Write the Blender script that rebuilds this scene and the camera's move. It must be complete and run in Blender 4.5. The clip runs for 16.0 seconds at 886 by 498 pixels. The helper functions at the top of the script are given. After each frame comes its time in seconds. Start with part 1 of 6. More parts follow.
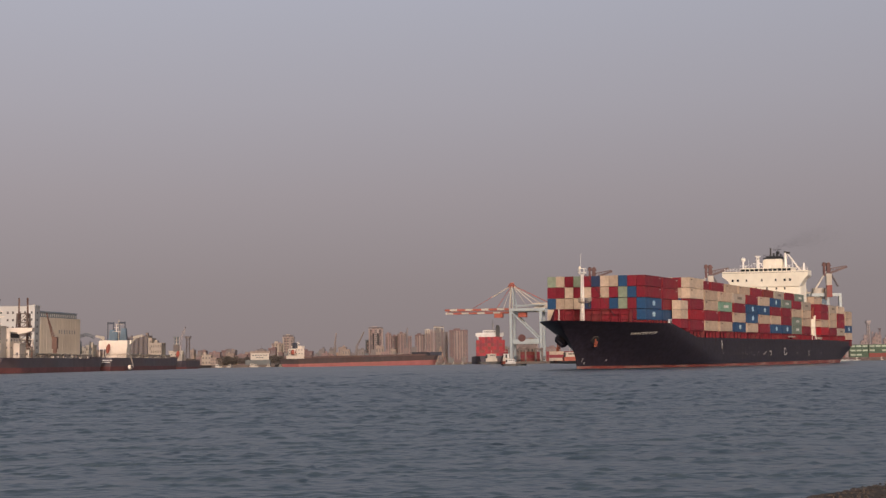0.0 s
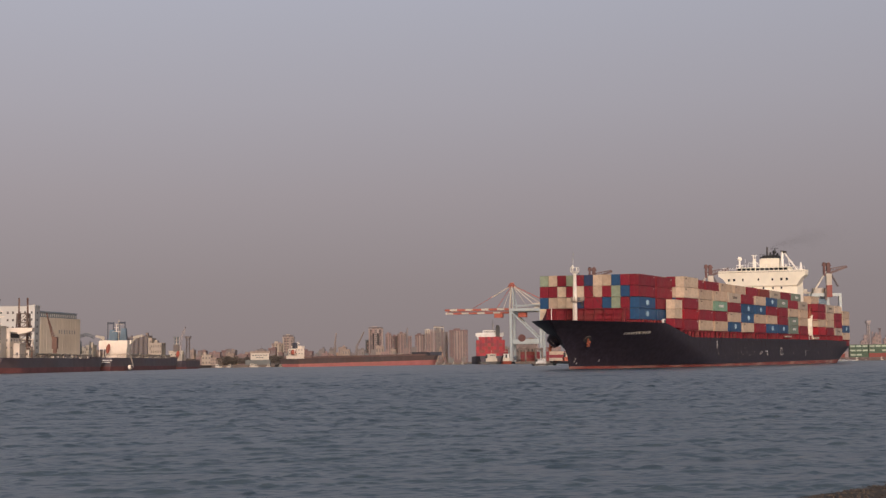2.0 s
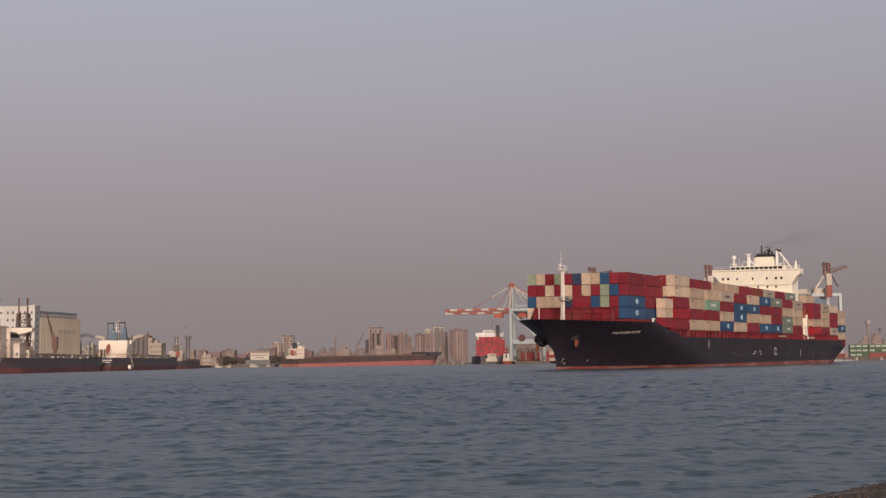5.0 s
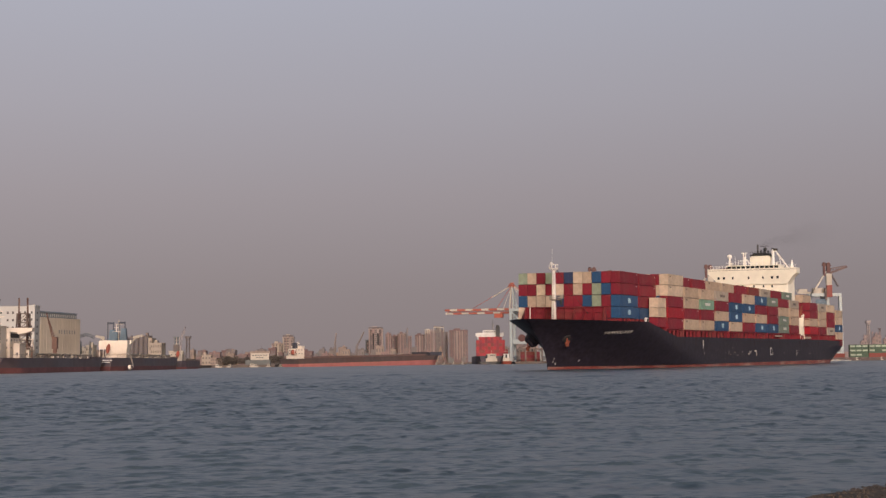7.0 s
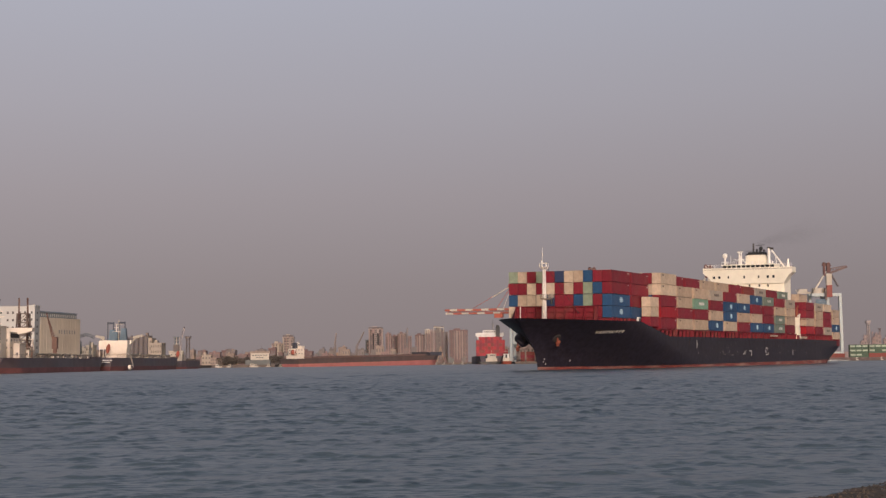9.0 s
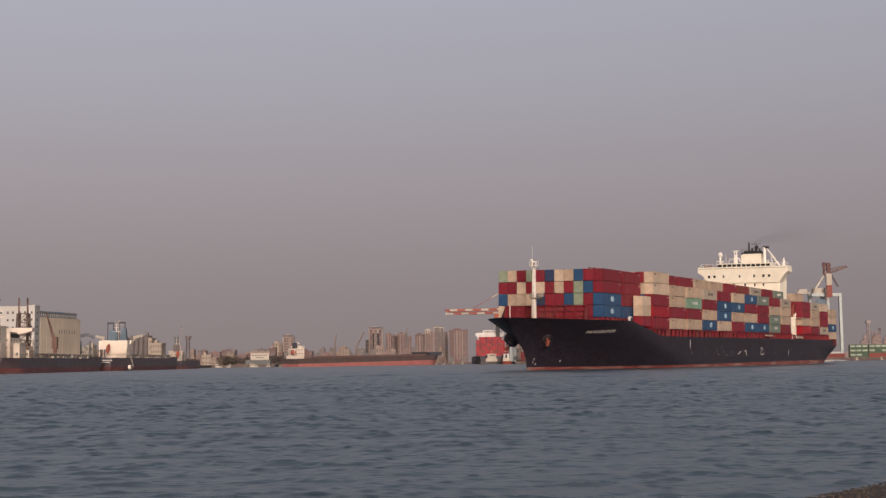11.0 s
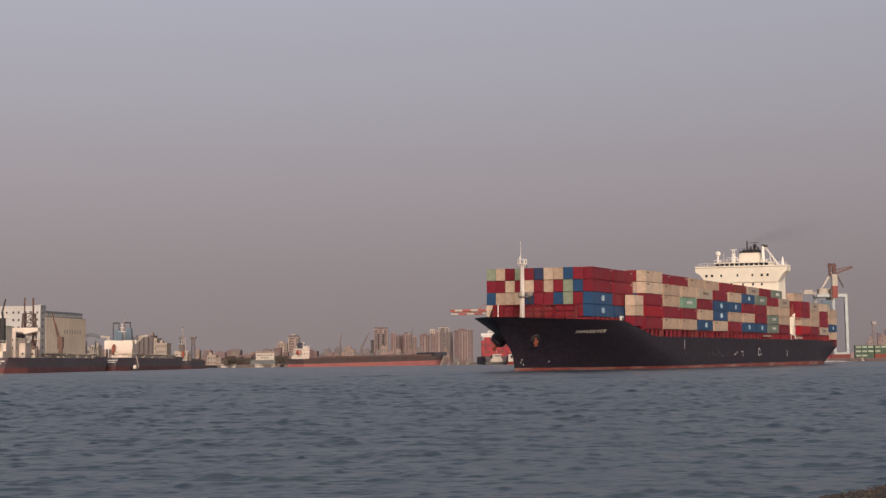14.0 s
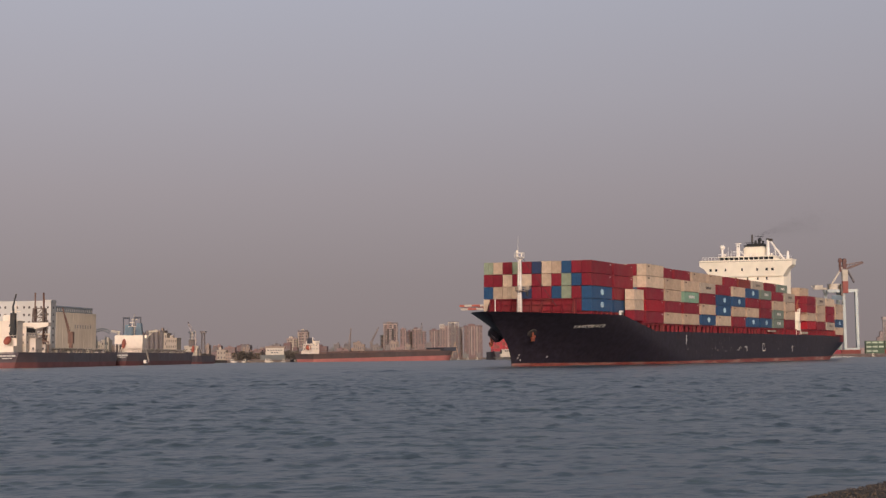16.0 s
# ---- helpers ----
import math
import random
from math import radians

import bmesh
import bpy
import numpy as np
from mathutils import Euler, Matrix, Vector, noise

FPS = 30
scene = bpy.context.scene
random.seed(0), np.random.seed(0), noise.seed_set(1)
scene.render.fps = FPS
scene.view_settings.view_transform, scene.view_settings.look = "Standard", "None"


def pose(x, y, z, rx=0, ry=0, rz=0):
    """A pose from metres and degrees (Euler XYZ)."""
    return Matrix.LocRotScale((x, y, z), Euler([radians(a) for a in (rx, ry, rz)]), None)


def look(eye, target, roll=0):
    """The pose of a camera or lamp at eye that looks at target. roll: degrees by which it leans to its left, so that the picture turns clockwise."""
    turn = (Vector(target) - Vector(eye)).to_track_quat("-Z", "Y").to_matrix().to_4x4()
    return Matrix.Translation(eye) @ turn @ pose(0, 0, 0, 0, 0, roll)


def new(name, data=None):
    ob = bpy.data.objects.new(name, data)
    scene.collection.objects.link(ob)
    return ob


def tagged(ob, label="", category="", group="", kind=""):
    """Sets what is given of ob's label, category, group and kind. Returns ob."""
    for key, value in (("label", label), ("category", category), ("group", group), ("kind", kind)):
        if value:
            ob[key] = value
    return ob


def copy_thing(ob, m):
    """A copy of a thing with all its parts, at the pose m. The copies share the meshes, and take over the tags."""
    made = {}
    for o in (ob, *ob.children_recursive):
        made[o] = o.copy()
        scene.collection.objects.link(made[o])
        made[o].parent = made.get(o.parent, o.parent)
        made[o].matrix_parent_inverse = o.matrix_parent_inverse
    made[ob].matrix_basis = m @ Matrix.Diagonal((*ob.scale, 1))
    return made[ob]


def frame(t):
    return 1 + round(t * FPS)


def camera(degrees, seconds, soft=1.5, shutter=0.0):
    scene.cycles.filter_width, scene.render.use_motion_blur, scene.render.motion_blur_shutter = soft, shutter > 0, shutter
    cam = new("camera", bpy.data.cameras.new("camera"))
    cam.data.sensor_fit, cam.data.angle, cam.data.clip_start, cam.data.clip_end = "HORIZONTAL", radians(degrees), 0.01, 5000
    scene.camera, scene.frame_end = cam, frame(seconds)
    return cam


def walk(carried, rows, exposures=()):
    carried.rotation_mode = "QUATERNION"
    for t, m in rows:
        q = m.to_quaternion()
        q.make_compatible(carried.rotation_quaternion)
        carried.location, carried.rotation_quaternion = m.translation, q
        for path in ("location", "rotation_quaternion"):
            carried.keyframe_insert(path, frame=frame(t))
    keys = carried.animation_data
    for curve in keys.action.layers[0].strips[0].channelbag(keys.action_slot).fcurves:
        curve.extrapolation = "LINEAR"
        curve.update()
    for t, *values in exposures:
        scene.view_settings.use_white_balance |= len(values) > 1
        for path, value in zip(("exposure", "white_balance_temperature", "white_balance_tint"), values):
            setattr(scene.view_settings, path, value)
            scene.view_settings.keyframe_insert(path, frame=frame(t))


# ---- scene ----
# A harbour entrance at dusk: a loaded container ship glides in past moored bulk carriers, cranes and a hazy city.
# x to the right of the view, y away from the beach, z up from the water.
EYE = Vector((0.0, 0.0, 2.13))
PITCH = 4.913
cam = camera(37.17, 16.0, soft=1.4)


def aim(yaw, pitch, roll):
    """The camera's pose: degrees to the left, up, and its lean."""
    a, b = radians(yaw), radians(pitch)
    return look(EYE, EYE + Vector((-math.sin(a) * math.cos(b), math.cos(a) * math.cos(b), math.sin(b))), roll)


walk(cam, [
    (0.0, aim(0, PITCH, -0.688)), (12.5, aim(0, PITCH, -0.688)),
    (13.0, aim(0.072, PITCH - 0.005, -0.70)), (13.5, aim(0.118, PITCH - 0.003, -0.66)),
    (14.0, aim(0.227, PITCH + 0.016, -0.62)), (14.5, aim(0.306, PITCH + 0.073, -0.55)),
    (15.0, aim(0.366, PITCH + 0.098, -0.59)), (15.5, aim(0.516, PITCH - 0.012, -0.51)),
    (16.0, aim(0.646, PITCH - 0.191, -0.57)),
])

# ---------------------------------------------------------------- light
SUN_AZ, SUN_EL = 173.0, 14.0   # degrees clockwise from +y, and above the horizon
world = bpy.data.worlds.new("dusk_sky")
scene.world = world
world.use_nodes = True
wn = world.node_tree.nodes
sky = wn.new("ShaderNodeTexSky")
sky.sky_type = "NISHITA"
sky.sun_disc = False
sky.sun_elevation = radians(SUN_EL)
sky.sun_rotation = radians(SUN_AZ)
sky.dust_density = 4.0
sky.air_density = 1.4
world.node_tree.links.new(sky.outputs["Color"], wn["Background"].inputs["Color"])
wn["Background"].inputs["Strength"].default_value = 0.072
sun_data = bpy.data.lights.new("sun", "SUN")
sun_data.energy = 2.4
sun_data.angle = radians(18.0)
sun_data.color = (1.0, 0.857, 0.815)
sun = new("sun", sun_data)
sun_way = Vector((math.sin(radians(SUN_AZ)) * math.cos(radians(SUN_EL)), math.cos(radians(SUN_AZ)) * math.cos(radians(SUN_EL)), math.sin(radians(SUN_EL))))
sun.matrix_basis = look(sun_way * 100, (0, 0, 0))
scene.view_settings.exposure = 0.0

# ---------------------------------------------------------------- materials
MATS = {}


def paint(name, colour, rough=0.6, metal=0.0, vary=0.16, grain=1.5, stain=0.12, bump=0.15, dirt=(0.16, 0.11, 0.08), spread=0.12, streak=1.0):
    """A weathered paint or plain surface: fine grain, broad stains, a bump, and a small change from object to object."""
    if name in MATS:
        return MATS[name]
    m = bpy.data.materials.new(name)
    m.use_nodes = True
    n, l = m.node_tree.nodes, m.node_tree.links
    p = n["Principled BSDF"]
    co = n.new("ShaderNodeTexCoord")
    fine, broad = n.new("ShaderNodeTexNoise"), n.new("ShaderNodeTexNoise")
    fine.inputs["Scale"].default_value, fine.inputs["Detail"].default_value = grain, 6
    broad.inputs["Scale"].default_value, broad.inputs["Detail"].default_value = grain * 0.13, 4
    l.new(co.outputs["Object"], fine.inputs["Vector"])
    run = n.new("ShaderNodeMapping")
    run.inputs["Scale"].default_value = (streak, streak, 1 / streak)
    l.new(co.outputs["Object"], run.inputs["Vector"])
    l.new(run.outputs[0], broad.inputs["Vector"])
    info = n.new("ShaderNodeObjectInfo")
    val = n.new("ShaderNodeMapRange")
    val.inputs["To Min"].default_value, val.inputs["To Max"].default_value = 1 - spread, 1 + spread
    l.new(info.outputs["Random"], val.inputs["Value"])
    fv = n.new("ShaderNodeMapRange")
    fv.inputs["From Min"].default_value, fv.inputs["From Max"].default_value = 0.3, 0.7
    fv.inputs["To Min"].default_value, fv.inputs["To Max"].default_value = 1 - vary, 1 + vary
    l.new(fine.outputs["Fac"], fv.inputs["Value"])
    mul = n.new("ShaderNodeMath")
    mul.operation = "MULTIPLY"
    l.new(val.outputs["Result"], mul.inputs[0])
    l.new(fv.outputs["Result"], mul.inputs[1])
    hsv = n.new("ShaderNodeHueSaturation")
    hsv.inputs["Color"].default_value = (*colour, 1)
    l.new(mul.outputs[0], hsv.inputs["Value"])
    ramp = n.new("ShaderNodeMapRange")
    ramp.inputs["From Min"].default_value, ramp.inputs["From Max"].default_value = 0.48, 0.72
    ramp.inputs["To Max"].default_value = stain * 3
    l.new(broad.outputs["Fac"], ramp.inputs["Value"])
    mix = n.new("ShaderNodeMix")
    mix.data_type = "RGBA"
    l.new(ramp.outputs["Result"], mix.inputs["Factor"])
    l.new(hsv.outputs["Color"], mix.inputs["A"])
    mix.inputs["B"].default_value = (*dirt, 1)
    l.new(mix.outputs["Result"], p.inputs["Base Color"])
    p.inputs["Roughness"].default_value = rough
    p.inputs["Metallic"].default_value = metal
    p.inputs["Specular IOR Level"].default_value = 0.5 if rough < 0.5 else 0.32
    if bump:
        b = n.new("ShaderNodeBump")
        b.inputs["Strength"].default_value, b.inputs["Distance"].default_value = bump, 0.05
        l.new(fine.outputs["Fac"], b.inputs["Height"])
        l.new(b.outputs["Normal"], p.inputs["Normal"])
    MATS[name] = m
    return m


RED = paint("container_red", (0.205, 0.016, 0.031), 0.55, 0, 0.12, 1.5, 0.09, 0.12, streak=1.8)
BRIGHT = paint("container_bright_red", (0.34, 0.014, 0.026), 0.5, 0, 0.10, 1.5, 0.045, 0.12, streak=1.8)
RUST = paint("container_rust_red", (0.19, 0.040, 0.034), 0.6, 0, 0.10, 1.5, 0.045, 0.12, streak=1.8)
BEIGE = paint("container_beige", (0.46, 0.345, 0.262), 0.55, 0, 0.12, 1.5, 0.09, 0.12, streak=1.8)
CREAM = paint("container_cream", (0.56, 0.435, 0.335), 0.55, 0, 0.12, 1.5, 0.09, 0.12, streak=1.8)
GREYB = paint("container_grey", (0.37, 0.31, 0.26), 0.6, 0, 0.10, 1.5, 0.045, 0.12, streak=1.8)
BLUE = paint("container_blue", (0.024, 0.072, 0.165), 0.5, 0, 0.10, 1.5, 0.045, 0.12, streak=1.8)
NAVY = paint("container_navy", (0.03, 0.045, 0.10), 0.5, 0, 0.10, 1.5, 0.045, 0.12, streak=1.8)
GREEN = paint("container_green", (0.19, 0.315, 0.235), 0.55, 0, 0.12, 1.5, 0.09, 0.12, streak=1.8)
DULLGREEN = paint("container_dull_green", (0.155, 0.195, 0.165), 0.55, 0, 0.12, 1.5, 0.09, 0.12, streak=1.8)
SAGE = paint("container_sage", (0.25, 0.29, 0.215), 0.55, 0, 0.12, 1.5, 0.09, 0.12, streak=1.8)
HULLBLACK = paint("hull_black", (0.0205, 0.0162, 0.0255), 0.5, 0, 0.45, 0.9, 0.08, 0.1, (0.042, 0.029, 0.031), streak=3.5)
BOOT = paint("boot_top_red", (0.21, 0.060, 0.052), 0.6, 0, 0.35, 1.6, 0.24, 0.15, (0.36, 0.25, 0.22), streak=0.5)
DECKRED = paint("deck_red", (0.19, 0.017, 0.028), 0.6)
SHIPWHITE = paint("ship_white", (0.95, 0.88, 0.76), 0.45, 0, 0.05, 0.5, 0.05, 0.05, (0.5, 0.36, 0.22))
MASTWHITE = paint("mast_white", (0.88, 0.82, 0.77), 0.45, 0, 0.06, 0.8, 0.05)
DARK = paint("dark_steel", (0.03, 0.03, 0.034), 0.5)
GLASS = paint("window_glass", (0.02, 0.024, 0.03), 0.12, 0, 0.1, 0.5, 0, 0)
MARK = paint("white_mark", (0.7, 0.68, 0.66), 0.5, 0, 0.1)
PALEBLUE = paint("mark_pale_blue", (0.45, 0.62, 0.74), 0.5, 0, 0.1)
ANCHORRUST = paint("anchor_rust", (0.24, 0.07, 0.045), 0.75)
POCKET = paint("anchor_pocket_grey", (0.05, 0.045, 0.045), 0.6)
HULLMARK = paint("hull_mark_paint", (0.60, 0.58, 0.57), 0.6, 0, 0.3, 2.0, 0.25)
SCUFF = paint("scuffed_paint", (0.15, 0.135, 0.14), 0.7, 0, 0.4, 2.0, 0.2)
RUSTSTREAK = paint("rust_streak", (0.055, 0.030, 0.026), 0.8, 0, 0.4, 2.0, 0.2)
NAMEPAINT = paint("name_paint", (0.45, 0.42, 0.40), 0.6)
STENCIL = paint("stencil_grey", (0.16, 0.13, 0.12), 0.6)
PLACARD = paint("placard_dark", (0.10, 0.07, 0.06), 0.6)


# ---------------------------------------------------------------- mesh helpers
def bx(bm, x0, x1, y0, y1, z0, z1):
    v = [bm.verts.new((x, y, z)) for z in (z0, z1) for y in (y0, y1) for x in (x0, x1)]
    for f in ((0, 2, 3, 1), (4, 5, 7, 6), (0, 1, 5, 4), (2, 6, 7, 3), (0, 4, 6, 2), (1, 3, 7, 5)):
        bm.faces.new([v[i] for i in f])


def bar(bm, a, b, w, h=None):
    """A square beam from a to b."""
    a, b = Vector(a), Vector(b)
    h = h or w
    way = (b - a).normalized()
    side = way.cross(Vector((0, 0, 1)))
    side = side.normalized() if side.length > 1e-4 else Vector((1, 0, 0))
    up = side.cross(way)
    v = [bm.verts.new(p + side * i * w / 2 + up * j * h / 2) for p in (a, b) for i, j in ((-1, -1), (1, -1), (1, 1), (-1, 1))]
    for f in ((3, 2, 1, 0), (4, 5, 6, 7), (0, 1, 5, 4), (1, 2, 6, 5), (2, 3, 7, 6), (3, 0, 4, 7)):
        bm.faces.new([v[i] for i in f])


def tube(bm, a, b, r0, r1=None, n=10):
    a, b = Vector(a), Vector(b)
    r1 = r0 if r1 is None else r1
    way = (b - a).normalized()
    side = way.orthogonal().normalized()
    up = way.cross(side)
    rings = [[bm.verts.new(p + (side * math.cos(2 * math.pi * k / n) + up * math.sin(2 * math.pi * k / n)) * r) for k in range(n)] for p, r in ((a, r0), (b, r1))]
    for k in range(n):
        bm.faces.new((rings[0][k], rings[0][(k + 1) % n], rings[1][(k + 1) % n], rings[1][k]))
    bm.faces.new(rings[0][::-1])
    bm.faces.new(rings[1])


def prism(bm, outline, y0, y1):
    """An outline in x and z, drawn out from y0 to y1."""
    a = [bm.verts.new((x, y0, z)) for x, z in outline]
    b = [bm.verts.new((x, y1, z)) for x, z in outline]
    k = len(outline)
    for i in range(k):
        bm.faces.new((a[i], a[(i + 1) % k], b[(i + 1) % k], b[i]))
    bm.faces.new(a[::-1])
    bm.faces.new(b)


def ball(bm, centre, r, n=10, squash=1.0):
    res = bmesh.ops.create_uvsphere(bm, u_segments=n, v_segments=max(5, n // 2 + 1), radius=r)
    for v in res["verts"]:
        v.co = Vector((v.co.x, v.co.y, v.co.z * squash)) + Vector(centre)


def mesh_of(name, bm, material, smooth=False):
    bmesh.ops.recalc_face_normals(bm, faces=bm.faces)
    me = bpy.data.meshes.new(name)
    bm.to_mesh(me)
    bm.free()
    me.materials.append(material)
    if smooth:
        me.polygons.foreach_set("use_smooth", [True] * len(me.polygons))
    return me


def part(name, bm, material, parent, label="", smooth=False):
    """Links a bmesh as one mesh object under a thing or a part."""
    ob = new(name, mesh_of(name, bm, material, smooth))
    ob.parent = parent
    return tagged(ob, label)


def thing(name, m, label, category, group="", kind=""):
    ob = new(name)
    ob.empty_display_size = 0.5
    ob.matrix_basis = m
    return tagged(ob, label, category, group, kind)


def lone(name, bm, material, m, label, category, group="", kind="", smooth=False):
    ob = new(name, mesh_of(name, bm, material, smooth))
    ob.matrix_basis = m
    return tagged(ob, label, category, group, kind)


# ---------------------------------------------------------------- sky and water
def build_sky():
    """A dim haze bank round the far side of the view, dusky at the foot and paler above."""
    m = bpy.data.materials.new("hazy_sky")
    m.use_nodes = True
    n, l = m.node_tree.nodes, m.node_tree.links
    n.remove(n["Principled BSDF"])
    em = n.new("ShaderNodeEmission")
    co, sep, mr, ramp = n.new("ShaderNodeTexCoord"), n.new("ShaderNodeSeparateXYZ"), n.new("ShaderNodeMapRange"), n.new("ShaderNodeValToRGB")
    l.new(co.outputs["Object"], sep.inputs[0])
    l.new(sep.outputs["Z"], mr.inputs["Value"])
    mr.inputs["From Max"].default_value = 1500
    l.new(mr.outputs["Result"], ramp.inputs["Fac"])
    e = ramp.color_ramp.elements
    e[0].position, e[0].color = 0.0, (0.230, 0.190, 0.190, 1)
    e[1].position, e[1].color = 1.0, (0.385, 0.392, 0.470, 1)
    for pos, c in ((0.18, (0.255, 0.218, 0.222)), (0.40, (0.306, 0.272, 0.289)), (0.62, (0.342, 0.325, 0.362)), (0.84, (0.364, 0.364, 0.420))):
        k = e.new(pos)
        k.color = (*c, 1)
    # a little paler towards the west
    wide = n.new("ShaderNodeMapRange")
    wide.inputs["From Min"].default_value, wide.inputs["From Max"].default_value = -1500, 1500
    wide.inputs["To Min"].default_value, wide.inputs["To Max"].default_value = 1.14, 1.04
    l.new(sep.outputs["X"], wide.inputs["Value"])
    l.new(wide.outputs["Result"], em.inputs["Strength"])
    l.new(ramp.outputs["Color"], em.inputs["Color"])
    l.new(em.outputs[0], n["Material Output"].inputs["Surface"])
    bm = bmesh.new()
    prev = None
    for i in range(61):
        a = radians(-100 + 200 * i / 60)
        ring = [bm.verts.new((4700 * math.sin(a), 4700 * math.cos(a), z)) for z in (-30, 400, 900, 1500, 2300)]
        if prev:
            for j in range(4):
                bm.faces.new((prev[j], ring[j], ring[j + 1], prev[j + 1]))
        prev = ring
    lone("backdrop", bm, m, pose(0, 0, 0), "dull mauve-grey hazy evening sky, darker towards the horizon", "sky", kind="structure", smooth=True)


def water_material():
    m = bpy.data.materials.new("harbour_water")
    m.use_nodes = True
    n, l = m.node_tree.nodes, m.node_tree.links
    p = n["Principled BSDF"]
    p.inputs["Base Color"].default_value = (0.080, 0.108, 0.138, 1)
    p.inputs["Roughness"].default_value = 0.29
    p.inputs["Specular Tint"].default_value = (0.755, 0.96, 1.075, 1)
    p.inputs["IOR"].default_value = 1.5
    co = n.new("ShaderNodeTexCoord")
    # gusts roughen the surface in broad patches
    gm, gust, gr = n.new("ShaderNodeMapping"), n.new("ShaderNodeTexNoise"), n.new("ShaderNodeMapRange")
    gm.inputs["Scale"].default_value = (0.35, 1.0, 1.0)
    gust.inputs["Scale"].default_value, gust.inputs["Detail"].default_value = 0.035, 5
    gr.inputs["From Min"].default_value, gr.inputs["From Max"].default_value = 0.35, 0.65
    gr.inputs["To Min"].default_value, gr.inputs["To Max"].default_value = 0.55, 1.0
    l.new(co.outputs["Object"], gm.inputs["Vector"])
    l.new(gm.outputs[0], gust.inputs["Vector"])
    l.new(gust.outputs["Fac"], gr.inputs["Value"])
    last = None
    for scale, dist, det, flat in ((4.5, 0.045, 4, 0.55), (1.5, 0.15, 4, 0.45), (0.38, 0.60, 4, 0.32)):
        mp = n.new("ShaderNodeMapping")
        mp.inputs["Scale"].default_value = (flat, 1.0, 1.0)
        mp.inputs["Rotation"].default_value = (0, 0, radians(9 * scale))
        t = n.new("ShaderNodeTexNoise")
        t.inputs["Scale"].default_value, t.inputs["Detail"].default_value = scale, det
        b = n.new("ShaderNodeBump")
        b.inputs["Distance"].default_value = dist
        l.new(gr.outputs["Result"], b.inputs["Strength"])
        l.new(co.outputs["Object"], mp.inputs["Vector"])
        l.new(mp.outputs[0], t.inputs["Vector"])
        l.new(t.outputs["Fac"], b.inputs["Height"])
        if last:
            l.new(last.outputs["Normal"], b.inputs["Normal"])
        last = b
    l.new(last.outputs["Normal"], p.inputs["Normal"])
    return m


def wave_height(x, y, step):
    """Short wind chop with peaked crests in passing groups. step: the spacing at which it is drawn."""
    z = np.zeros_like(x)
    rng = np.random.RandomState(5)
    for length, height, count in ((11.0, 0.030, 5), (4.6, 0.006, 6), (2.2, 0.0056, 12), (1.2, 0.0060, 20), (0.65, 0.0050, 26), (0.36, 0.0025, 28)):
        # the longest waves run in the open fairway, away from the sheltered beach
        keep = np.clip((length / step - 2.2) / 2.2, 0, 1) * (np.clip((y - 60) / 200, 0.05, 1) if length > 8 else 0.85 + 2.05 * np.clip((y - 35) / 125, 0, 1))
        for _ in range(count):
            a = radians(97 + rng.normal(0, 25))
            k = 2 * math.pi / (length * rng.uniform(0.7, 1.4))
            across = x * math.sin(a) - y * math.cos(a)
            ph = k * (x * math.cos(a) + y * math.sin(a)) + rng.uniform(0, 6.28) + 1.1 * np.sin(0.21 * k * across + rng.uniform(0, 6.28))
            group = 0.55 + 0.45 * np.sin(0.13 * k * (x * math.cos(a + 0.5) + y * math.sin(a + 0.5)) + rng.uniform(0, 6.28))
            z += keep * height * group * (2.3 * np.power(0.5 + 0.5 * np.sin(ph), 3.0) - 0.72)
    # most of the surface lies low; here and there a crest stands up steeply
    tall = z.std(axis=1, keepdims=True)
    return 0.66 * z + 0.62 * np.clip(z - 1.1 * tall, 0, None)


def build_water():
    """One sheet to the horizon, finest where the beach looks out over it."""
    cols, y = 520, [9.5]
    while y[-1] < 4900:
        y.append(y[-1] * (1.0022 if y[-1] < 330 else 1.01 if y[-1] < 900 else 1.06))
    y = np.array(y)
    u = np.linspace(-0.50, 0.50, cols)
    X, Y = np.meshgrid(u, y)
    X = X * (Y + 14)
    step = np.where(Y < 330, Y * 0.0022, Y * 0.01)
    Z = wave_height(X, Y, step) * np.clip((0.50 - np.abs(u)) / 0.05, 0, 1)[None, :] * np.clip((Y - 9.5) / 2, 0, 1)
    verts = np.stack([X, Y, Z], -1).reshape(-1, 3).tolist()
    rows = len(y)
    faces = [(j * cols + i, j * cols + i + 1, (j + 1) * cols + i + 1, (j + 1) * cols + i) for j in range(rows - 1) for i in range(cols - 1)]
    n = len(verts)
    far = y[-1]
    verts += [(-4900, -200, 0), (4900, -200, 0), (-4900, far, 0), (4900, far, 0), (0, -200, 0)]
    faces += [[j * cols for j in range(rows)] + [n + 2, n], [j * cols + cols - 1 for j in range(rows)][::-1] + [n + 1, n + 3], list(range(cols))[::-1] + [n, n + 4, n + 1]]
    me = bpy.data.meshes.new("water")
    me.from_pydata(verts, [], faces)
    me.polygons.foreach_set("use_smooth", [True] * len(me.polygons))
    me.materials.append(water_material())
    return tagged(new("water", me), "choppy grey-blue harbour water with short wind waves", "water", kind="structure")


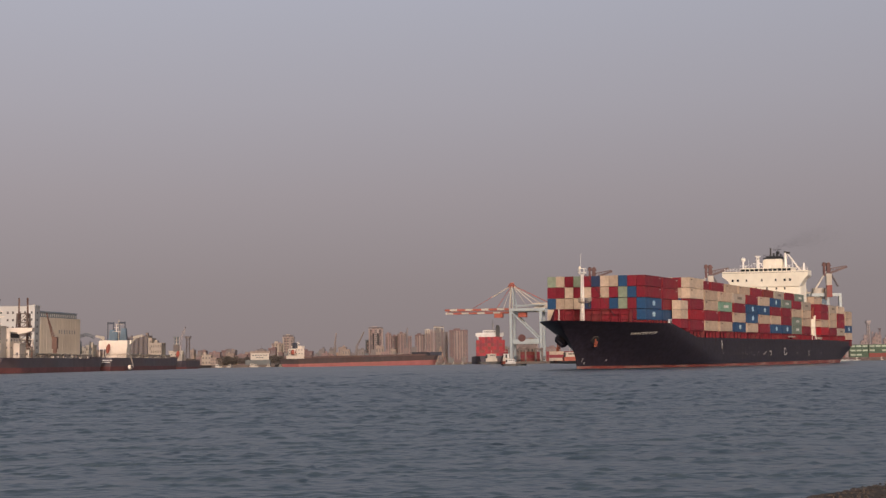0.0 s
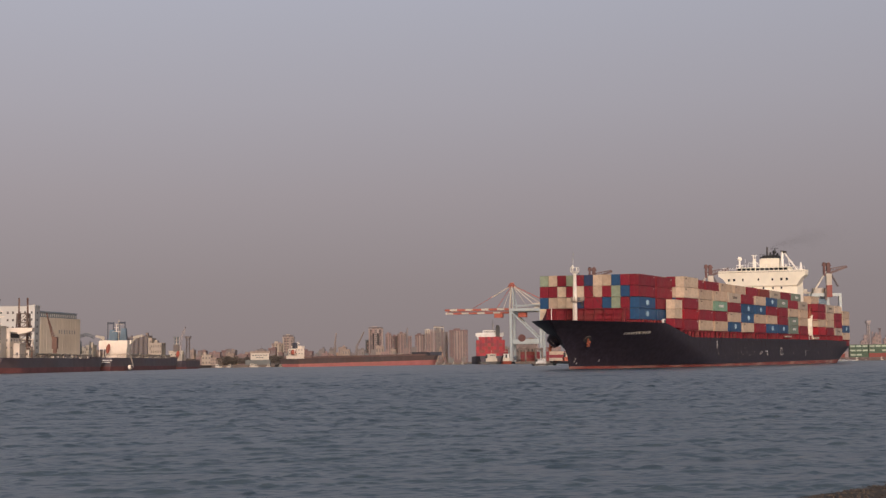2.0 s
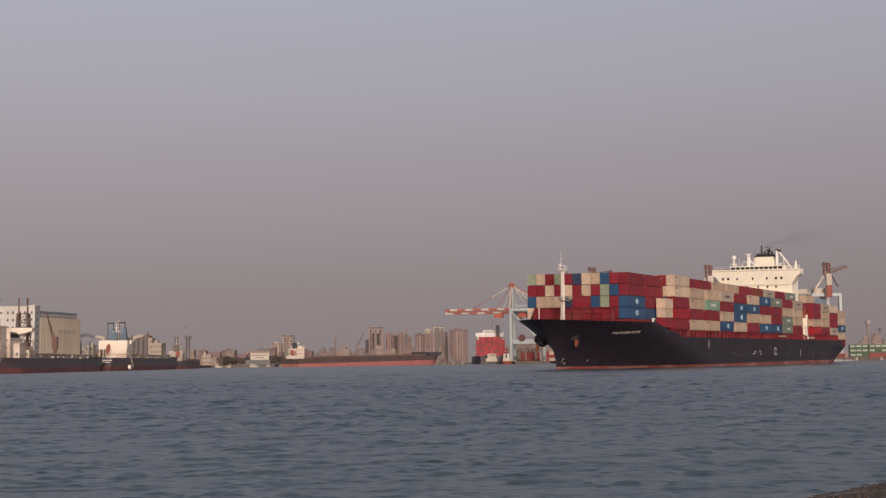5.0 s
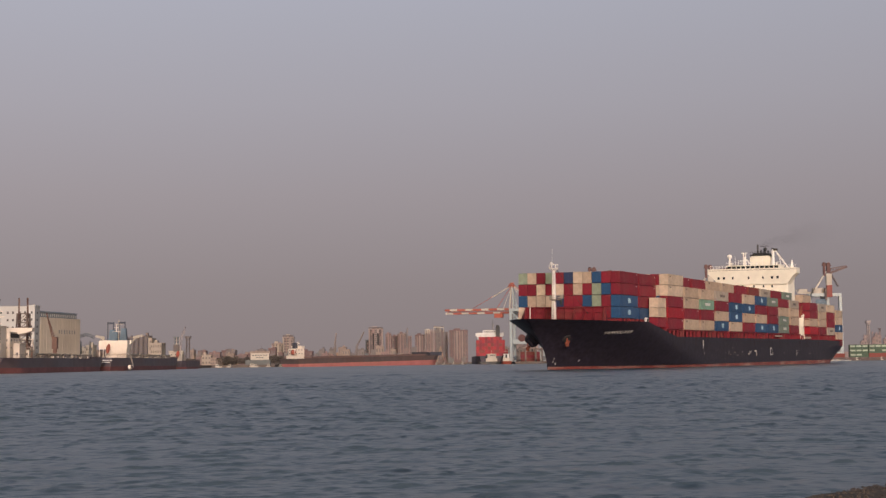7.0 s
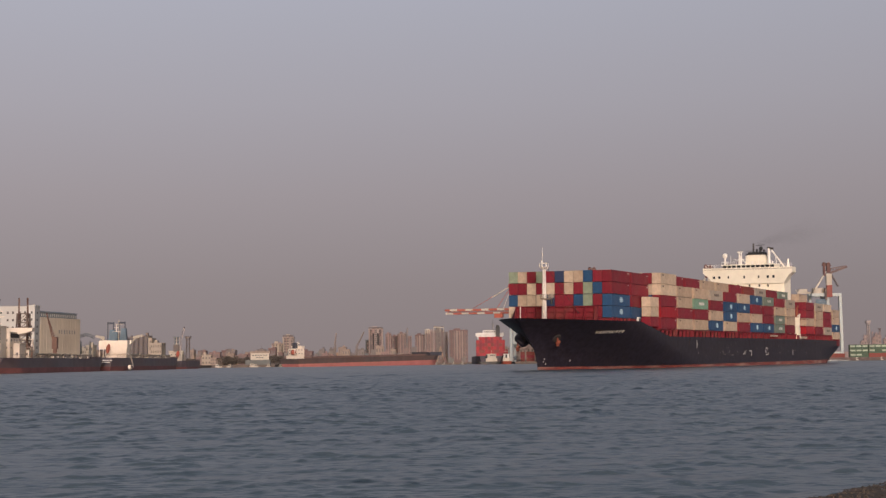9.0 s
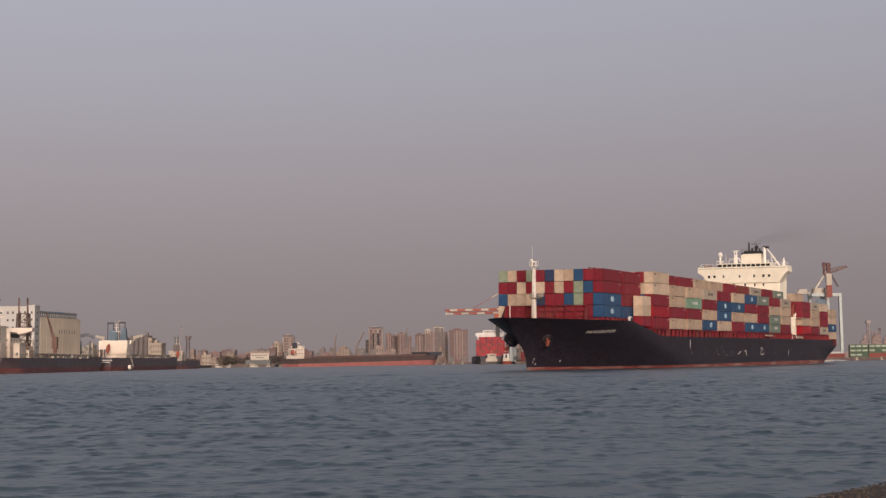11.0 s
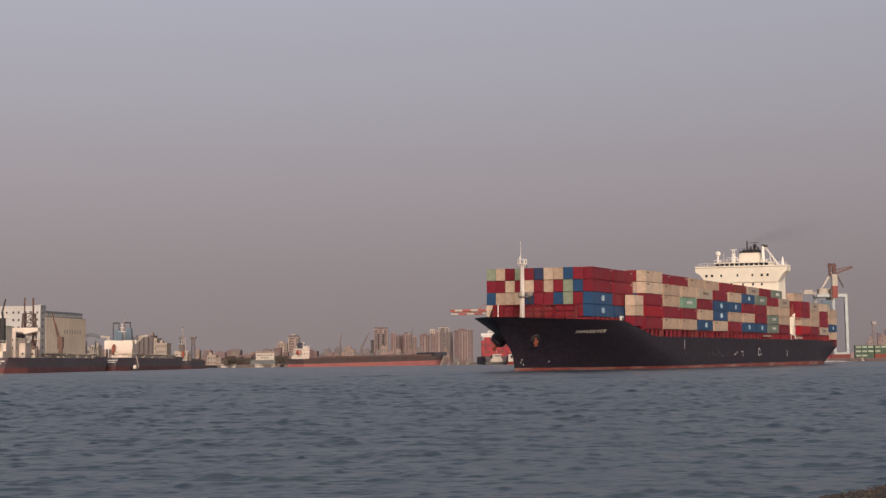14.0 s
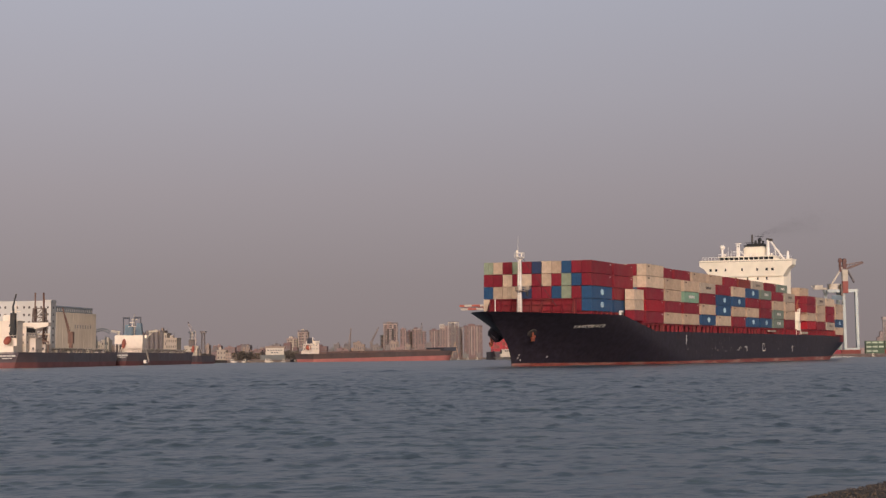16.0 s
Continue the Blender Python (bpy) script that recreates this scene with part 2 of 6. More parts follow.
def build_beach():
    """A low gravelly beach that slopes up out of the water behind the camera."""
    m = paint("beach_gravel", (0.100, 0.080, 0.070), 0.9, 0, 0.45, 14, 0.2, 0.6, (0.09, 0.07, 0.06))
    bm = bmesh.new()
    o, along, inland = Vector((5.40, 20.13, 0)), Vector((0.65, 0.76, 0)), Vector((0.76, -0.65, 0))
    grid = []
    for i in range(161):
        row = []
        for j in range(60):
            s = -60 + i if i < 40 else (-20 + (i - 40) * 0.3 if i < 140 else 10 + (i - 139) * 3)
            d = -2 + 0.1 * j if j < 40 else 2.0 + 0.2 * (j - 39) * 1.18 ** (j - 39)
            q = o + along * s + inland * (d + 0.16 * noise.noise((s * 0.5, 0, 4)) + 0.07 * noise.noise((s * 2.3, 2, 4)))
            z = 0.11 * d + 0.02 * noise.noise((q.x * 0.8, q.y * 0.8, 0)) + (0.03 * noise.noise((q.x * 3, q.y * 3, 7)) + 0.02 * noise.noise((q.x * 9, q.y * 9, 3)) if d < 6 else 0)
            row.append(bm.verts.new((q.x, q.y, min(z, 0.62 + 0.004 * max(d, 0)))))
        grid.append(row)
    for r0, r1 in zip(grid, grid[1:]):
        for j in range(59):
            bm.faces.new((r0[j], r1[j], r1[j + 1], r0[j + 1]))
    lone("ground", bm, m, pose(0, 0, 0), "brown gravel beach sloping into the water", "beach", kind="structure", smooth=True)
    # loose pebbles near the water's edge
    rng = random.Random(12)
    bm = bmesh.new()
    for _ in range(2600):
        s, d = rng.uniform(-6, 8), rng.uniform(-0.15, 2.6)
        c = o + along * s + inland * d + Vector((0, 0, 0.11 * d + 0.012))
        r = rng.uniform(0.010, 0.032)
        v = [bm.verts.new(c + Vector((x * r * rng.uniform(0.7, 1.3), y * r * rng.uniform(0.7, 1.3), z * r * 0.7))) for x, y, z in ((1, 0, 0), (-1, 0, 0), (0, 1, 0), (0, -1, 0), (0, 0, 1), (0, 0, -1))]
        for f in ((0, 2, 4), (2, 1, 4), (1, 3, 4), (3, 0, 4), (2, 0, 5), (1, 2, 5), (3, 1, 5), (0, 3, 5)):
            bm.faces.new([v[k] for k in f])
    lone("pebbles", bm, paint("pebble", (0.108, 0.086, 0.075), 0.85, 0, 0.5, 6, 0.2), pose(0, 0, 0), "loose brown and grey pebbles on the beach", "pebbles", kind="stuff")


build_sky()
water = build_water()
build_beach()

# ---------------------------------------------------------------- the container ship
# Its own axes: x forward, y to port, z up from the water; its origin is under the front of the foremost containers.
SHIP_YAW = 28.68
BEAM = 16.1


def ship_pose(t):
    x = 39.846 - 1.1242 * t - 0.01393 * t * t
    y = 323.1 + (x - 28.6) / math.tan(radians(SHIP_YAW))
    return pose(x, y, 0, 0, 0, -90 - SHIP_YAW) @ pose(0, 0, 0, -1.03, 0.23, 0)


TIMES = [0, 2, 4, 6, 8, 10, 12, 14, 16]
KEYED = []


def stem_at(z):
    return -14.1 - 12.0 * (max(z, 0) / 11.7) ** 2 - (0.8 * min(z, 0) if z < 0 else 0)


def half_breadth(x, z):
    """x aft of the origin; the hull's half breadth there at the height z."""
    tip, full = stem_at(z), 60 - 4.2 * z
    u = min(max((x - tip) / (full - tip), 0), 1)
    b = BEAM * math.sin(math.pi / 2 * u) ** (1.2 - 0.043 * max(z, 0))
    if x > 190:
        v = (x - 190) / 57
        b *= 1 - v * v * (0.13 + 0.30 * max(0, 1 - z / 6.0))
    return b


def deck_z(x):
    if x < 12:
        return 11.85 + 0.2 * max(0, (-x - 5) / 27) ** 1.5
    return max(8.3, 11.85 - (x - 12) * 0.165)


def keel_z(x):
    return -1.6 + 5.7 * max(0, (x - 224) / 23) ** 2.2 if x > 224 else -1.6


def hull_strip(bm, lo, hi, n):
    """The shell between two heights (functions of x), both sides, with its stations set by the stem at each height."""
    for side in (1, -1):
        prev = None
        for i in range(111):
            ring = []
            for j in range(n + 1):
                w = j / n
                f = i / 110
                # stations crowd towards the bow
                g = f ** 1.6
                x = -33 + 280 * g
                z0, z1 = lo(x), hi(x)
                z = z0 + (z1 - z0) * w
                tip = stem_at(z)
                x = tip + (247 - tip) * g
                z0, z1 = lo(x), hi(x)
                z = z0 + (z1 - z0) * w
                ring.append(bm.verts.new((-x, side * max(half_breadth(x, z), 0.02), z)))
            if prev:
                for j in range(n):
                    bm.faces.new((prev[j], ring[j], ring[j + 1], prev[j + 1]))
            prev = ring
    bmesh.ops.remove_doubles(bm, verts=bm.verts, dist=0.05)


def build_ship():
    ship = thing("container_ship", ship_pose(0), "large black-hulled container ship with white bridge, stacked with containers, under way", "ship")
    bm = bmesh.new()
    hull_strip(bm, lambda x: max(0.78, keel_z(x)), deck_z, 10)
    tr = [bm.verts.new((-247, s * half_breadth(247, z), z)) for s in (1, -1) for z in ((4.1, 8.3) if s > 0 else (8.3, 4.1))]
    bm.faces.new(tr)
    part("hull", bm, HULLBLACK, ship, "glossy black steel hull", smooth=True)
    bm = bmesh.new()
    hull_strip(bm, keel_z, lambda x: max(0.78, keel_z(x)), 3)
    part("boot_top", bm, BOOT, ship, "red boot-topping along the waterline", smooth=True)
    # deck
    bm = bmesh.new()
    prev = None
    for i in range(90):
        x = -31 + 278 * i / 89
        z = deck_z(x) - (0.9 if x < 12 else 0.25)
        b = max(half_breadth(x, z) - 0.1, 0.05)
        row = [bm.verts.new((-x, b, z)), bm.verts.new((-x, -b, z))]
        if prev:
            bm.faces.new((prev[0], row[0], row[1], prev[1]))
        prev = row
    part("deck", bm, DECKRED, ship, "dull red weather deck")
    # hatch coamings and lashing posts along the side
    bm = bmesh.new()
    bx(bm, -224, -26, -13.4, 13.4, 8.0, 10.25)
    bx(bm, -12, 0, -13.0, 13.0, 10.5, 12.5)
    bx(bm, -26, -12, -13.0, 13.0, 8.0, 12.5)
    part("hatch_coaming", bm, DECKRED, ship)
    for k in range(-1, 14):
        x = 39.4 + 14.24 * k
        for s in (1, -1):
            bm = bmesh.new()
            for dx in (0.6, 4.2, 7.4, 10.4, 13.4):
                bx(bm, -(x + dx + 0.35), -(x + dx), s * 15.6 - 0.32, s * 15.6 + 0.32, 8.1, 9.9)
            bx(bm, -(x + 13.9), -(x + 0.3), s * 15.2 - 0.65, s * 15.2 + 0.65, 9.85, 10.22)
            part("lashing_stand", bm, DECKRED, ship)
    for k in range(9):
        bm = bmesh.new()
        x = 0.2 + 2.9 * k
        prism(bm, [(-x - 0.35, 11.0), (-x + 0.35, 11.0), (-x + 0.12, 12.6), (-x - 0.12, 12.6)], 12.9, 13.4)
        part("lashing_post", bm, DECKRED, ship)
    # breakwater before the foremost containers
    bm = bmesh.new()
    bx(bm, 3.6, 3.8, -10.4, 10.6, 11.4, 15.2)
    water_guard = part("breakwater", bm, DECKRED, ship, "red ribbed steel breakwater")
    for y in np.linspace(-10.3, 10.5, 9):
        bm = bmesh.new()
        prism(bm, [(3.8, 11.4), (5.0, 11.4), (4.2, 15.1), (3.8, 15.1)], y - 0.09, y + 0.09)
        part("rib", bm, DECKRED, water_guard)
    for z in (12.6, 13.9):
        bm = bmesh.new()
        bx(bm, 3.8, 4.25, -10.4, 10.6, z, z + 0.14)
        part("stringer", bm, DECKRED, water_guard)
    bm = bmesh.new()
    bx(bm, 3.45, 4.3, -10.5, 10.7, 15.1, 15.35)
    part("top_flange", bm, DECKRED, water_guard)
    bm = bmesh.new()
    bx(bm, 3.2, 4.1, 10.6, 10.95, 11.4, 15.2)
    part("end_post", bm, DECKRED, water_guard)
    bm = bmesh.new()
    tube(bm, (4.6, -8.9, 11.4), (4.6, -8.9, 15.4), 0.12, 0.12, 6)
    part("vent_pipe", bm, MASTWHITE, water_guard)
    # foremast
    bm = bmesh.new()
    tube(bm, (9.2, 0, 11), (9.2, 0, 24.6), 0.68, 0.4, 14)
    mast = part("foremast", bm, MASTWHITE, ship, "white tapered foremast", smooth=True)
    bm = bmesh.new()
    tube(bm, (9.2, 0.5, 17.3), (9.2, 0.5, 17.5), 1.35, 1.5, 14)
    for k in range(12):
        a, b2 = 2 * math.pi * k / 12, 2 * math.pi * (k + 1) / 12
        p0, p1 = (Vector((9.2 + 1.45 * math.cos(q), 0.5 + 1.45 * math.sin(q), 17.5)) for q in (a, b2))
        bar(bm, p0, p0 + Vector((0, 0, 1.0)), 0.08)
        for up in (0.5, 1.0):
            bar(bm, p0 + Vector((0, 0, up)), p1 + Vector((0, 0, up)), 0.07)
    bx(bm, 8.9, 9.5, 1.7, 2.5, 17.7, 18.6)
    part("platform", bm, GREYB, mast, "grey railed platform with a searchlight")
    bm = bmesh.new()
    tube(bm, (9.2, 1.9, 16.2), (9.2, 1.9, 17.3), 0.28, 0.34, 10)
    part("horn", bm, DARK, mast)
    bm = bmesh.new()
    for k in range(8):
        a, b2 = 2 * math.pi * k / 8, 2 * math.pi * (k + 1) / 8
        p0, p1 = (Vector((9.2 + 1.1 * math.cos(q), 1.1 * math.sin(q), 0)) for q in (a, b2))
        bar(bm, Vector((9.2, 0, 24.0)), p0 + Vector((0, 0, 25.0)), 0.16)
        bar(bm, p0 + Vector((0, 0, 25.0)), p0 + Vector((0, 0, 26.0)), 0.09)
        bar(bm, p0 + Vector((0, 0, 25.0)), p1 + Vector((0, 0, 25.0)), 0.16)
        bar(bm, p0 + Vector((0, 0, 26.0)), p1 + Vector((0, 0, 26.0)), 0.10)
    tube(bm, (9.2, 0, 24.9), (9.2, 0, 25.05), 0.9, 0.9, 12)
    tube(bm, (9.2, -0.6, 25.0), (9.2, -0.6, 26.3), 0.22, 0.22, 8)
    ball(bm, (9.2, -0.6, 26.3), 0.34, 8)
    tube(bm, (9.2, 0.5, 25.0), (9.2, 0.5, 25.9), 0.2, 0.2, 8)
    tube(bm, (9.2, -0.4, 24.8), (9.2, -0.4, 29.8), 0.06, 0.03, 6)
    part("crow_nest", bm, MASTWHITE, mast)
    bm = bmesh.new()
    for z in np.arange(11.6, 24.0, 0.5):
        bar(bm, (9.85 - 0.02 * (z - 11.6), -0.22, z), (9.85 - 0.02 * (z - 11.6), 0.22, z), 0.05)
    for y in (-0.24, 0.24):
        bar(bm, (9.9, y, 11.3), (9.6, y, 24.2), 0.06)
    part("ladder", bm, GREYB, mast)
    mast.location = (0, -0.4, -0.45)
    # bridge house
    hx = -168.2
    house = bmesh.new()
    bx(house, hx - 9.5, hx, -12.6, 12.6, 8.2, 33.4)
    bmesh.ops.bevel(house, geom=house.edges[:], offset=0.15, segments=2, affect="EDGES")
    house = part("bridge_house", house, SHIPWHITE, ship, "cream-white bridge house")
    bm = bmesh.new()
    prof = [(-16.6, 32.3), (-16.6, 34.2), (15.8, 34.2), (15.8, 32.3), (14.4, 31.2), (12.6, 28.4), (-12.6, 28.4), (-14.9, 31.2)]
    a = [bm.verts.new((hx + 0.7, y, z)) for y, z in prof]
    b = [bm.verts.new((hx - 4.2, y, z)) for y, z in prof]
    for i in range(8):
        bm.faces.new((a[i], a[(i + 1) % 8], b[(i + 1) % 8], b[i]))
    bm.faces.new(a)
    bm.faces.new(b[::-1])
    part("bridge_wing", bm, SHIPWHITE, house)
    bm = bmesh.new()
    bx(bm, hx - 7, hx + 0.3, -9.4, 9.4, 34.2, 35.7)
    bx(bm, hx - 7.4, hx + 0.8, -9.8, 9.8, 35.55, 35.85)
    part("wheelhouse", bm, SHIPWHITE, house)
    front_panes = []
    for i in range(11):
        bm = bmesh.new()
        y = -8.6 + 1.72 * i
        bx(bm, hx + 0.2, hx + 0.42, y - 0.68, y + 0.68, 34.45, 35.5)
        front_panes.append(part("window", bm, GLASS, house))
    for y, z in ((-11.8, 30.8), (-9.8, 30.8), (-6.5, 30.8), (-0.7, 30.8), (4.5, 30.8), (7.8, 30.8), (9.8, 30.8), (-3.1, 27.7), (1.0, 27.7), (4.5, 27.7), (7.6, 27.7), (4.5, 24.7), (7.6, 24.7), (-6, 24.7)):
        bm = bmesh.new()
        wide = 0.4 if z > 30 and abs(y + 1) > 7 else 0.27
        off = 0.75 if z > 28.3 else 0.02
        bx(bm, hx + off - 0.1, hx + off + 0.05, y - 0.7 - wide, y - 0.7 + wide, z - 0.45, z + 0.45)
        part("window", bm, GLASS, house)
    bm = bmesh.new()
    bx(bm, hx - 9.4, hx - 3.5, -2.2, 5.6, 33.4, 39.5)
    bmesh.ops.bevel(bm, geom=bm.edges[:], offset=0.6, segments=2, affect="EDGES")
    funnel = part("funnel", bm, SHIPWHITE, ship, "white funnel with a black top")
    bm = bmesh.new()
    bx(bm, hx - 9.2, hx - 3.7, -2.0, 5.4, 39.3, 39.75)
    bx(bm, hx - 8.6, hx - 4.4, -1.2, 4.4, 39.75, 40.35)
    for y in np.linspace(-1.9, 5.3, 9):
        bar(bm, (hx - 3.75, y, 39.7), (hx - 3.75, y, 40.7), 0.08)
    bar(bm, (hx - 3.75, -1.9, 40.7), (hx - 3.75, 5.3, 40.7), 0.09)
    for y, h, r in ((0.1, 43.6, 0.36), (1.3, 41.6, 0.42), (2.6, 41.9, 0.5), (3.9, 41.3, 0.36)):
        tube(bm, (hx - 6.5, y, 40.0), (hx - 6.7, y, h), r, r * 0.85, 9)
    ball(bm, (hx - 6.3, 2.9, 41.7), 0.75, 9)
    bar(bm, (hx - 6.5, 1.0, 42.8), (hx - 6.5, 4.3, 42.95), 0.16)
    tube(bm, (hx - 6.5, 2.9, 41.6), (hx - 6.5, 2.9, 43.0), 0.10, n=6)
    part("exhaust", bm, DARK, funnel, "sooty black funnel top and pipes")
    bm = bmesh.new()
    tube(bm, (hx - 3, -9.4, 35.6), (hx - 3, -9.4, 39.0), 0.45, 0.32, 8)
    ball(bm, (hx - 3, -9.4, 39.3), 0.95, 10)
    bx(bm, hx - 3.3, hx - 2.7, -10.6, -8.2, 36.9, 37.1)
    part("satellite_dome", bm, MASTWHITE, house)
    bm = bmesh.new()
    for dy in (-0.5, 0.5):
        tube(bm, (hx - 3, -3.8 + dy, 35.6), (hx - 3, -3.8 + dy * 0.7, 40.4), 0.22, 0.18, 7)
    for z in (36.6, 37.7, 38.8, 39.9):
        bx(bm, hx - 3.2, hx - 2.8, -4.4, -3.2, z, z + 0.2)
    bx(bm, hx - 3.3, hx - 2.7, -5.6, -2.2, 37.6, 37.8)
    bx(bm, hx - 3.25, hx - 2.75, -4.25, -3.35, 35.8, 39.2)
    bar(bm, (hx - 3, -3.4, 38.4), (hx - 3, -1.2, 35.8), 0.22)
    bx(bm, hx - 3.1, hx - 2.9, -4.9, -2.7, 40.4, 40.65)
    part("radar_mast", bm, MASTWHITE, house)
    bm = bmesh.new()
    tube(bm, (hx - 3, 6.6, 35.6), (hx - 3, 6.6, 41.6), 0.6, 0.5, 8)
    part("king_post", bm, MASTWHITE, house)
    bm = bmesh.new()
    tube(bm, (hx - 3, 6.6, 41.5), (hx - 3, 6.6, 42.0), 0.65, 0.55, 8)
    bx(bm, hx - 3.4, hx - 2.6, 6.9, 8.2, 41.1, 41.8)
    part("post_head", bm, DARK, house)
    bm = bmesh.new()
    tube(bm, (hx - 3, 13.4, 34.1), (hx - 3, 13.4, 37.6), 0.75, 0.2, 8)
    part("ventilator", bm, MASTWHITE, house)
    bm = bmesh.new()
    bar(bm, (hx - 3, 7.4, 41.2), (hx - 3, 12.2, 34.6), 0.5)
    bar(bm, (hx - 3, 9.6, 34.2), (hx - 3, 8.9, 39.0), 0.25)
    part("boom", bm, MASTWHITE, house)
    bm = bmesh.new()
    for s in (-9.6, 9.6):
        bar(bm, (hx + 0.7, s, 36.8), (hx - 7, s, 36.8), 0.07)
    bar(bm, (hx + 0.7, -9.6, 36.8), (hx + 0.7, 9.6, 36.8), 0.07)
    for y in np.linspace(-9.6, 9.6, 15):
        bar(bm, (hx + 0.7, y, 35.8), (hx + 0.7, y, 36.8), 0.07)
    part("railing", bm, MASTWHITE, house)
    # deck edges, wing rails and storey lines on the front
    bm = bmesh.new()
    for z in (22.9, 25.9, 28.9):
        bx(bm, hx - 0.05, hx + 0.16, -12.6, 12.6, z, z + 0.14)
    part("storey_ledge", bm, SHIPWHITE, house)
    bm = bmesh.new()
    bx(bm, hx + 0.62, hx + 0.74, -16.5, 15.7, 33.55, 33.72)
    part("wing_seam", bm, GREYB, house)
    for s in (-1, 1):
        bm = bmesh.new()
        for z in (34.75, 35.3):
            bar(bm, (hx + 0.5, s * 9.9, z), (hx + 0.5, s * 15.6, z), 0.07)
        for y in np.linspace(9.9, 15.6, 6):
            bar(bm, (hx + 0.5, s * y, 34.1), (hx + 0.5, s * y, 35.3), 0.07)
        part("wing_rail", bm, MASTWHITE, house)
    for y, h in ((-7.0, 3.4), (-5.8, 2.2), (3.0, 2.6), (10.8, 2.0)):
        bm = bmesh.new()
        tube(bm, (hx - 2.0, y, 35.2), (hx - 2.0, y, 35.4 + h), 0.09, 0.05, 6)
        part("aerial", bm, MASTWHITE, house)
    for y in (-8.0, 1.2, 8.4):
        bm = bmesh.new()
        ball(bm, (hx - 1.0, y, 36.0), 0.42, 8, 0.8)
        tube(bm, (hx - 1.0, y, 35.2), (hx - 1.0, y, 35.7), 0.2, 0.2, 7)
        part("searchlight", bm, MASTWHITE, house)
    # the house stands a little to starboard; what is on its roof sits low
    house.location = (0, -0.6, -0.3)
    funnel.location = (0, -0.6, -0.6)
    for ob in house.children:
        if ob.name.split(".")[0] in ("wheelhouse", "satellite_dome", "radar_mast", "king_post", "post_head", "boom", "railing", "ventilator"):
            ob.location = (0, 0, -0.45)
    for ob in front_panes:
        ob.location = (0, 0, -0.45)
    # stair tower at the ship's side, abreast of the house
    bm = bmesh.new()
    for x in (-172.8, -169.6):
        bx(bm, x - 0.22, x + 0.22, 15.3, 15.8, 8.3, 15.4)
    bx(bm, -173.4, -169.6, 15.0, 16.2, 9.8, 12.4)
    bx(bm, -172.6, -169.6, 14.9, 16.2, 12.9, 16.0)
    bx(bm, -173.2, -169.2, 14.6, 16.3, 12.5, 12.75)
    bx(bm, -172.6, -169.4, 14.6, 16.3, 15.4, 15.6)
    bar(bm, (-173.0, 16.4, 8.6), (-169.6, 16.4, 12.6), 0.35)
    bar(bm, (-170.2, 16.3, 12.8), (-172.2, 16.3, 17.2), 0.4)
    for x in (-172.4, -170.9, -169.5):
        bar(bm, (x, 16.25, 15.5), (x, 16.25, 16.8), 0.14)
    bar(bm, (-172.4, 16.25, 16.8), (-169.5, 16.25, 16.8), 0.14)
    part("stair_tower", bm, SHIPWHITE, ship)
    bm = bmesh.new()
    tube(bm, (-171.6, 15.4, 16.0), (-172.2, 15.4, 18.8), 0.5, 0.45, 8)
    bar(bm, (-172.2, 15.4, 18.8), (-173.6, 15.4, 20.2), 0.4)
    part("provision_crane", bm, ANCHORRUST, ship, "small rust-red provision crane")
    bm = bmesh.new()
    bx(bm, -180.5, -174.5, 16.0, 16.9, 8.6, 9.3)
    part("gangway", bm, GREYB, ship)
    bm = bmesh.new()
    bx(bm, -140.5, -133.5, 16.0, 16.7, 9.0, 9.5)
    part("gangway", bm, GREYB, ship)
    # anchors in their recesses on both bows
    for s in (1, -1):
        x, z = -12.5, 7.6
        y = half_breadth(x, z)
        g = Vector((-(half_breadth(x + 0.5, z) - half_breadth(x - 0.5, z)) * -1.0, 1.0, -(half_breadth(x, z + 0.5) - half_breadth(x, z - 0.5)))).normalized()
        g = Vector((g.x, g.y * s, g.z))
        c = Vector((-x, s * y, z))
        bm = bmesh.new()
        reach = 0.25 if s > 0 else 1.9
        if s > 0:
            tube(bm, c - g * 1.2, c + g * reach, 1.2, 1.1, 20)
        else:
            tube(bm, c - g * 1.2, c + g * 1.2, 2.0, 1.75, 18)
            tube(bm, c + g * 1.2, c + g * reach, 1.75, 1.2, 18)
        pocket = part("anchor_pocket", bm, HULLBLACK if s < 0 else POCKET, ship, smooth=s < 0)
        bm = bmesh.new()
        o = c + g * (reach + 0.2)
        down = Vector((0.1, 0, -1))
        side = Vector((1, 0, 0))
        bar(bm, o + Vector((0, 0, 0.5)), o + down * 1.35 - side * 0.25, 0.3)
        for w in (-1, 1):
            bar(bm, o + down * 1.45 - side * 0.25, o + down * (0.35 if w < 0 else 0.75) + side * (w * 0.95 - 0.25), 0.34, 0.28)
        bar(bm, o + down * 1.4 - side * 0.75, o + down * 1.4 + side * 0.35, 0.36)
        part("anchor", bm, ANCHORRUST, pocket, "rusty red stockless anchor")
    # red mooring recess at the port quarter
    bm = bmesh.new()
    for k in range(6):
        x0, x1 = 238.5 + 1.4 * k, 239.9 + 1.4 * k
        v = [bm.verts.new((-x, half_breadth(x, z) + 0.05, z)) for x, z in ((x0, 6.1), (x1, 6.1), (x1, 8.2), (x0, 8.2))]
        bm.faces.new(v)
    bmesh.ops.remove_doubles(bm, verts=bm.verts, dist=0.01)
    part("mooring_recess", bm, DECKRED, ship)
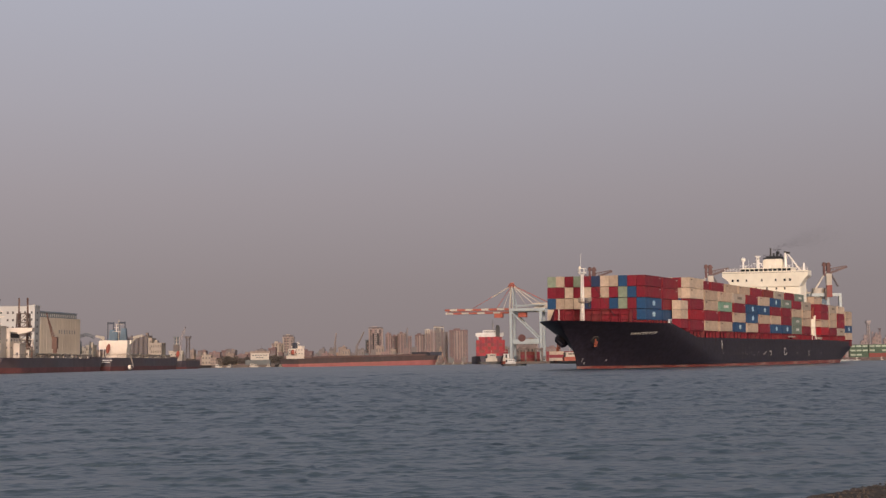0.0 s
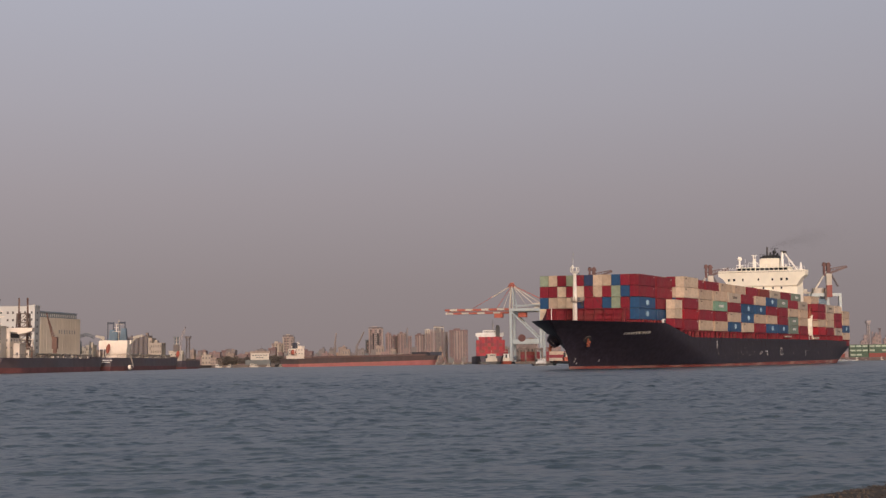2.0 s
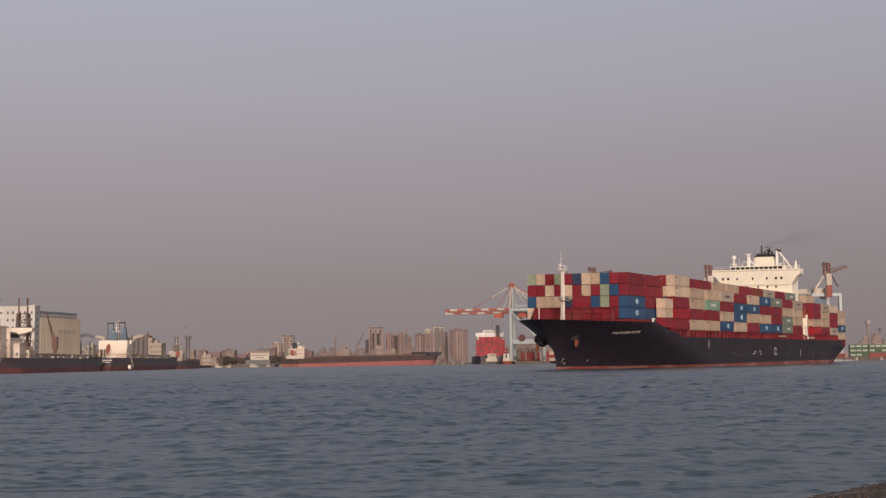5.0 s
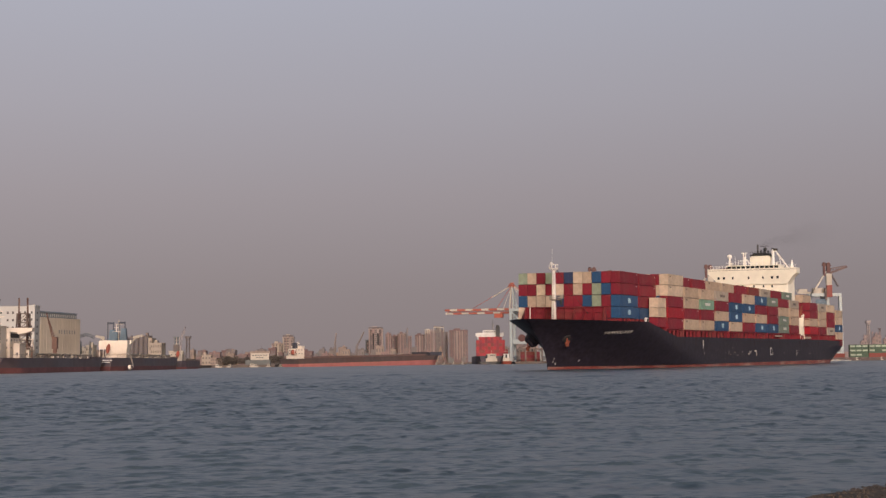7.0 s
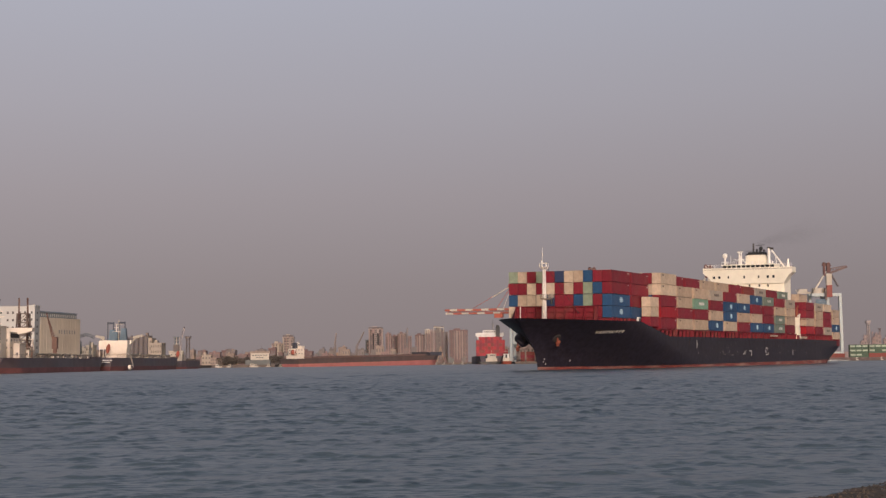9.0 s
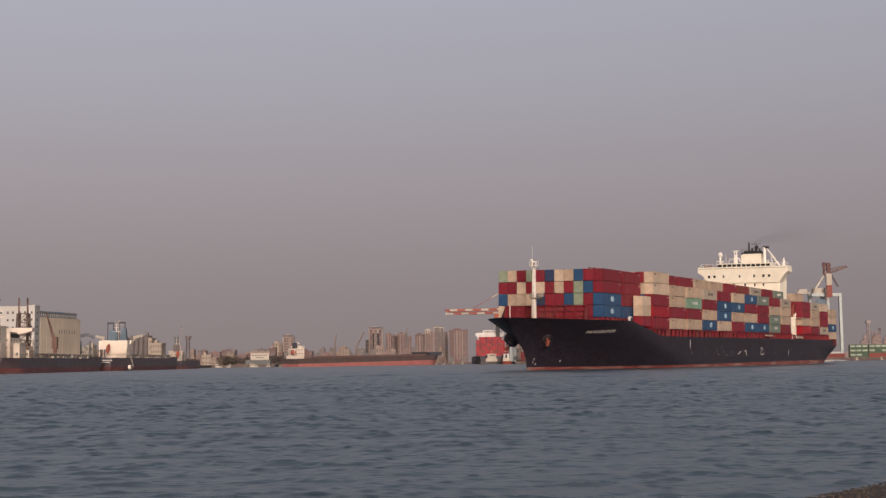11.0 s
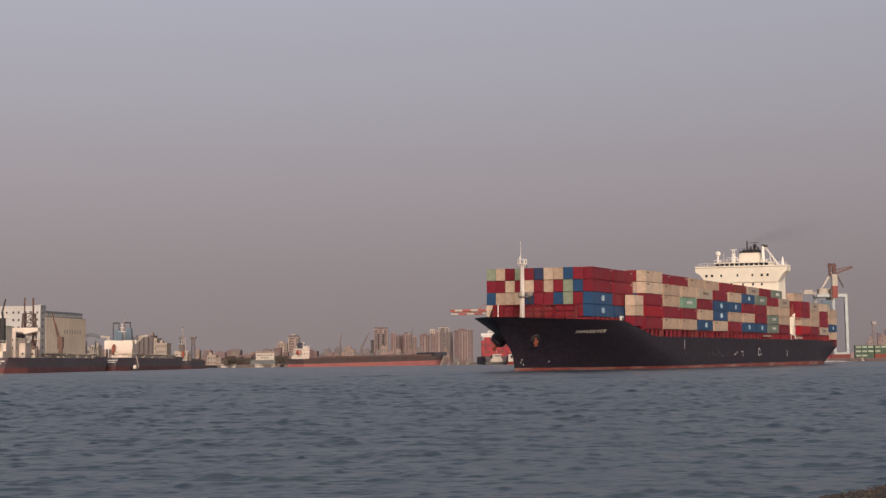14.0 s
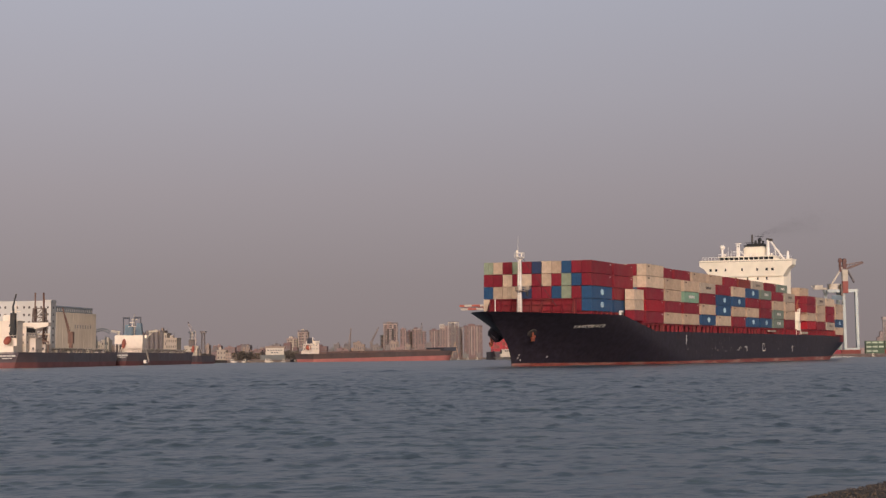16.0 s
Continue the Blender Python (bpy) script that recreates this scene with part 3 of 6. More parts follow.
    # painted marks along the side
    for x, z0, z1, w, faint in ((56.1, 5.2, 7.5, 0.42, 0), (56.3, 5.9, 6.7, 0.75, 0), (110.6, 2.9, 4.5, 0.3, 0), (109.4, 4.2, 4.5, 1.6, 0), (103.0, 3.3, 4.3, 0.3, 0), (104.4, 3.8, 4.4, 0.3, 0), (101.8, 3.3, 3.6, 0.9, 0),
                                (127.4, 3.1, 5.4, 0.3, 0), (128.4, 5.1, 5.4, 1.2, 0), (129.6, 4.4, 5.2, 0.28, 0), (128.6, 3.0, 3.3, 1.8, 0), (130.4, 3.2, 3.8, 0.3, 0), (162.4, 2.6, 4.6, 0.3, 0), (165.5, 4.3, 4.6, 1.4, 1),
                                (57.4, 3.6, 4.1, 0.5, 1), (80.7, 3.6, 4.6, 0.3, 1), (82.4, 3.3, 3.6, 1.4, 1), (87.0, 3.8, 4.5, 0.5, 1), (90.2, 3.0, 3.3, 2.0, 1), (95.0, 4.0, 4.3, 1.0, 1), (145.0, 3.4, 3.9, 0.9, 1), (182.0, 3.2, 3.8, 0.7, 1), (205.0, 3.4, 4.2, 0.6, 1)):
        bm = bmesh.new()
        b = half_breadth(x, z0)
        bx(bm, -(x + w / 2), -(x - w / 2), b - 0.02, b + 0.04, z0, z1)
        part("hull_mark", bm, SCUFF if faint else HULLMARK, ship)
    for x, z in ((stem_at(2.6) + 2.6, 2.6), (stem_at(2.0) + 2.2, 2.0), (stem_at(1.5) + 3.0, 1.5), (stem_at(2.2) + 11.0, 2.2)):
        bm = bmesh.new()
        w = 0.17
        e = [bm.verts.new((-xx, half_breadth(xx, zz) + 0.06, zz)) for xx, zz in ((x - w, z - 0.2), (x + w, z - 0.2), (x + w, z + 0.22), (x - w, z + 0.22))]
        bm.faces.new(e)
        part("draught_mark", bm, HULLMARK, ship)
    scuff = random.Random(31)
    for k in range(46):
        x, z = scuff.uniform(62, 225), scuff.uniform(2.0, 6.4)
        w, h = (scuff.uniform(0.2, 0.9), scuff.uniform(0.12, 0.3)) if k % 3 else (scuff.uniform(0.12, 0.22), scuff.uniform(0.5, 1.3))
        bm = bmesh.new()
        v = [bm.verts.new((-xx, half_breadth(xx, zz) + 0.03, zz)) for xx, zz in ((x - w / 2, z), (x + w / 2, z), (x + w / 2, z + h), (x - w / 2, z + h))]
        bm.faces.new(v)
        part("scuff", bm, SCUFF, ship)
    for k in range(26):
        x, h, w = scuff.uniform(20, 235), scuff.uniform(0.8, 3.0), scuff.uniform(0.08, 0.2)
        z = deck_z(x) - 0.3
        bm = bmesh.new()
        v = [bm.verts.new((-xx, half_breadth(xx, zz) + 0.03, zz)) for xx, zz in ((x - w, z), (x + w, z), (x + w * 0.4, z - h), (x - w * 0.4, z - h))]
        bm.faces.new(v)
        part("rust_streak", bm, RUSTSTREAK, ship)
    bm = bmesh.new()
    for k in range(130):
        x, y = -scuff.uniform(236, 285), scuff.uniform(-9, 15)
        ball(bm, (x, y, 0.03), scuff.uniform(0.15, 0.5), 6, 0.35)
    part("stern_wash", bm, MARK, ship, "broken pale wash behind the stern")
    # bollards, fairleads and rails on the forecastle and side
    for x in (-12, -7, -1, 5):
        bm = bmesh.new()
        b = half_breadth(x, 10.6) - 1.3
        tube(bm, (-x, b, 10.5), (-x, b, 12.1), 0.35, 0.42, 8)
        part("bollard", bm, DECKRED, ship)
    bm = bmesh.new()
    bx(bm, -12.4, -11.0, 15.4, 15.9, 11.3, 12.9)
    part("fairlead", bm, MARK, ship)
    bm = bmesh.new()
    bx(bm, -12.1, -11.3, 15.85, 15.95, 11.6, 12.6)
    part("fairlead_opening", bm, DARK, ship)
    # forestay lines from the mast, and the breakwater's sloped wing
    bm = bmesh.new()
    tube(bm, (9.2, 0.3, 24.4), (4.2, 6.5, 13.5), 0.06, n=5)
    part("stay", bm, DARK, ship)
    for s in (-1,):
        bm = bmesh.new()
        v = [bm.verts.new(q) for q in ((3.9, s * 10.5, 11.4), (0.6, s * 13.2, 11.4), (0.6, s * 13.2, 12.6), (3.9, s * 10.5, 15.2), (3.6, s * 10.4, 11.4), (0.3, s * 13.1, 11.4), (0.3, s * 13.1, 12.6), (3.6, s * 10.4, 15.2))]
        for f in ((0, 1, 2, 3), (4, 7, 6, 5), (0, 4, 5, 1), (1, 5, 6, 2), (2, 6, 7, 3), (3, 7, 4, 0)):
            bm.faces.new([v[i] for i in f])
        part("breakwater_wing", bm, DECKRED, ship)
    # lashing-bridge posts between the deck stacks
    for k in range(4, 18):
        if k == 13:
            continue
        x = 39.4 + 14.24 * (k - 4) + 0.1
        bm = bmesh.new()
        for y in np.arange(-15, 15.1, 2.5):
            bx(bm, -x - 0.25, -x + 0.05, y - 1.3, y - 1.1, 9.9, 15.6)
        bx(bm, -x - 0.3, -x + 0.1, -16.0, 16.0, 13.0, 13.25)
        bx(bm, -x - 0.3, -x + 0.1, -16.0, 16.0, 15.5, 15.7)
        part("lashing_bridge", bm, DECKRED, ship)
    # the name on the bow
    word = "VANCOUVER"
    for i, letter in enumerate(word):
        cu = bpy.data.curves.new("letter", "FONT")
        cu.body, cu.size, cu.align_x, cu.extrude, cu.shear, cu.offset = letter, 1.36, "CENTER", 0.02, 0.25, 0.03
        tmp = bpy.data.objects.new("letter", cu)
        me = bpy.data.meshes.new_from_object(tmp)
        me.materials.append(NAMEPAINT)
        bpy.data.objects.remove(tmp)
        bpy.data.curves.remove(cu)
        x = -3.5 + 8.5 * i / 8
        z = 8.75 + 0.03 * (x + 4)
        e = 0.4
        c = Vector((-x, half_breadth(x, z + 0.5), z))
        along = (Vector((-(x + e), half_breadth(x + e, z + 0.5), z)) - Vector((-(x - e), half_breadth(x - e, z + 0.5), z))).normalized()
        up = (Vector((-x, half_breadth(x, z + 1.1), z + 1.1)) - Vector((-x, half_breadth(x, z), z))).normalized()
        out = along.cross(up).normalized()
        up = out.cross(along).normalized()
        m = Matrix((along, up, out)).transposed().to_4x4()
        m.translation = Vector((-x, half_breadth(x, z), z)) + out * 0.12
        ob = new("letter", me)
        ob.parent = ship
        ob.matrix_basis = m
    return ship


ship = build_ship()
KEYED.append((ship, Matrix.Identity(4)))
ROW = 2.5
H40 = 2.89


def container_mesh(name, length, material):
    """A steel box with corrugated walls between its posts and rails."""
    bm = bmesh.new()
    w, h, d = 2.40, (2.78 if length > 8 else 2.42), 0.020
    for x in (0, -length + 0.16):
        for y in (0, w - 0.16):
            bx(bm, x - 0.16, x, y, y + 0.16, 0, h)
    for y in (0, w - 0.12):
        for z in (0, h - 0.12):
            bx(bm, -length, 0, y, y + 0.12, z, z + 0.12)
    for x in (0, -length + 0.12):
        for z in (0, h - 0.12):
            bx(bm, x - 0.12, x, 0, w, z, z + 0.12)
    n = 40 if length > 8 else 20
    for y, s in ((0.02, 1), (w - 0.02, -1)):
        prev = None
        for i in range(2 * n + 1):
            x = -0.16 - (length - 0.32) * i / (2 * n)
            off = s * d * (1 if i % 4 in (0, 1) else 0)
            r = [bm.verts.new((x, y + off, 0.1)), bm.verts.new((x, y + off, h - 0.1))]
            if prev:
                bm.faces.new((prev[0], r[0], r[1], prev[1]))
            prev = r
    for x, s in ((-0.03, -1), (-length + 0.03, 1)):
        prev = None
        for i in range(13):
            y = 0.16 + (w - 0.32) * i / 12
            off = s * d * 0.45 * (1 if i % 4 in (0, 1) else 0)
            r = [bm.verts.new((x + off, y, 0.1)), bm.verts.new((x + off, y, h - 0.1))]
            if prev:
                bm.faces.new((prev[0], r[0], r[1], prev[1]))
            prev = r
    for z in (0.05, h - 0.06):
        bm.faces.new([bm.verts.new(v) for v in ((0, 0, z), (-length, 0, z), (-length, w, z), (0, w, z))])
    # fork pockets' rail, corner castings and the door's centre seam
    for x in (0.02, -length + 0.16):
        for y in (-0.02, w - 0.16):
            for z in (-0.01, h - 0.11):
                bx(bm, x - 0.18, x, y, y + 0.18, z, z + 0.12)
    for x0, x1 in ((-length - 0.01, -length + 0.03), (-0.03, 0.01)):
        bx(bm, x0, x1, w / 2 - 0.03, w / 2 + 0.03, 0.14, h - 0.14)
    return mesh_of(name, bm, material)


NAMES = {"r": (RED, "dark red"), "R": (BRIGHT, "bright red"), "o": (RUST, "rusty red"), "b": (BEIGE, "beige"), "c": (CREAM, "cream"), "g": (GREYB, "faded grey-beige"),
         "u": (BLUE, "blue"), "U": (BLUE, "blue"), "n": (NAVY, "navy blue"), "e": (GREEN, "pale green"), "E": (GREEN, "pale green"), "s": (SAGE, "sage green"), "d": (DULLGREEN, "dull grey-green")}
BOXES = {}


def emblem(ob, length, code):
    """The plain white shape on a blue box, or the pale lettering bars on a green one."""
    bm = bmesh.new()
    x, y = -length / 2, 2.44
    if code == "U":
        for k in range(7):
            a = 2 * math.pi * k / 7 + 0.2
            bar(bm, (x, y + 0.03, 1.45), (x + 1.05 * math.cos(a), y + 0.03, 1.45 + 0.66 * math.sin(a)), 0.2, 0.2)
    else:
        count, wide, gap = (3, 1.0, 1.5) if code == "d" else (5, 0.7, 0.95)
        for k in range(count):
            bx(bm, x - 2.2 + k * gap, x - 2.2 + wide + k * gap, y + 0.0, y + 0.03, 1.1, 1.85)
    part("emblem", bm, {"U": PALEBLUE, "g": STENCIL}.get(code, MARK), ob, "dark stencilled bars" if code == "g" else "plain pale emblem")


def container(code, aft, row_left, z, length=12.19):
    """A box whose forward end lies aft metres behind the origin and whose starboard side is at row_left."""
    material, colour = NAMES[code]
    key = (code.lower() if code in "UE" else code, length)
    if key not in BOXES:
        BOXES[key] = container_mesh("shipping_container", length, material)
    ob = new("shipping_container", BOXES[key])
    tagged(ob, colour + " corrugated steel shipping container stacked on the ship", "container", "containers on the ship")
    local = pose(-aft, row_left + 0.03, z)
    ob.matrix_basis = ship_pose(0) @ local
    if code in "UEgd":
        emblem(ob, length, code)
    elif row_left > 10 and length > 8 and code in "bc":
        bm = bmesh.new()
        bx(bm, -2.3, -1.3, 2.40, 2.43, 2.05, 2.4)
        part("placard", bm, PLACARD, ob)
    elif row_left > 10 and length > 8 and code in "rRo":
        bm = bmesh.new()
        bx(bm, -length + 0.6, -length + 1.5, 2.40, 2.43, 2.2, 2.36)
        part("number_bar", bm, HULLMARK, ob)
    KEYED.append((ob, local))
    return ob


def bay_x(k):
    """Where bay k begins (bay 4 follows the third)."""
    return 39.4 + 14.24 * (k - 4) + 0.7


def load_ship():
    # forward bay, seen end-on: four tiers from the top
    tiers = ("sbrsrncbUrr", "rrcrcrbrsur", "ubccnrrusrU", "crrbrrurbrU")
    for t, line in enumerate(tiers):
        for i, code in enumerate(line):
            container(code, -0.35, -14.1 + ROW * i, 12.65 + H40 * (3 - t))
    # second bay
    for t, line in enumerate(("rrbrrurrrbr", "rbrrbrrurrr", "bbbbbbbbbrr", "rrrrrrrrrru")):
        for i, code in enumerate(line):
            if t == 0 or i in (0, 10):
                container(code, 13.15, -14.1 + ROW * i, 12.65 + H40 * (3 - t))
    for code, z in (("r", 10.75), ("c", 13.25), ("c", 15.75)):
        container(code, 18.9, 13.75, z, 6.06)
        container(code, 18.9, -16.25, z, 6.06)
    side = {3: "rRrcc", 4: "brbb", 5: "brEb", 6: "Ubrg", 7: "cUUr", 8: "rbUc", 9: "UbrU", 10: "Urrd", 11: "ddbr", 12: "rbbg", 14: "Rbrr", 15: "rbbg", 16: "grrc"}
    inner = {4: "r", 5: "r", 6: "b", 7: "b", 8: "r", 9: "o", 10: "g", 11: "r", 12: "d", 14: "b", 15: "b", 16: "b"}
    tops = "rbcrubrrbgrc"
    bm = {c: bmesh.new() for c in "rbug"}
    for k in range(3, 17):
        if k == 13:
            continue
        x = bay_x(k) + (0 if k != 3 else 0.9)
        for t, code in enumerate(side[k]):
            container(code, x, 13.75, 10.3 + H40 * t)
        tall = 5 if k < 15 else 4
        # the inner rows, less their outermost
        for i in range(12):
            for t in range(tall):
                y = -16.25 + ROW * i
                z = 10.3 + H40 * t
                if k == 14 and i >= 9:
                    container("Rbrrb"[t], x, y, z)
                elif i == 11 and t == 4 and k in inner:
                    container(inner[k], x, y, z)
                elif k == 3 and t >= 3 and i > 5:
                    container("cbcrcb"[(i + t) % 6], x, y, z)
                else:
                    c = "rbug"[(i * 7 + t * 5 + k * 3 + i * t) % 4] if not (i * k) % 3 else "rb"[(i + t + k) % 2]
                    bx(bm[c], -x - 12.19, -x, y + 0.03, y + 2.47, z, z + 2.84)
    for t, code in enumerate("bUbb"):
        container(code, bay_x(17), 13.75, 8.6 + H40 * t)
        for i in range(12):
            c = "rb"[(i + t) % 2]
            y = -16.25 + ROW * i
            bx(bm[c], -bay_x(17) - 12.19, -bay_x(17), y + 0.03, y + 2.47, 8.6 + H40 * t, 8.6 + H40 * t + 2.84)
    for i in range(1, 10):
        for t in range(3):
            c = "rb"[(i + t) % 2]
            y = -14.1 + ROW * i
            bx(bm[c], -25.7, -13.5, y + 0.03, y + 2.47, 12.65 + H40 * t, 12.65 + H40 * t + 2.84)
    for c, mat, colour in (("r", RED, "dark red"), ("b", BEIGE, "beige"), ("u", BLUE, "blue"), ("g", GREYB, "grey-beige")):
        ob = lone("container_stack", bm[c], mat, ship_pose(0), colour + " shipping containers packed inside the ship's deck stacks", "containers", kind="stuff")
        KEYED.append((ob, Matrix.Identity(4)))


load_ship()

# ---------------------------------------------------------------- the far shores
# white toned down so that its colour holds the distance haze
FARWHITE = paint("haze_dimmed_white", (0.50, 0.44, 0.38), 0.6, 0, 0.08, 0.4, 0.12)
NEARWHITE = paint("ship_house_white", (0.82, 0.71, 0.62), 0.55, 0, 0.06, 0.4, 0.1)
PORTALWHITE = paint("portal_white", (0.46, 0.50, 0.51), 0.55, 0, 0.06, 0.4, 0.08)
CONCRETE = paint("quay_concrete", (0.13, 0.105, 0.095), 0.85, 0, 0.2, 0.3, 0.2)
SANDWALL = paint("sand_wall", (0.28, 0.215, 0.188), 0.8, 0, 0.12, 0.3, 0.12)
PALEWALL = paint("pale_blue_wall", (0.52, 0.505, 0.50), 0.75, 0, 0.06, 0.2, 0.1)
SILOYELLOW = paint("silo_cream", (0.594, 0.512, 0.424), 0.8, 0, 0.06, 0.2, 0.1)
GALLERY = paint("gallery_grey", (0.20, 0.22, 0.25), 0.7, 0, 0.1, 0.3, 0.1)
# city wall colours, muted and pinkened to hold the far haze
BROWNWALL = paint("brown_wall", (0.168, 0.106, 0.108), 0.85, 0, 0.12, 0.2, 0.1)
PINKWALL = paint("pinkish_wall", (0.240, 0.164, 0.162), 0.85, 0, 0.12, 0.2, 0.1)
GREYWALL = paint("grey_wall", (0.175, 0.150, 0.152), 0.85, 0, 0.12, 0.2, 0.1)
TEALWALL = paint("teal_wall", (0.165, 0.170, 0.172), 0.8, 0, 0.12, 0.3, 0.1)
ORANGEWALL = paint("orange_wall", (0.34, 0.225, 0.165), 0.8, 0, 0.12, 0.3, 0.1)
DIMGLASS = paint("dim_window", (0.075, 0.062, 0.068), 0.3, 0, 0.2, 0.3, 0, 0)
CRANEWHITE = paint("crane_white", (0.36, 0.40, 0.42), 0.55, 0, 0.06, 0.4, 0.08)
CRANERED = paint("crane_red", (0.36, 0.085, 0.062), 0.55, 0, 0.12, 0.4, 0.1)
# dark red raised in colour for the haze before the cranes
CRANEDARK = paint("crane_dark_red", (0.125, 0.055, 0.054), 0.6, 0, 0.12, 0.4, 0.1)
CRANEGREY = paint("crane_grey", (0.17, 0.13, 0.12), 0.7, 0, 0.12, 0.4, 0.1)
CRANEBROWN = paint("crane_brown", (0.15, 0.085, 0.070), 0.7, 0, 0.12, 0.4, 0.1)
# blue greyed in colour, as haze mutes the cargo gear
CRANEBLUE = paint("crane_blue", (0.13, 0.185, 0.24), 0.6, 0, 0.12, 0.4, 0.1)
# hull grey and red lifted in colour for the haze over the quay
HULLGREY = paint("hull_dark_grey", (0.104, 0.090, 0.108), 0.5, 0, 0.2, 0.25, 0.12, 0.1, (0.12, 0.06, 0.05))
HULLRED = paint("hull_red", (0.195, 0.078, 0.082), 0.6, 0, 0.2, 0.2, 0.15, 0.1, (0.13, 0.06, 0.05))
HULLFADED = paint("hull_faded_red", (0.42, 0.155, 0.148), 0.65, 0, 0.12, 0.15, 0.12, 0.1, (0.36, 0.17, 0.12))
# faded brown, lightened further in its colour for haze
HULLFADEDTOP = paint("hull_faded_brown", (0.092, 0.070, 0.070), 0.6, 0, 0.2, 0.2, 0.15, 0.1, (0.13, 0.07, 0.06))
HULLTEAL = paint("hull_dark_teal", (0.030, 0.036, 0.042), 0.5)
ORANGE = paint("orange_paint", (0.38, 0.095, 0.065), 0.5)
HATCH = paint("hatch_buff", (0.32, 0.265, 0.235), 0.75, 0, 0.2, 0.4, 0.15)
# blue and grey with the distance haze mixed into the base colour
HAZEBLUE = paint("haze_blue_wall", (0.15, 0.17, 0.19), 0.8)
HAZEGREY = paint("haze_grey", (0.17, 0.145, 0.145), 0.8)
# leaf colour browned and paled to take in the far haze
LEAF = paint("leaf_dark", (0.120, 0.100, 0.086), 0.8, 0, 0.35, 0.6, 0.1)
BARK = paint("bark", (0.10, 0.07, 0.05), 0.9)
GREENBOX = paint("stack_green", (0.055, 0.092, 0.062), 0.6)
PANELGREY = paint("panel_grey", (0.34, 0.40, 0.32), 0.7)
CREAMWALL = paint("cream_wall", (0.42, 0.35, 0.295), 0.8, 0, 0.1, 0.3, 0.12)
# navy raised in colour for the distance haze
HULLNAVY = paint("hull_navy", (0.058, 0.064, 0.088), 0.5, 0, 0.2, 0.3, 0.1)
# grey paled in colour to match masts seen through haze
PALEMAST = paint("mast_pale_grey", (0.42, 0.36, 0.36), 0.7)
# pink-grey that carries the haze beyond the terminal in its colour
HAZEPINK = paint("haze_pink_wall", (0.268, 0.206, 0.208), 0.85, 0, 0.12, 0.2, 0.1)
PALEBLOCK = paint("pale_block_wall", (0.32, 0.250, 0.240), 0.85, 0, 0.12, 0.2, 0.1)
# window dark lifted in colour, the way haze pales it from afar
HAZEGLASS = paint("haze_paled_window", (0.135, 0.110, 0.108), 0.4, 0, 0.2, 0.3, 0, 0)
DARKGLASS = paint("shaft_glass", (0.030, 0.025, 0.028), 0.6, 0, 0.2, 0.3, 0, 0)
WALLGREY = paint("quay_grey", (0.120, 0.092, 0.090), 0.8, 0, 0.25, 0.6, 0.12)
TOWERRED = paint("tower_red", (0.27, 0.062, 0.055), 0.6, 0, 0.12, 0.4, 0.1)
BOOMGREY = paint("boom_grey", (0.135, 0.088, 0.086), 0.65, 0, 0.12, 0.4, 0.1)


def build_land():
    """The quays and the land behind them, one low slab with a wall down into the water."""
    edge = [(-2600, 430), (-176, 430), (-176, 1000), (-128, 1000), (-128, 1165), (20, 1165), (20, 1420), (60, 1420), (60, 1120), (90, 1120), (90, 868), (215, 868), (215, 858), (2600, 858), (2600, 4650), (-2600, 4650)]
    bm = bmesh.new()
    top = [bm.verts.new((x, y, 2.0)) for x, y in edge]
    low = [bm.verts.new((x, y, -2.0)) for x, y in edge]
    bm.faces.new(top)
    for i in range(len(edge)):
        k = (i + 1) % len(edge)
        bm.faces.new((low[i], low[k], top[k], top[i]))
    lone("pavement", bm, CONCRETE, pose(0, 0, 0), "low stained concrete quays of the harbour", "quay", kind="structure")


def hull_mesh(length, beam, lo, hi, bow=0.14, rake=5.0, top=8.0):
    """A plain merchant hull between two heights; x forward from the stern, y to port."""
    bm = bmesh.new()
    for side in (1, -1):
        prev = None
        for i in range(41):
            f = i / 40
            ring = []
            for j in range(5):
                z = lo + (hi - lo) * j / 4
                tip = length - rake * (1 - max(z, 0) / top)
                back = 1.2 * (1 - min(max(z, 0) / top, 1)) * 2
                x = back + (tip - back) * f
                u = min(1, (1 - f) / bow)
                b = beam / 2 * math.sin(math.pi / 2 * u) ** 0.8
                w = min(1, f / 0.08)
                b *= 0.80 + 0.2 * math.sin(math.pi / 2 * w) - 0.22 * (1 - w) * (1 - min(max(z, 0) / top, 1))
                ring.append(bm.verts.new((x, side * max(b, 0.02), z)))
            if prev:
                for j in range(4):
                    bm.faces.new((prev[j], ring[j], ring[j + 1], prev[j + 1]))
            else:
                first = ring
            prev = ring
        if side == 1:
            keep = first
    for j in range(4):
        bm.faces.new([bm.verts.new(v.co) for v in (keep[j], keep[j + 1], first[j + 1], first[j])])
    return bm


def deck_mesh(length, beam, z):
    bm = bmesh.new()
    v = []
    for s in (1, -1):
        seq = [(0.5, 0.8), (0.08 * length, 1), (0.85 * length, 1), (0.93 * length, 0.72), (0.985 * length, 0.2)]
        for x, k in (seq if s > 0 else seq[::-1]):
            v.append(bm.verts.new((x, s * k * beam / 2 * 0.985, z)))
    bm.faces.new(v)
    return bm


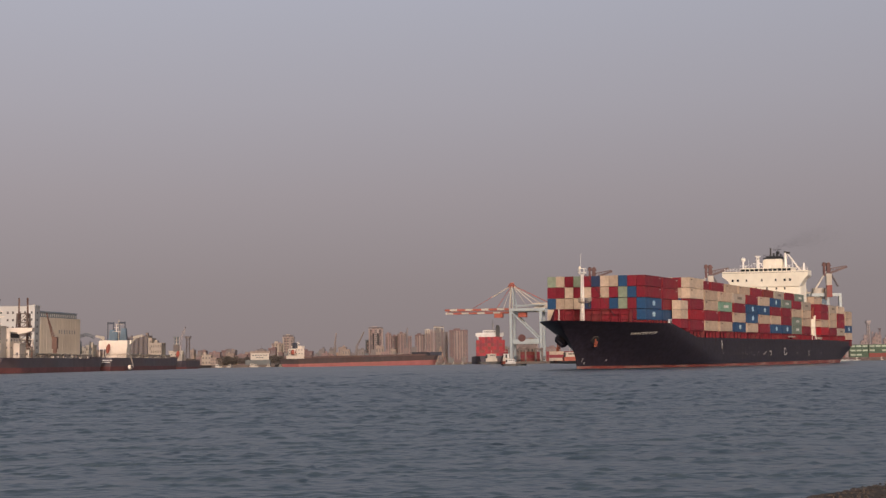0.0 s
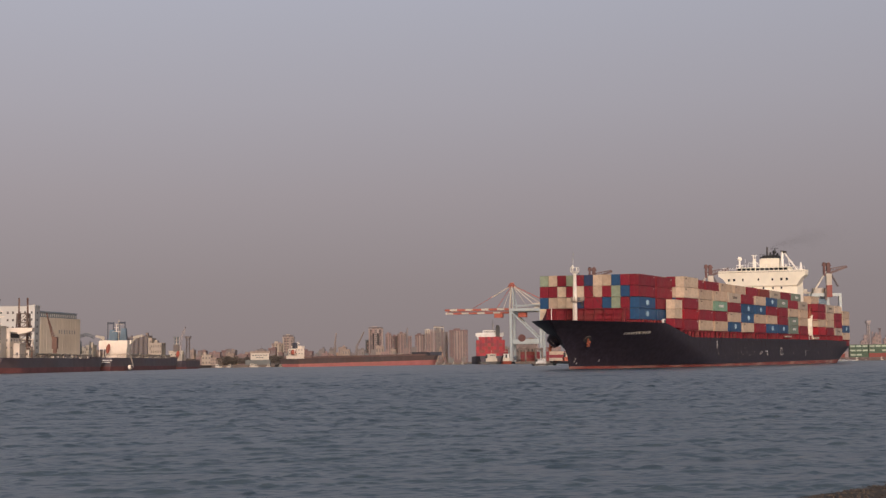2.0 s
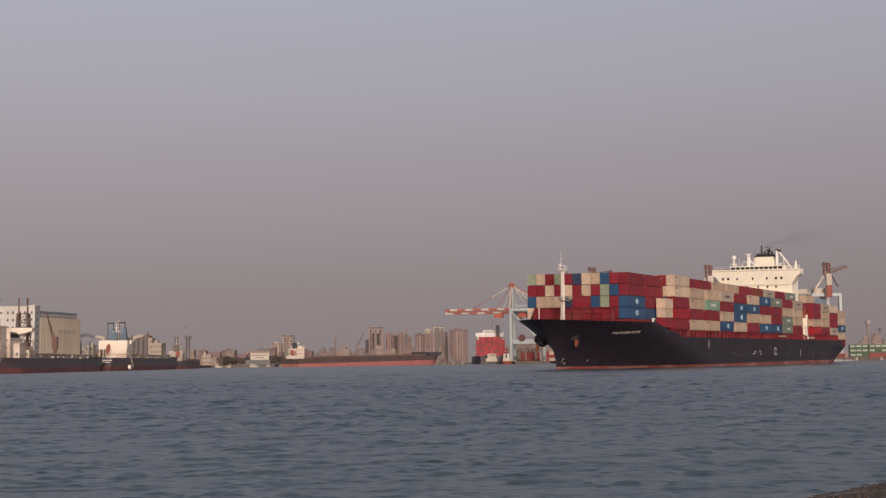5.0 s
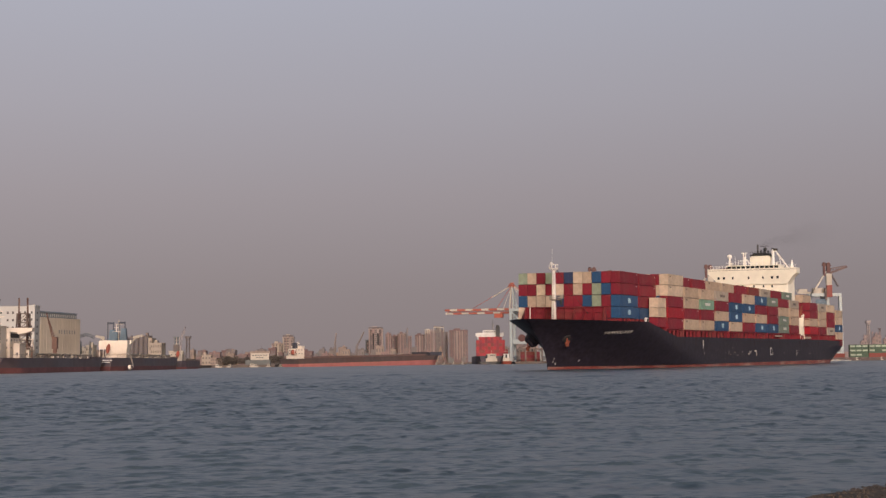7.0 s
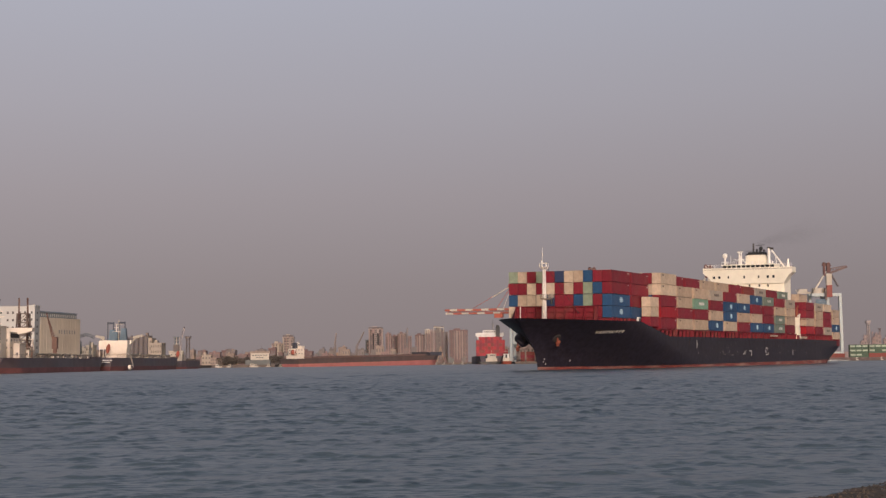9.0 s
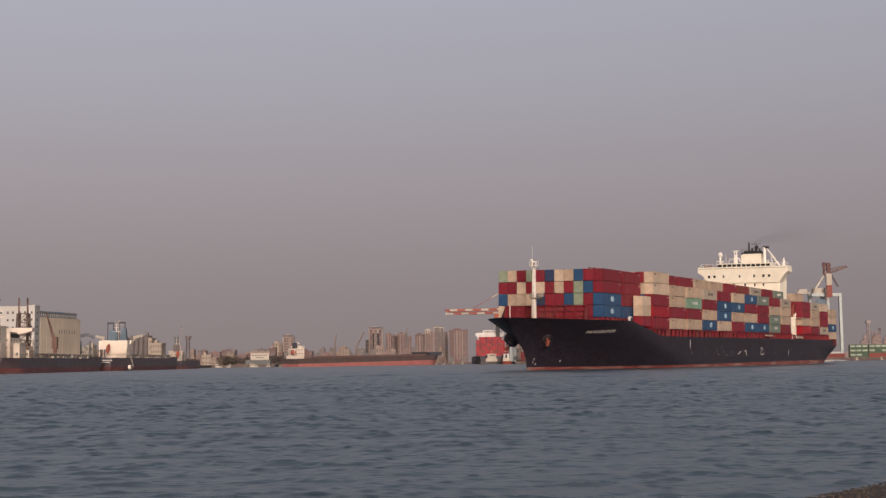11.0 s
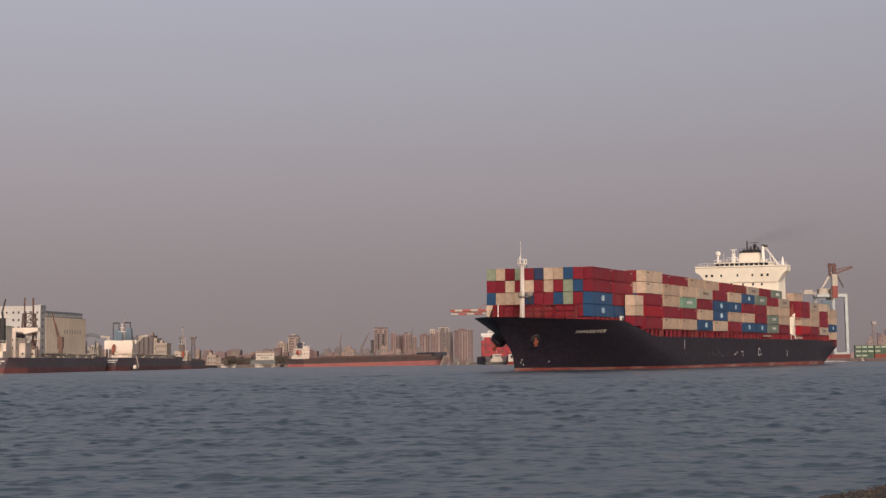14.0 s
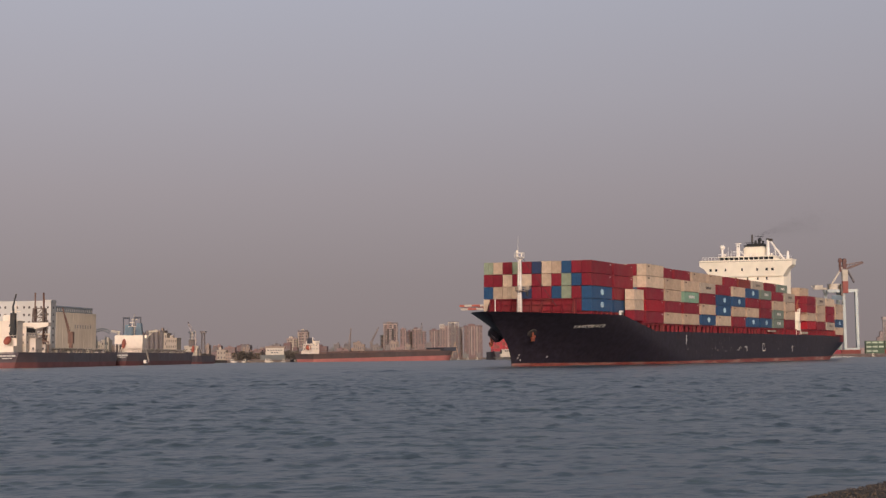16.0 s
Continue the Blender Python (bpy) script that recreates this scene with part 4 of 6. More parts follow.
def bulk_carrier(m, length, beam, free, lower, label, upper_mat, lower_mat, house, lifeboat=(-0.45, 3.6), fore=3.0, name_bars=True, funnel=DARK, hatches=5, posts=(), steps=(), white=None, hatch_mat=None, low_house=None, fore_mat=None, mast=8.0, coaming=0.8):
    """A moored bulk carrier with its house aft. house: (x0, x1, half width, top, wing top, wing half width)."""
    white, hatch_mat = white or FARWHITE, hatch_mat or HATCH
    ob = thing("bulk_carrier", m, label, "ship", "ships moored along the quays")
    part("hull", hull_mesh(length, beam, lower, free, top=free + 1), upper_mat, ob, smooth=True)
    part("lower_hull", hull_mesh(length, beam, -1.5, lower, top=free + 1), lower_mat, ob, "faded red lower hull", smooth=True)
    part("deck", deck_mesh(length, beam, free - 0.3), HATCH, ob)
    bm = bmesh.new()
    outline = [(length * 0.9, free - 0.4), (length - 0.4, free - 0.4), (length + 0.9, free + fore), (length * 0.9 - 2, free + fore)]
    prism(bm, outline, -beam * 0.16, beam * 0.16)
    prism(bm, [(length * 0.88, free - 0.4), (length * 0.955, free - 0.4), (length * 0.96, free + fore), (length * 0.87, free + fore)], -beam * 0.36, beam * 0.36)
    part("forecastle", bm, fore_mat or upper_mat, ob)
    x0, x1, hw, top, wt, ww = house
    bm = bmesh.new()
    if low_house:
        bx(bm, x0, x1, -hw, hw, low_house[2], top)
        bx(bm, x0, x1, low_house[0], low_house[1], free - 0.4, low_house[2])
        for y in (hw - 0.3, hw * 0.7):
            bx(bm, x0 + 0.2, x0 + 0.5, y - 0.15, y + 0.15, free - 0.4, low_house[2])
        bx(bm, x0 - 1.6, x0, low_house[0] - 1.5, low_house[1], free + 2.0, free + 2.2)
        bar(bm, (x0 - 1.5, low_house[0] - 1.5, free + 3.2), (x0 - 1.5, low_house[1], free + 3.2), 0.1)
    else:
        bx(bm, x0, x1, -hw, hw, free - 0.4, top)
    for zz in (() if low_house else (2.4, 5.1)):
        bx(bm, x0 - 0.9, x1 + 0.4, -hw - 0.4, hw + 0.4, free + zz, free + zz + 0.2)
    hs = part("deckhouse", bm, white, ob, "white deckhouse of several storeys")
    for xs, xe, y1, z1 in steps:
        bm = bmesh.new()
        bx(bm, xs, xe, -y1, y1, free - 0.4, z1)
        bx(bm, xs - 0.5, xe, -y1 - 0.4, y1, z1 - 0.05, z1 + 0.12)
        for q in range(6):
            bar(bm, (xs - 0.4, -y1 + q, z1), (xs - 0.4, -y1 + q, z1 + 1.0), 0.08)
        bar(bm, (xs - 0.4, -y1 - 0.3, z1 + 1.0), (xs - 0.4, -y1 + 5, z1 + 1.0), 0.08)
        part("deckhouse_tier", bm, white, hs)
        for z in np.arange(free + 1.4, z1 - 1.0, 2.7):
            for y in (-y1 + 0.9, -y1 + 2.6):
                bm = bmesh.new()
                bx(bm, xs - 0.06, xs + 0.1, y - 0.35, y + 0.35, z - 0.45, z + 0.45)
                part("window", bm, DIMGLASS, hs)
    bm = bmesh.new()
    prof = [(-ww, wt - 1.2), (-ww, wt), (ww, wt), (ww, wt - 1.2), (hw * 0.95, wt - 2.5), (-hw * 0.95, wt - 2.5)]
    a = [bm.verts.new((x1 - 0.1, y, z)) for y, z in prof]
    b = [bm.verts.new((x1 - 3.6, y, z)) for y, z in prof]
    for i in range(6):
        bm.faces.new((a[i], a[(i + 1) % 6], b[(i + 1) % 6], b[i]))
    bm.faces.new(a)
    bm.faces.new(b[::-1])
    part("bridge_wing", bm, white, hs)
    z = top if low_house else free + 3.6
    while z < top - 1.0:
        for k in range(int(hw)):
            y = -hw + 1.2 + k * 2 * (hw - 1.2) / max(1, int(hw) - 1)
            bm = bmesh.new()
            bx(bm, x0 - 0.06, x0 + 0.1, y - 0.35, y + 0.35, z - 0.4, z + 0.4)
            part("window", bm, DIMGLASS, hs)
        for k in range(int((x1 - x0) / 3)):
            bm = bmesh.new()
            x = x0 + 1.6 + 3 * k
            bx(bm, x - 0.35, x + 0.35, -hw - 0.06, -hw + 0.1, z - 0.4, z + 0.4)
            part("window", bm, DIMGLASS, hs)
        z += 2.7
    bm = bmesh.new()
    bx(bm, x0 + 0.5, x0 + 3.6, -1.6, 1.6, top - 2, top + 4.2)
    bmesh.ops.bevel(bm, geom=bm.edges[:], offset=0.4, segments=2, affect="EDGES")
    part("funnel", bm, funnel, ob)
    bm = bmesh.new()
    tube(bm, (x1 - 2, 0, wt - 1), (x1 - 2, 0, wt + mast), 0.35, 0.15, 7)
    bx(bm, x1 - 2.2, x1 - 1.8, -1.8, 1.8, wt + mast * 0.5, wt + mast * 0.5 + 0.25)
    bx(bm, x1 - 2.2, x1 - 1.8, -1.1, 1.1, wt + mast * 0.75, wt + mast * 0.75 + 0.2)
    part("mast", bm, white, ob)
    if lifeboat:
        bm = bmesh.new()
        ball(bm, (0, 0, 0), 1.0, 12)
        for v in bm.verts:
            v.co = Vector((v.co.x * 2.0 + x0 - 2.0, v.co.y * 0.95 + hw * lifeboat[0], v.co.z * 1.9 + free + lifeboat[1] + v.co.x * 1.4))
        part("lifeboat", bm, ORANGE, ob, "orange enclosed lifeboat", smooth=True)
        bm = bmesh.new()
        for y in (hw * lifeboat[0] - 0.8, hw * lifeboat[0] + 0.8):
            bar(bm, (x0 + 0.4, y, free + 5.4), (x0 - 5.4, y, free - 0.2), 0.25)
        part("lifeboat_ramp", bm, white, ob)
    span = length * 0.86 - x1 - 4
    for k in range(hatches):
        bm = bmesh.new()
        xa = x1 + 4 + span * k / hatches
        xb = xa + span / hatches * 0.93
        bx(bm, xa, xb, -beam * 0.31, beam * 0.31, free - 0.4, free + coaming)
        hatch = part("hatch", bm, hatch_mat, ob)
        n = 4
        for i in range(n):
            bm = bmesh.new()
            bx(bm, xa - 0.2 + (xb - xa + 0.4) * i / n, xa - 0.25 + (xb - xa + 0.4) * (i + 0.93) / n, -beam * 0.33, beam * 0.33, free + coaming, free + coaming + 0.4 + 0.1 * (i % 2))
            part("hatch_cover", bm, hatch_mat, hatch)
    for s in (1, -1):
        bm = bmesh.new()
        for zz in (free + 0.55, free + 1.1):
            bar(bm, (3, s * beam * 0.485, zz), (length * 0.87, s * beam * 0.485, zz), 0.09)
        for k in range(int(length / 5)):
            bar(bm, (3 + 5 * k, s * beam * 0.485, free - 0.3), (3 + 5 * k, s * beam * 0.485, free + 1.1), 0.09)
        part("railing", bm, CRANEGREY, ob)
    if low_house or steps:
        # vents, hose posts and lockers along the rail
        rng = random.Random(int(length))
        for k in range(12):
            bm = bmesh.new()
            x, y, h = x1 + 8 + (length * 0.8 - x1 - 8) * (k + rng.uniform(0.1, 0.9)) / 12, -beam * rng.uniform(0.36, 0.44), rng.uniform(0.3, 0.9)
            if k % 3 == 0:
                bx(bm, x - 1.4, x + 1.4, y - 0.5, y + 0.5, free - 0.4, free + h * 0.7)
                bx(bm, x - 1.5, x + 1.5, y - 0.6, y + 0.6, free + h * 0.7, free + h * 0.7 + 0.15)
            else:
                tube(bm, (x, y, free - 0.4), (x, y, free + h), 0.28, 0.25, 7)
                tube(bm, (x, y, free + h), (x, y, free + h + 0.45), 0.6, 0.45, 8)
            part("deck_fitting", bm, (hatch_mat, hatch_mat, CRANEGREY)[k % 3], ob)
    if name_bars:
        for z, w, h in ((free - 1.25, 3.0, 0.5), (free - 2.1, 1.8, 0.35)):
            for i in range(4):
                bm = bmesh.new()
                y = -beam * 0.22 + (i - 1.5) * w / 2
                bx(bm, 0.1, 0.55, y - w / 5, y + w / 5, z - h / 2, z + h / 2)
                part("name_bar", bm, MARK, ob)
    for x, y, h, jib in posts:
        deck_crane(ob, x, y, free, h, jib)
    return ob


def deck_crane(ob, x, y, z, h, jib, material=None):
    """A pedestal crane as a part of its ship, the jib's tip at the offset given."""
    material = material or CRANEBROWN
    bm = bmesh.new()
    tube(bm, (x, y, z - 0.4), (x, y, z + h * 0.45), 0.9, 0.8, 10)
    bx(bm, x - 1.2, x + 1.2, y - 1.0, y + 1.0, z + h * 0.45, z + h)
    crane = part("deck_crane", bm, material, ob, "brown deck crane")
    bm = bmesh.new()
    a, tip = Vector((x, y, z + h * 0.62)), Vector((x, y, z + h * 0.62)) + Vector(jib)
    for s in (-0.6, 0.6):
        bar(bm, a + Vector((s, s, 0)), tip, 0.32)
    for k in range(1, 8):
        q = a.lerp(tip, k / 8)
        w = 0.6 * (1 - k / 8)
        bar(bm, q + Vector((-w, -w, 0)), q + Vector((w, w, 0.3)), 0.2)
    tube(bm, (x, y, z + h), tip, 0.08, n=5)
    part("jib", bm, material, crane)


def tower_block(x, y, w, d, h, wall, label, strips=3, crown=0.0, turn=0.0, hut=True, shafts=False):
    """A many-storeyed block: piers, recessed loggias behind balcony slabs, windows, and huts, tanks and masts on its roof. x, y: the middle of its near foot."""
    ob = thing("apartment_block", pose(x, y, 2.0, 0, 0, turn), label, "building", "blocks of the far city")
    pick = random.Random(int(abs(x) * 7 + h))
    bm = bmesh.new()
    bx(bm, -w / 2, w / 2, 1.6, d, 0, h)
    part("wall", bm, wall, ob)
    bm = bmesh.new()
    bx(bm, -w / 2 - 0.4, w / 2 + 0.4, -0.4, d + 0.4, h, h + 1.1)
    part("parapet", bm, PALEBLOCK if pick.random() < 0.5 else wall, ob)
    floors = max(3, int(h / 3.1))
    step = h / floors
    bay = w / strips
    # solid piers between the bays, of uneven width
    for k in range(strips + 1):
        cx, pw = -w / 2 + bay * k, bay * pick.uniform(0.16, 0.30)
        bm = bmesh.new()
        bx(bm, max(-w / 2, cx - pw), min(w / 2, cx + pw), 0, 1.7, 0, h)
        part("pier", bm, (wall, PALEBLOCK, wall, PINKWALL)[pick.randrange(4)], ob)
    for k in range(strips):
        cx = -w / 2 + bay * (k + 0.5)
        bm = bmesh.new()
        bx(bm, cx - bay * 0.36, cx + bay * 0.36, 1.45, 1.62, 1, h - 0.4)
        part("window_column", bm, DIMGLASS, ob)
        bm = bmesh.new()
        for f in range(floors):
            z = f * step
            out = -0.5 if k % 2 else 0.1
            bx(bm, cx - bay * 0.37, cx + bay * 0.37, out, 1.5, z, z + 0.25)
            bx(bm, cx - bay * 0.37, cx + bay * 0.37, out, out + 0.15, z + 0.25, z + pick.choice((0.9, 1.0, 1.1, 2.0 if pick.random() < 0.3 else 1.0)))
        tagged(part("balcony_column", bm, wall if k % 2 else PALEBLOCK if wall is CREAMWALL else BROWNWALL, ob), kind="stuff")
        bm = bmesh.new()
        for f in range(floors):
            if pick.random() < 0.45:
                z, u = f * step, pick.uniform(-0.3, 0.1)
                bx(bm, cx + bay * u, cx + bay * (u + 0.22), 1.2, 1.44, z + 0.9, z + 2.3)
        if bm.verts:
            tagged(part("shutter_column", bm, SANDWALL, ob), kind="stuff")
        else:
            bm.free()
    bm = bmesh.new()
    for f in range(floors):
        z = f * step
        for k in range(max(2, int(d / 4))):
            for sx in (-w / 2 - 0.05, w / 2 - 0.05):
                bx(bm, sx, sx + 0.1, 2.5 + 4 * k, 4.0 + 4 * k, z + 0.9, z + 2.2)
    tagged(part("window_column", bm, DIMGLASS, ob), kind="stuff")
    if shafts:
        # deep dark shafts that run up the front
        for sx in (-w * 0.17, w * 0.17):
            bm = bmesh.new()
            bx(bm, sx - w * 0.062, sx + w * 0.062, -0.75, -0.55, 2, h * 0.88)
            part("glazed_shaft", bm, DARKGLASS, ob)
    if hut:
        bm = bmesh.new()
        bx(bm, -w * 0.26, w * 0.10, d * 0.25, d * 0.7, h + 0.9, h + 3.6 + crown * 0.4)
        part("roof_hut", bm, wall, ob)
        bm = bmesh.new()
        tube(bm, (w * 0.3, d * 0.4, h + 0.9), (w * 0.3, d * 0.4, h + 3.0), 1.1, 1.1, 9)
        part("water_tank", bm, PALEBLOCK, ob)
        for u in (-0.4, 0.18, 0.42):
            if pick.random() < 0.6:
                bm = bmesh.new()
                tube(bm, (w * u, d * 0.3, h + 0.9), (w * u, d * 0.3, h + pick.uniform(4, 7)), 0.18, 0.1, 5)
                part("aerial", bm, GREYWALL, ob)
    if crown:
        bm = bmesh.new()
        for sx in (-w / 2 + 0.7, -w * 0.16, w * 0.16, w / 2 - 0.7):
            bx(bm, sx - 0.6, sx + 0.6, 0.2, 1.4, h + 0.9, h + crown)
        bx(bm, -w / 2, w / 2, 0.0, 1.6, h + crown - 0.2, h + crown + 1.2)
        part("roof_frame", bm, GREYWALL, ob)
    return ob


def low_building(x, y, w, d, h, wall, label, rows=2, cols=4, flat=True):
    ob = thing("low_building", pose(x, y, 2.0), label, "building", "low buildings along the shore")
    bm = bmesh.new()
    bx(bm, -w / 2, w / 2, 0, d, 0, h)
    if flat:
        bx(bm, -w / 2 - 0.25, w / 2 + 0.25, -0.25, d + 0.25, h, h + 0.6)
    else:
        prism(bm, [(-w / 2 - 0.4, h), (w / 2 + 0.4, h), (0, h + w * 0.16)], -0.3, d)
    part("wall", bm, wall, ob)
    if flat and w > 3.5:
        # stair head, tank or shed on the roof
        q = random.Random(int(abs(x) * 13 + h * 5))
        bm = bmesh.new()
        u = q.uniform(-0.3, 0.3)
        bx(bm, w * (u - 0.14), w * (u + 0.14), d * 0.3, d * 0.6, h + 0.5, h + q.uniform(1.4, 2.8))
        part("roof_hut", bm, wall, ob)
        if q.random() < 0.5:
            bm = bmesh.new()
            tube(bm, (w * -u, d * 0.4, h + 0.5), (w * -u, d * 0.4, h + q.uniform(2.5, 5.0)), 0.12, 0.07, 5)
            part("aerial", bm, GREYWALL, ob)
    for r in range(rows):
        for c in range(cols):
            bm = bmesh.new()
            cx = -w / 2 + w * (c + 0.5) / cols
            z = h * (r + 0.35) / rows
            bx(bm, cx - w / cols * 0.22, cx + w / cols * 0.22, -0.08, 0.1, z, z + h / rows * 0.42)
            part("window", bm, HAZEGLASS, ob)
    return ob


def tree(x, y, h, seed):
    rng = random.Random(seed)
    ob = thing("tree", pose(x, y, 2.0, 0, 0, rng.uniform(0, 360)), "dark hazy leafy tree on the far shore", "tree", "trees on the far shore")
    bm = bmesh.new()
    tube(bm, (0, 0, 0), (0.1, 0, h * 0.55), h * 0.035, h * 0.02, 7)
    for k in range(5):
        a = rng.uniform(0, 6.28)
        tube(bm, (0.05, 0, h * (0.3 + 0.05 * k)), (math.cos(a) * h * 0.25, math.sin(a) * h * 0.25, h * (0.55 + 0.06 * k)), h * 0.016, h * 0.008, 5)
    part("trunk", bm, BARK, ob)
    bm = bmesh.new()
    for k in range(420):
        a, r = rng.uniform(0, 6.28), h * 0.5 * rng.random() ** 0.5
        z = h * rng.uniform(0.10, 1.0)
        r *= math.sin(math.pi * min(0.98, (z / h + 0.05) / 1.08)) ** 0.5 + 0.15
        c = Vector((r * math.cos(a), r * math.sin(a), z))
        s = h * rng.uniform(0.045, 0.10)
        q = [c + Vector((rng.uniform(-s, s), rng.uniform(-s, s), rng.uniform(-s, s))) for _ in range(4)]
        v = [bm.verts.new(p) for p in q]
        for f in ((0, 1, 2), (0, 2, 3), (0, 3, 1), (1, 3, 2)):
            bm.faces.new([v[i] for i in f])
    part("crown", bm, LEAF, ob)


def small_boat(x, y, length, turn, label, hull=FARWHITE, cabin=FARWHITE):
    ob = thing("motor_boat", pose(x, y, 0, 0, 0, turn), label, "boat", "small boats near the far shore")
    part("hull", hull_mesh(length, length * 0.3, -0.3, length * 0.10 + 0.3, 0.45, 1.0, 1.5), hull, ob, smooth=True)
    part("deck", deck_mesh(length, length * 0.28, length * 0.09 + 0.2), HATCH, ob)
    bm = bmesh.new()
    prism(bm, [(length * 0.2, length * 0.08), (length * 0.62, length * 0.08), (length * 0.55, length * 0.1 + 1.9), (length * 0.24, length * 0.1 + 1.9)], -length * 0.1, length * 0.1)
    c = part("cabin", bm, cabin, ob)
    for s in (1, -1):
        bm = bmesh.new()
        bx(bm, length * 0.28, length * 0.54, s * length * 0.1 - 0.03, s * length * 0.1 + 0.03, length * 0.1 + 0.8, length * 0.1 + 1.5)
        part("window", bm, DIMGLASS, c)
    bm = bmesh.new()
    tube(bm, (length * 0.35, 0, length * 0.1 + 1.8), (length * 0.35, 0, length * 0.1 + 4.0), 0.08, 0.05, 5)
    part("mast", bm, CRANEGREY, ob)
    return ob


def tug(m, length, label, hull, name="tug_boat", wheel=FARWHITE, stripe=ORANGE, tall=1.0, house=(0.30, 0.68), free=None):
    """A harbour tug or launch: dark hull, fendered bow, white wheelhouse, stack and mast; origin at its stern on the water."""
    ob = thing(name, m, label, "boat")
    b = length * 0.3
    free = free or length * 0.075 + 0.4
    part("hull", hull_mesh(length, b, -0.5, free, 0.4, 1.5, 2.5), hull, ob, smooth=True)
    part("deck", deck_mesh(length, b, free - 0.2), HATCH, ob)
    z = free - 0.2
    bm = bmesh.new()
    bx(bm, length * house[0], length * house[1], -b * 0.33, b * 0.33, z, z + tall * length * 0.12)
    hs = part("deckhouse", bm, stripe, ob)
    bm = bmesh.new()
    bx(bm, length * (house[0] + 0.06), length * (house[1] - 0.04), -b * 0.28, b * 0.28, z + tall * length * 0.12, z + tall * length * 0.25)
    bx(bm, length * (house[0] + 0.04), length * (house[1] - 0.02), -b * 0.32, b * 0.32, z + tall * length * 0.25, z + tall * length * 0.265)
    wh = part("wheelhouse", bm, wheel, ob)
    for s in (1, -1):
        for k in range(3):
            bm = bmesh.new()
            x = length * (house[1] - 0.24 + 0.065 * k)
            bx(bm, x, x + length * 0.05, s * b * 0.28 - 0.04, s * b * 0.28 + 0.04, z + tall * length * 0.185, z + tall * length * 0.235)
            part("window", bm, DIMGLASS, wh)
    bm = bmesh.new()
    tube(bm, (length * (house[0] + 0.03), 0, z), (length * (house[0] + 0.03), 0, z + tall * length * 0.24), length * 0.03, length * 0.025, 8)
    part("stack", bm, DARK, ob)
    bm = bmesh.new()
    tube(bm, (length * 0.5, 0, z + tall * length * 0.26), (length * 0.5, 0, z + tall * length * 0.42), 0.12, 0.07, 6)
    bx(bm, length * 0.49, length * 0.51, -b * 0.2, b * 0.2, z + tall * length * 0.35, z + tall * length * 0.36)
    part("mast", bm, FARWHITE, ob)
    for k in range(5):
        bm = bmesh.new()
        x = length * (0.2 + 0.13 * k)
        for s in (1, -1):
            tube(bm, (x, s * b * 0.49, free * 0.7), (x, s * b * 0.53, free * 0.7), 0.45, 0.45, 8)
        part("fender", bm, DARK, ob)
    return ob


build_land()

# left quay: bulk carriers, the grain silo and the shore behind
first_bulker = bulk_carrier(pose(-161.8, 455, 0, 0, 0, 90), 140, 25, 5.5, 2.0, "dark grey bulk carrier with red boot-topping moored at the silo", HULLGREY, HULLRED,
             (15, 27, 7.2, 14.8, 16.4, 12.5), lifeboat=None, fore=0.8, posts=((84, -3.0, 8.8, (3, 4.6, 13.4)),), hatches=6, white=NEARWHITE, funnel=NEARWHITE, coaming=1.5, hatch_mat=FARWHITE,
             steps=((9, 15, 6.0, 16.6), (19, 26, 9.4, 10.6), (27, 34, 10.4, 8.4), (5, 9, 7.2, 10.4), (0.5, 5, 7.6, 7.6)))
bm = bmesh.new()
for k in range(5):
    bx(bm, 15.6 + 1.9 * k, 17.2 + 1.9 * k, -7.32, -7.15, 12.7, 14.3)
part("bridge_glazing", bm, DARKGLASS, first_bulker, "dark bridge windows")
bm = bmesh.new()
for y in (-9.2, -5.0):
    bar(bm, (31, y, 5.2), (34.5, y, 12.4), 0.4)
    bar(bm, (38, y, 5.2), (34.5, y, 12.4), 0.4)
bar(bm, (34.5, -9.6, 12.4), (34.5, -4.6, 12.4), 0.5)
bar(bm, (32.6, -9.2, 8.4), (32.6, -5.0, 8.4), 0.3)
part("boat_gantry", bm, NEARWHITE, first_bulker, "white steel boat gantry")
bm = bmesh.new()
tube(bm, (29.5, -10.6, 5.2), (29.5, -10.6, 9.6), 0.3, 0.25, 8)
bar(bm, (29.5, -10.6, 9.4), (29.5, -4.4, 11.2), 0.5)
bar(bm, (29.5, -8.0, 5.4), (29.5, -5.6, 8.6), 0.6)
part("derrick", bm, CRANEBROWN, first_bulker, "rusty deck derrick")
bm = bmesh.new()
ball(bm, (0, 0, 0), 1.0, 12)
for v in bm.verts:
    v.co = Vector((v.co.x * 2.2 + 1.0, v.co.y * 1.2 - 5.3, v.co.z * 1.3 + 9.6 + v.co.x * 0.8))
part("lifeboat", bm, ORANGE, first_bulker, "orange-red enclosed lifeboat", smooth=True)
bm = bmesh.new()
tube(bm, (7, -5.2, 8.5), (7, -5.2, 19.3), 1.15, 1.05, 12)
bar(bm, (7, -5.3, 19.0), (7, -5.0, 21.6), 0.6)
bar(bm, (7, -5.0, 21.4), (7, -6.1, 26.0), 0.45)
part("exhaust_post", bm, DARK, first_bulker, "sooty black exhaust post")
deck_crane(first_bulker, 36, -6.5, 5.5, 5.5, (-5.0, -2.0, 7.5), CRANEBROWN)
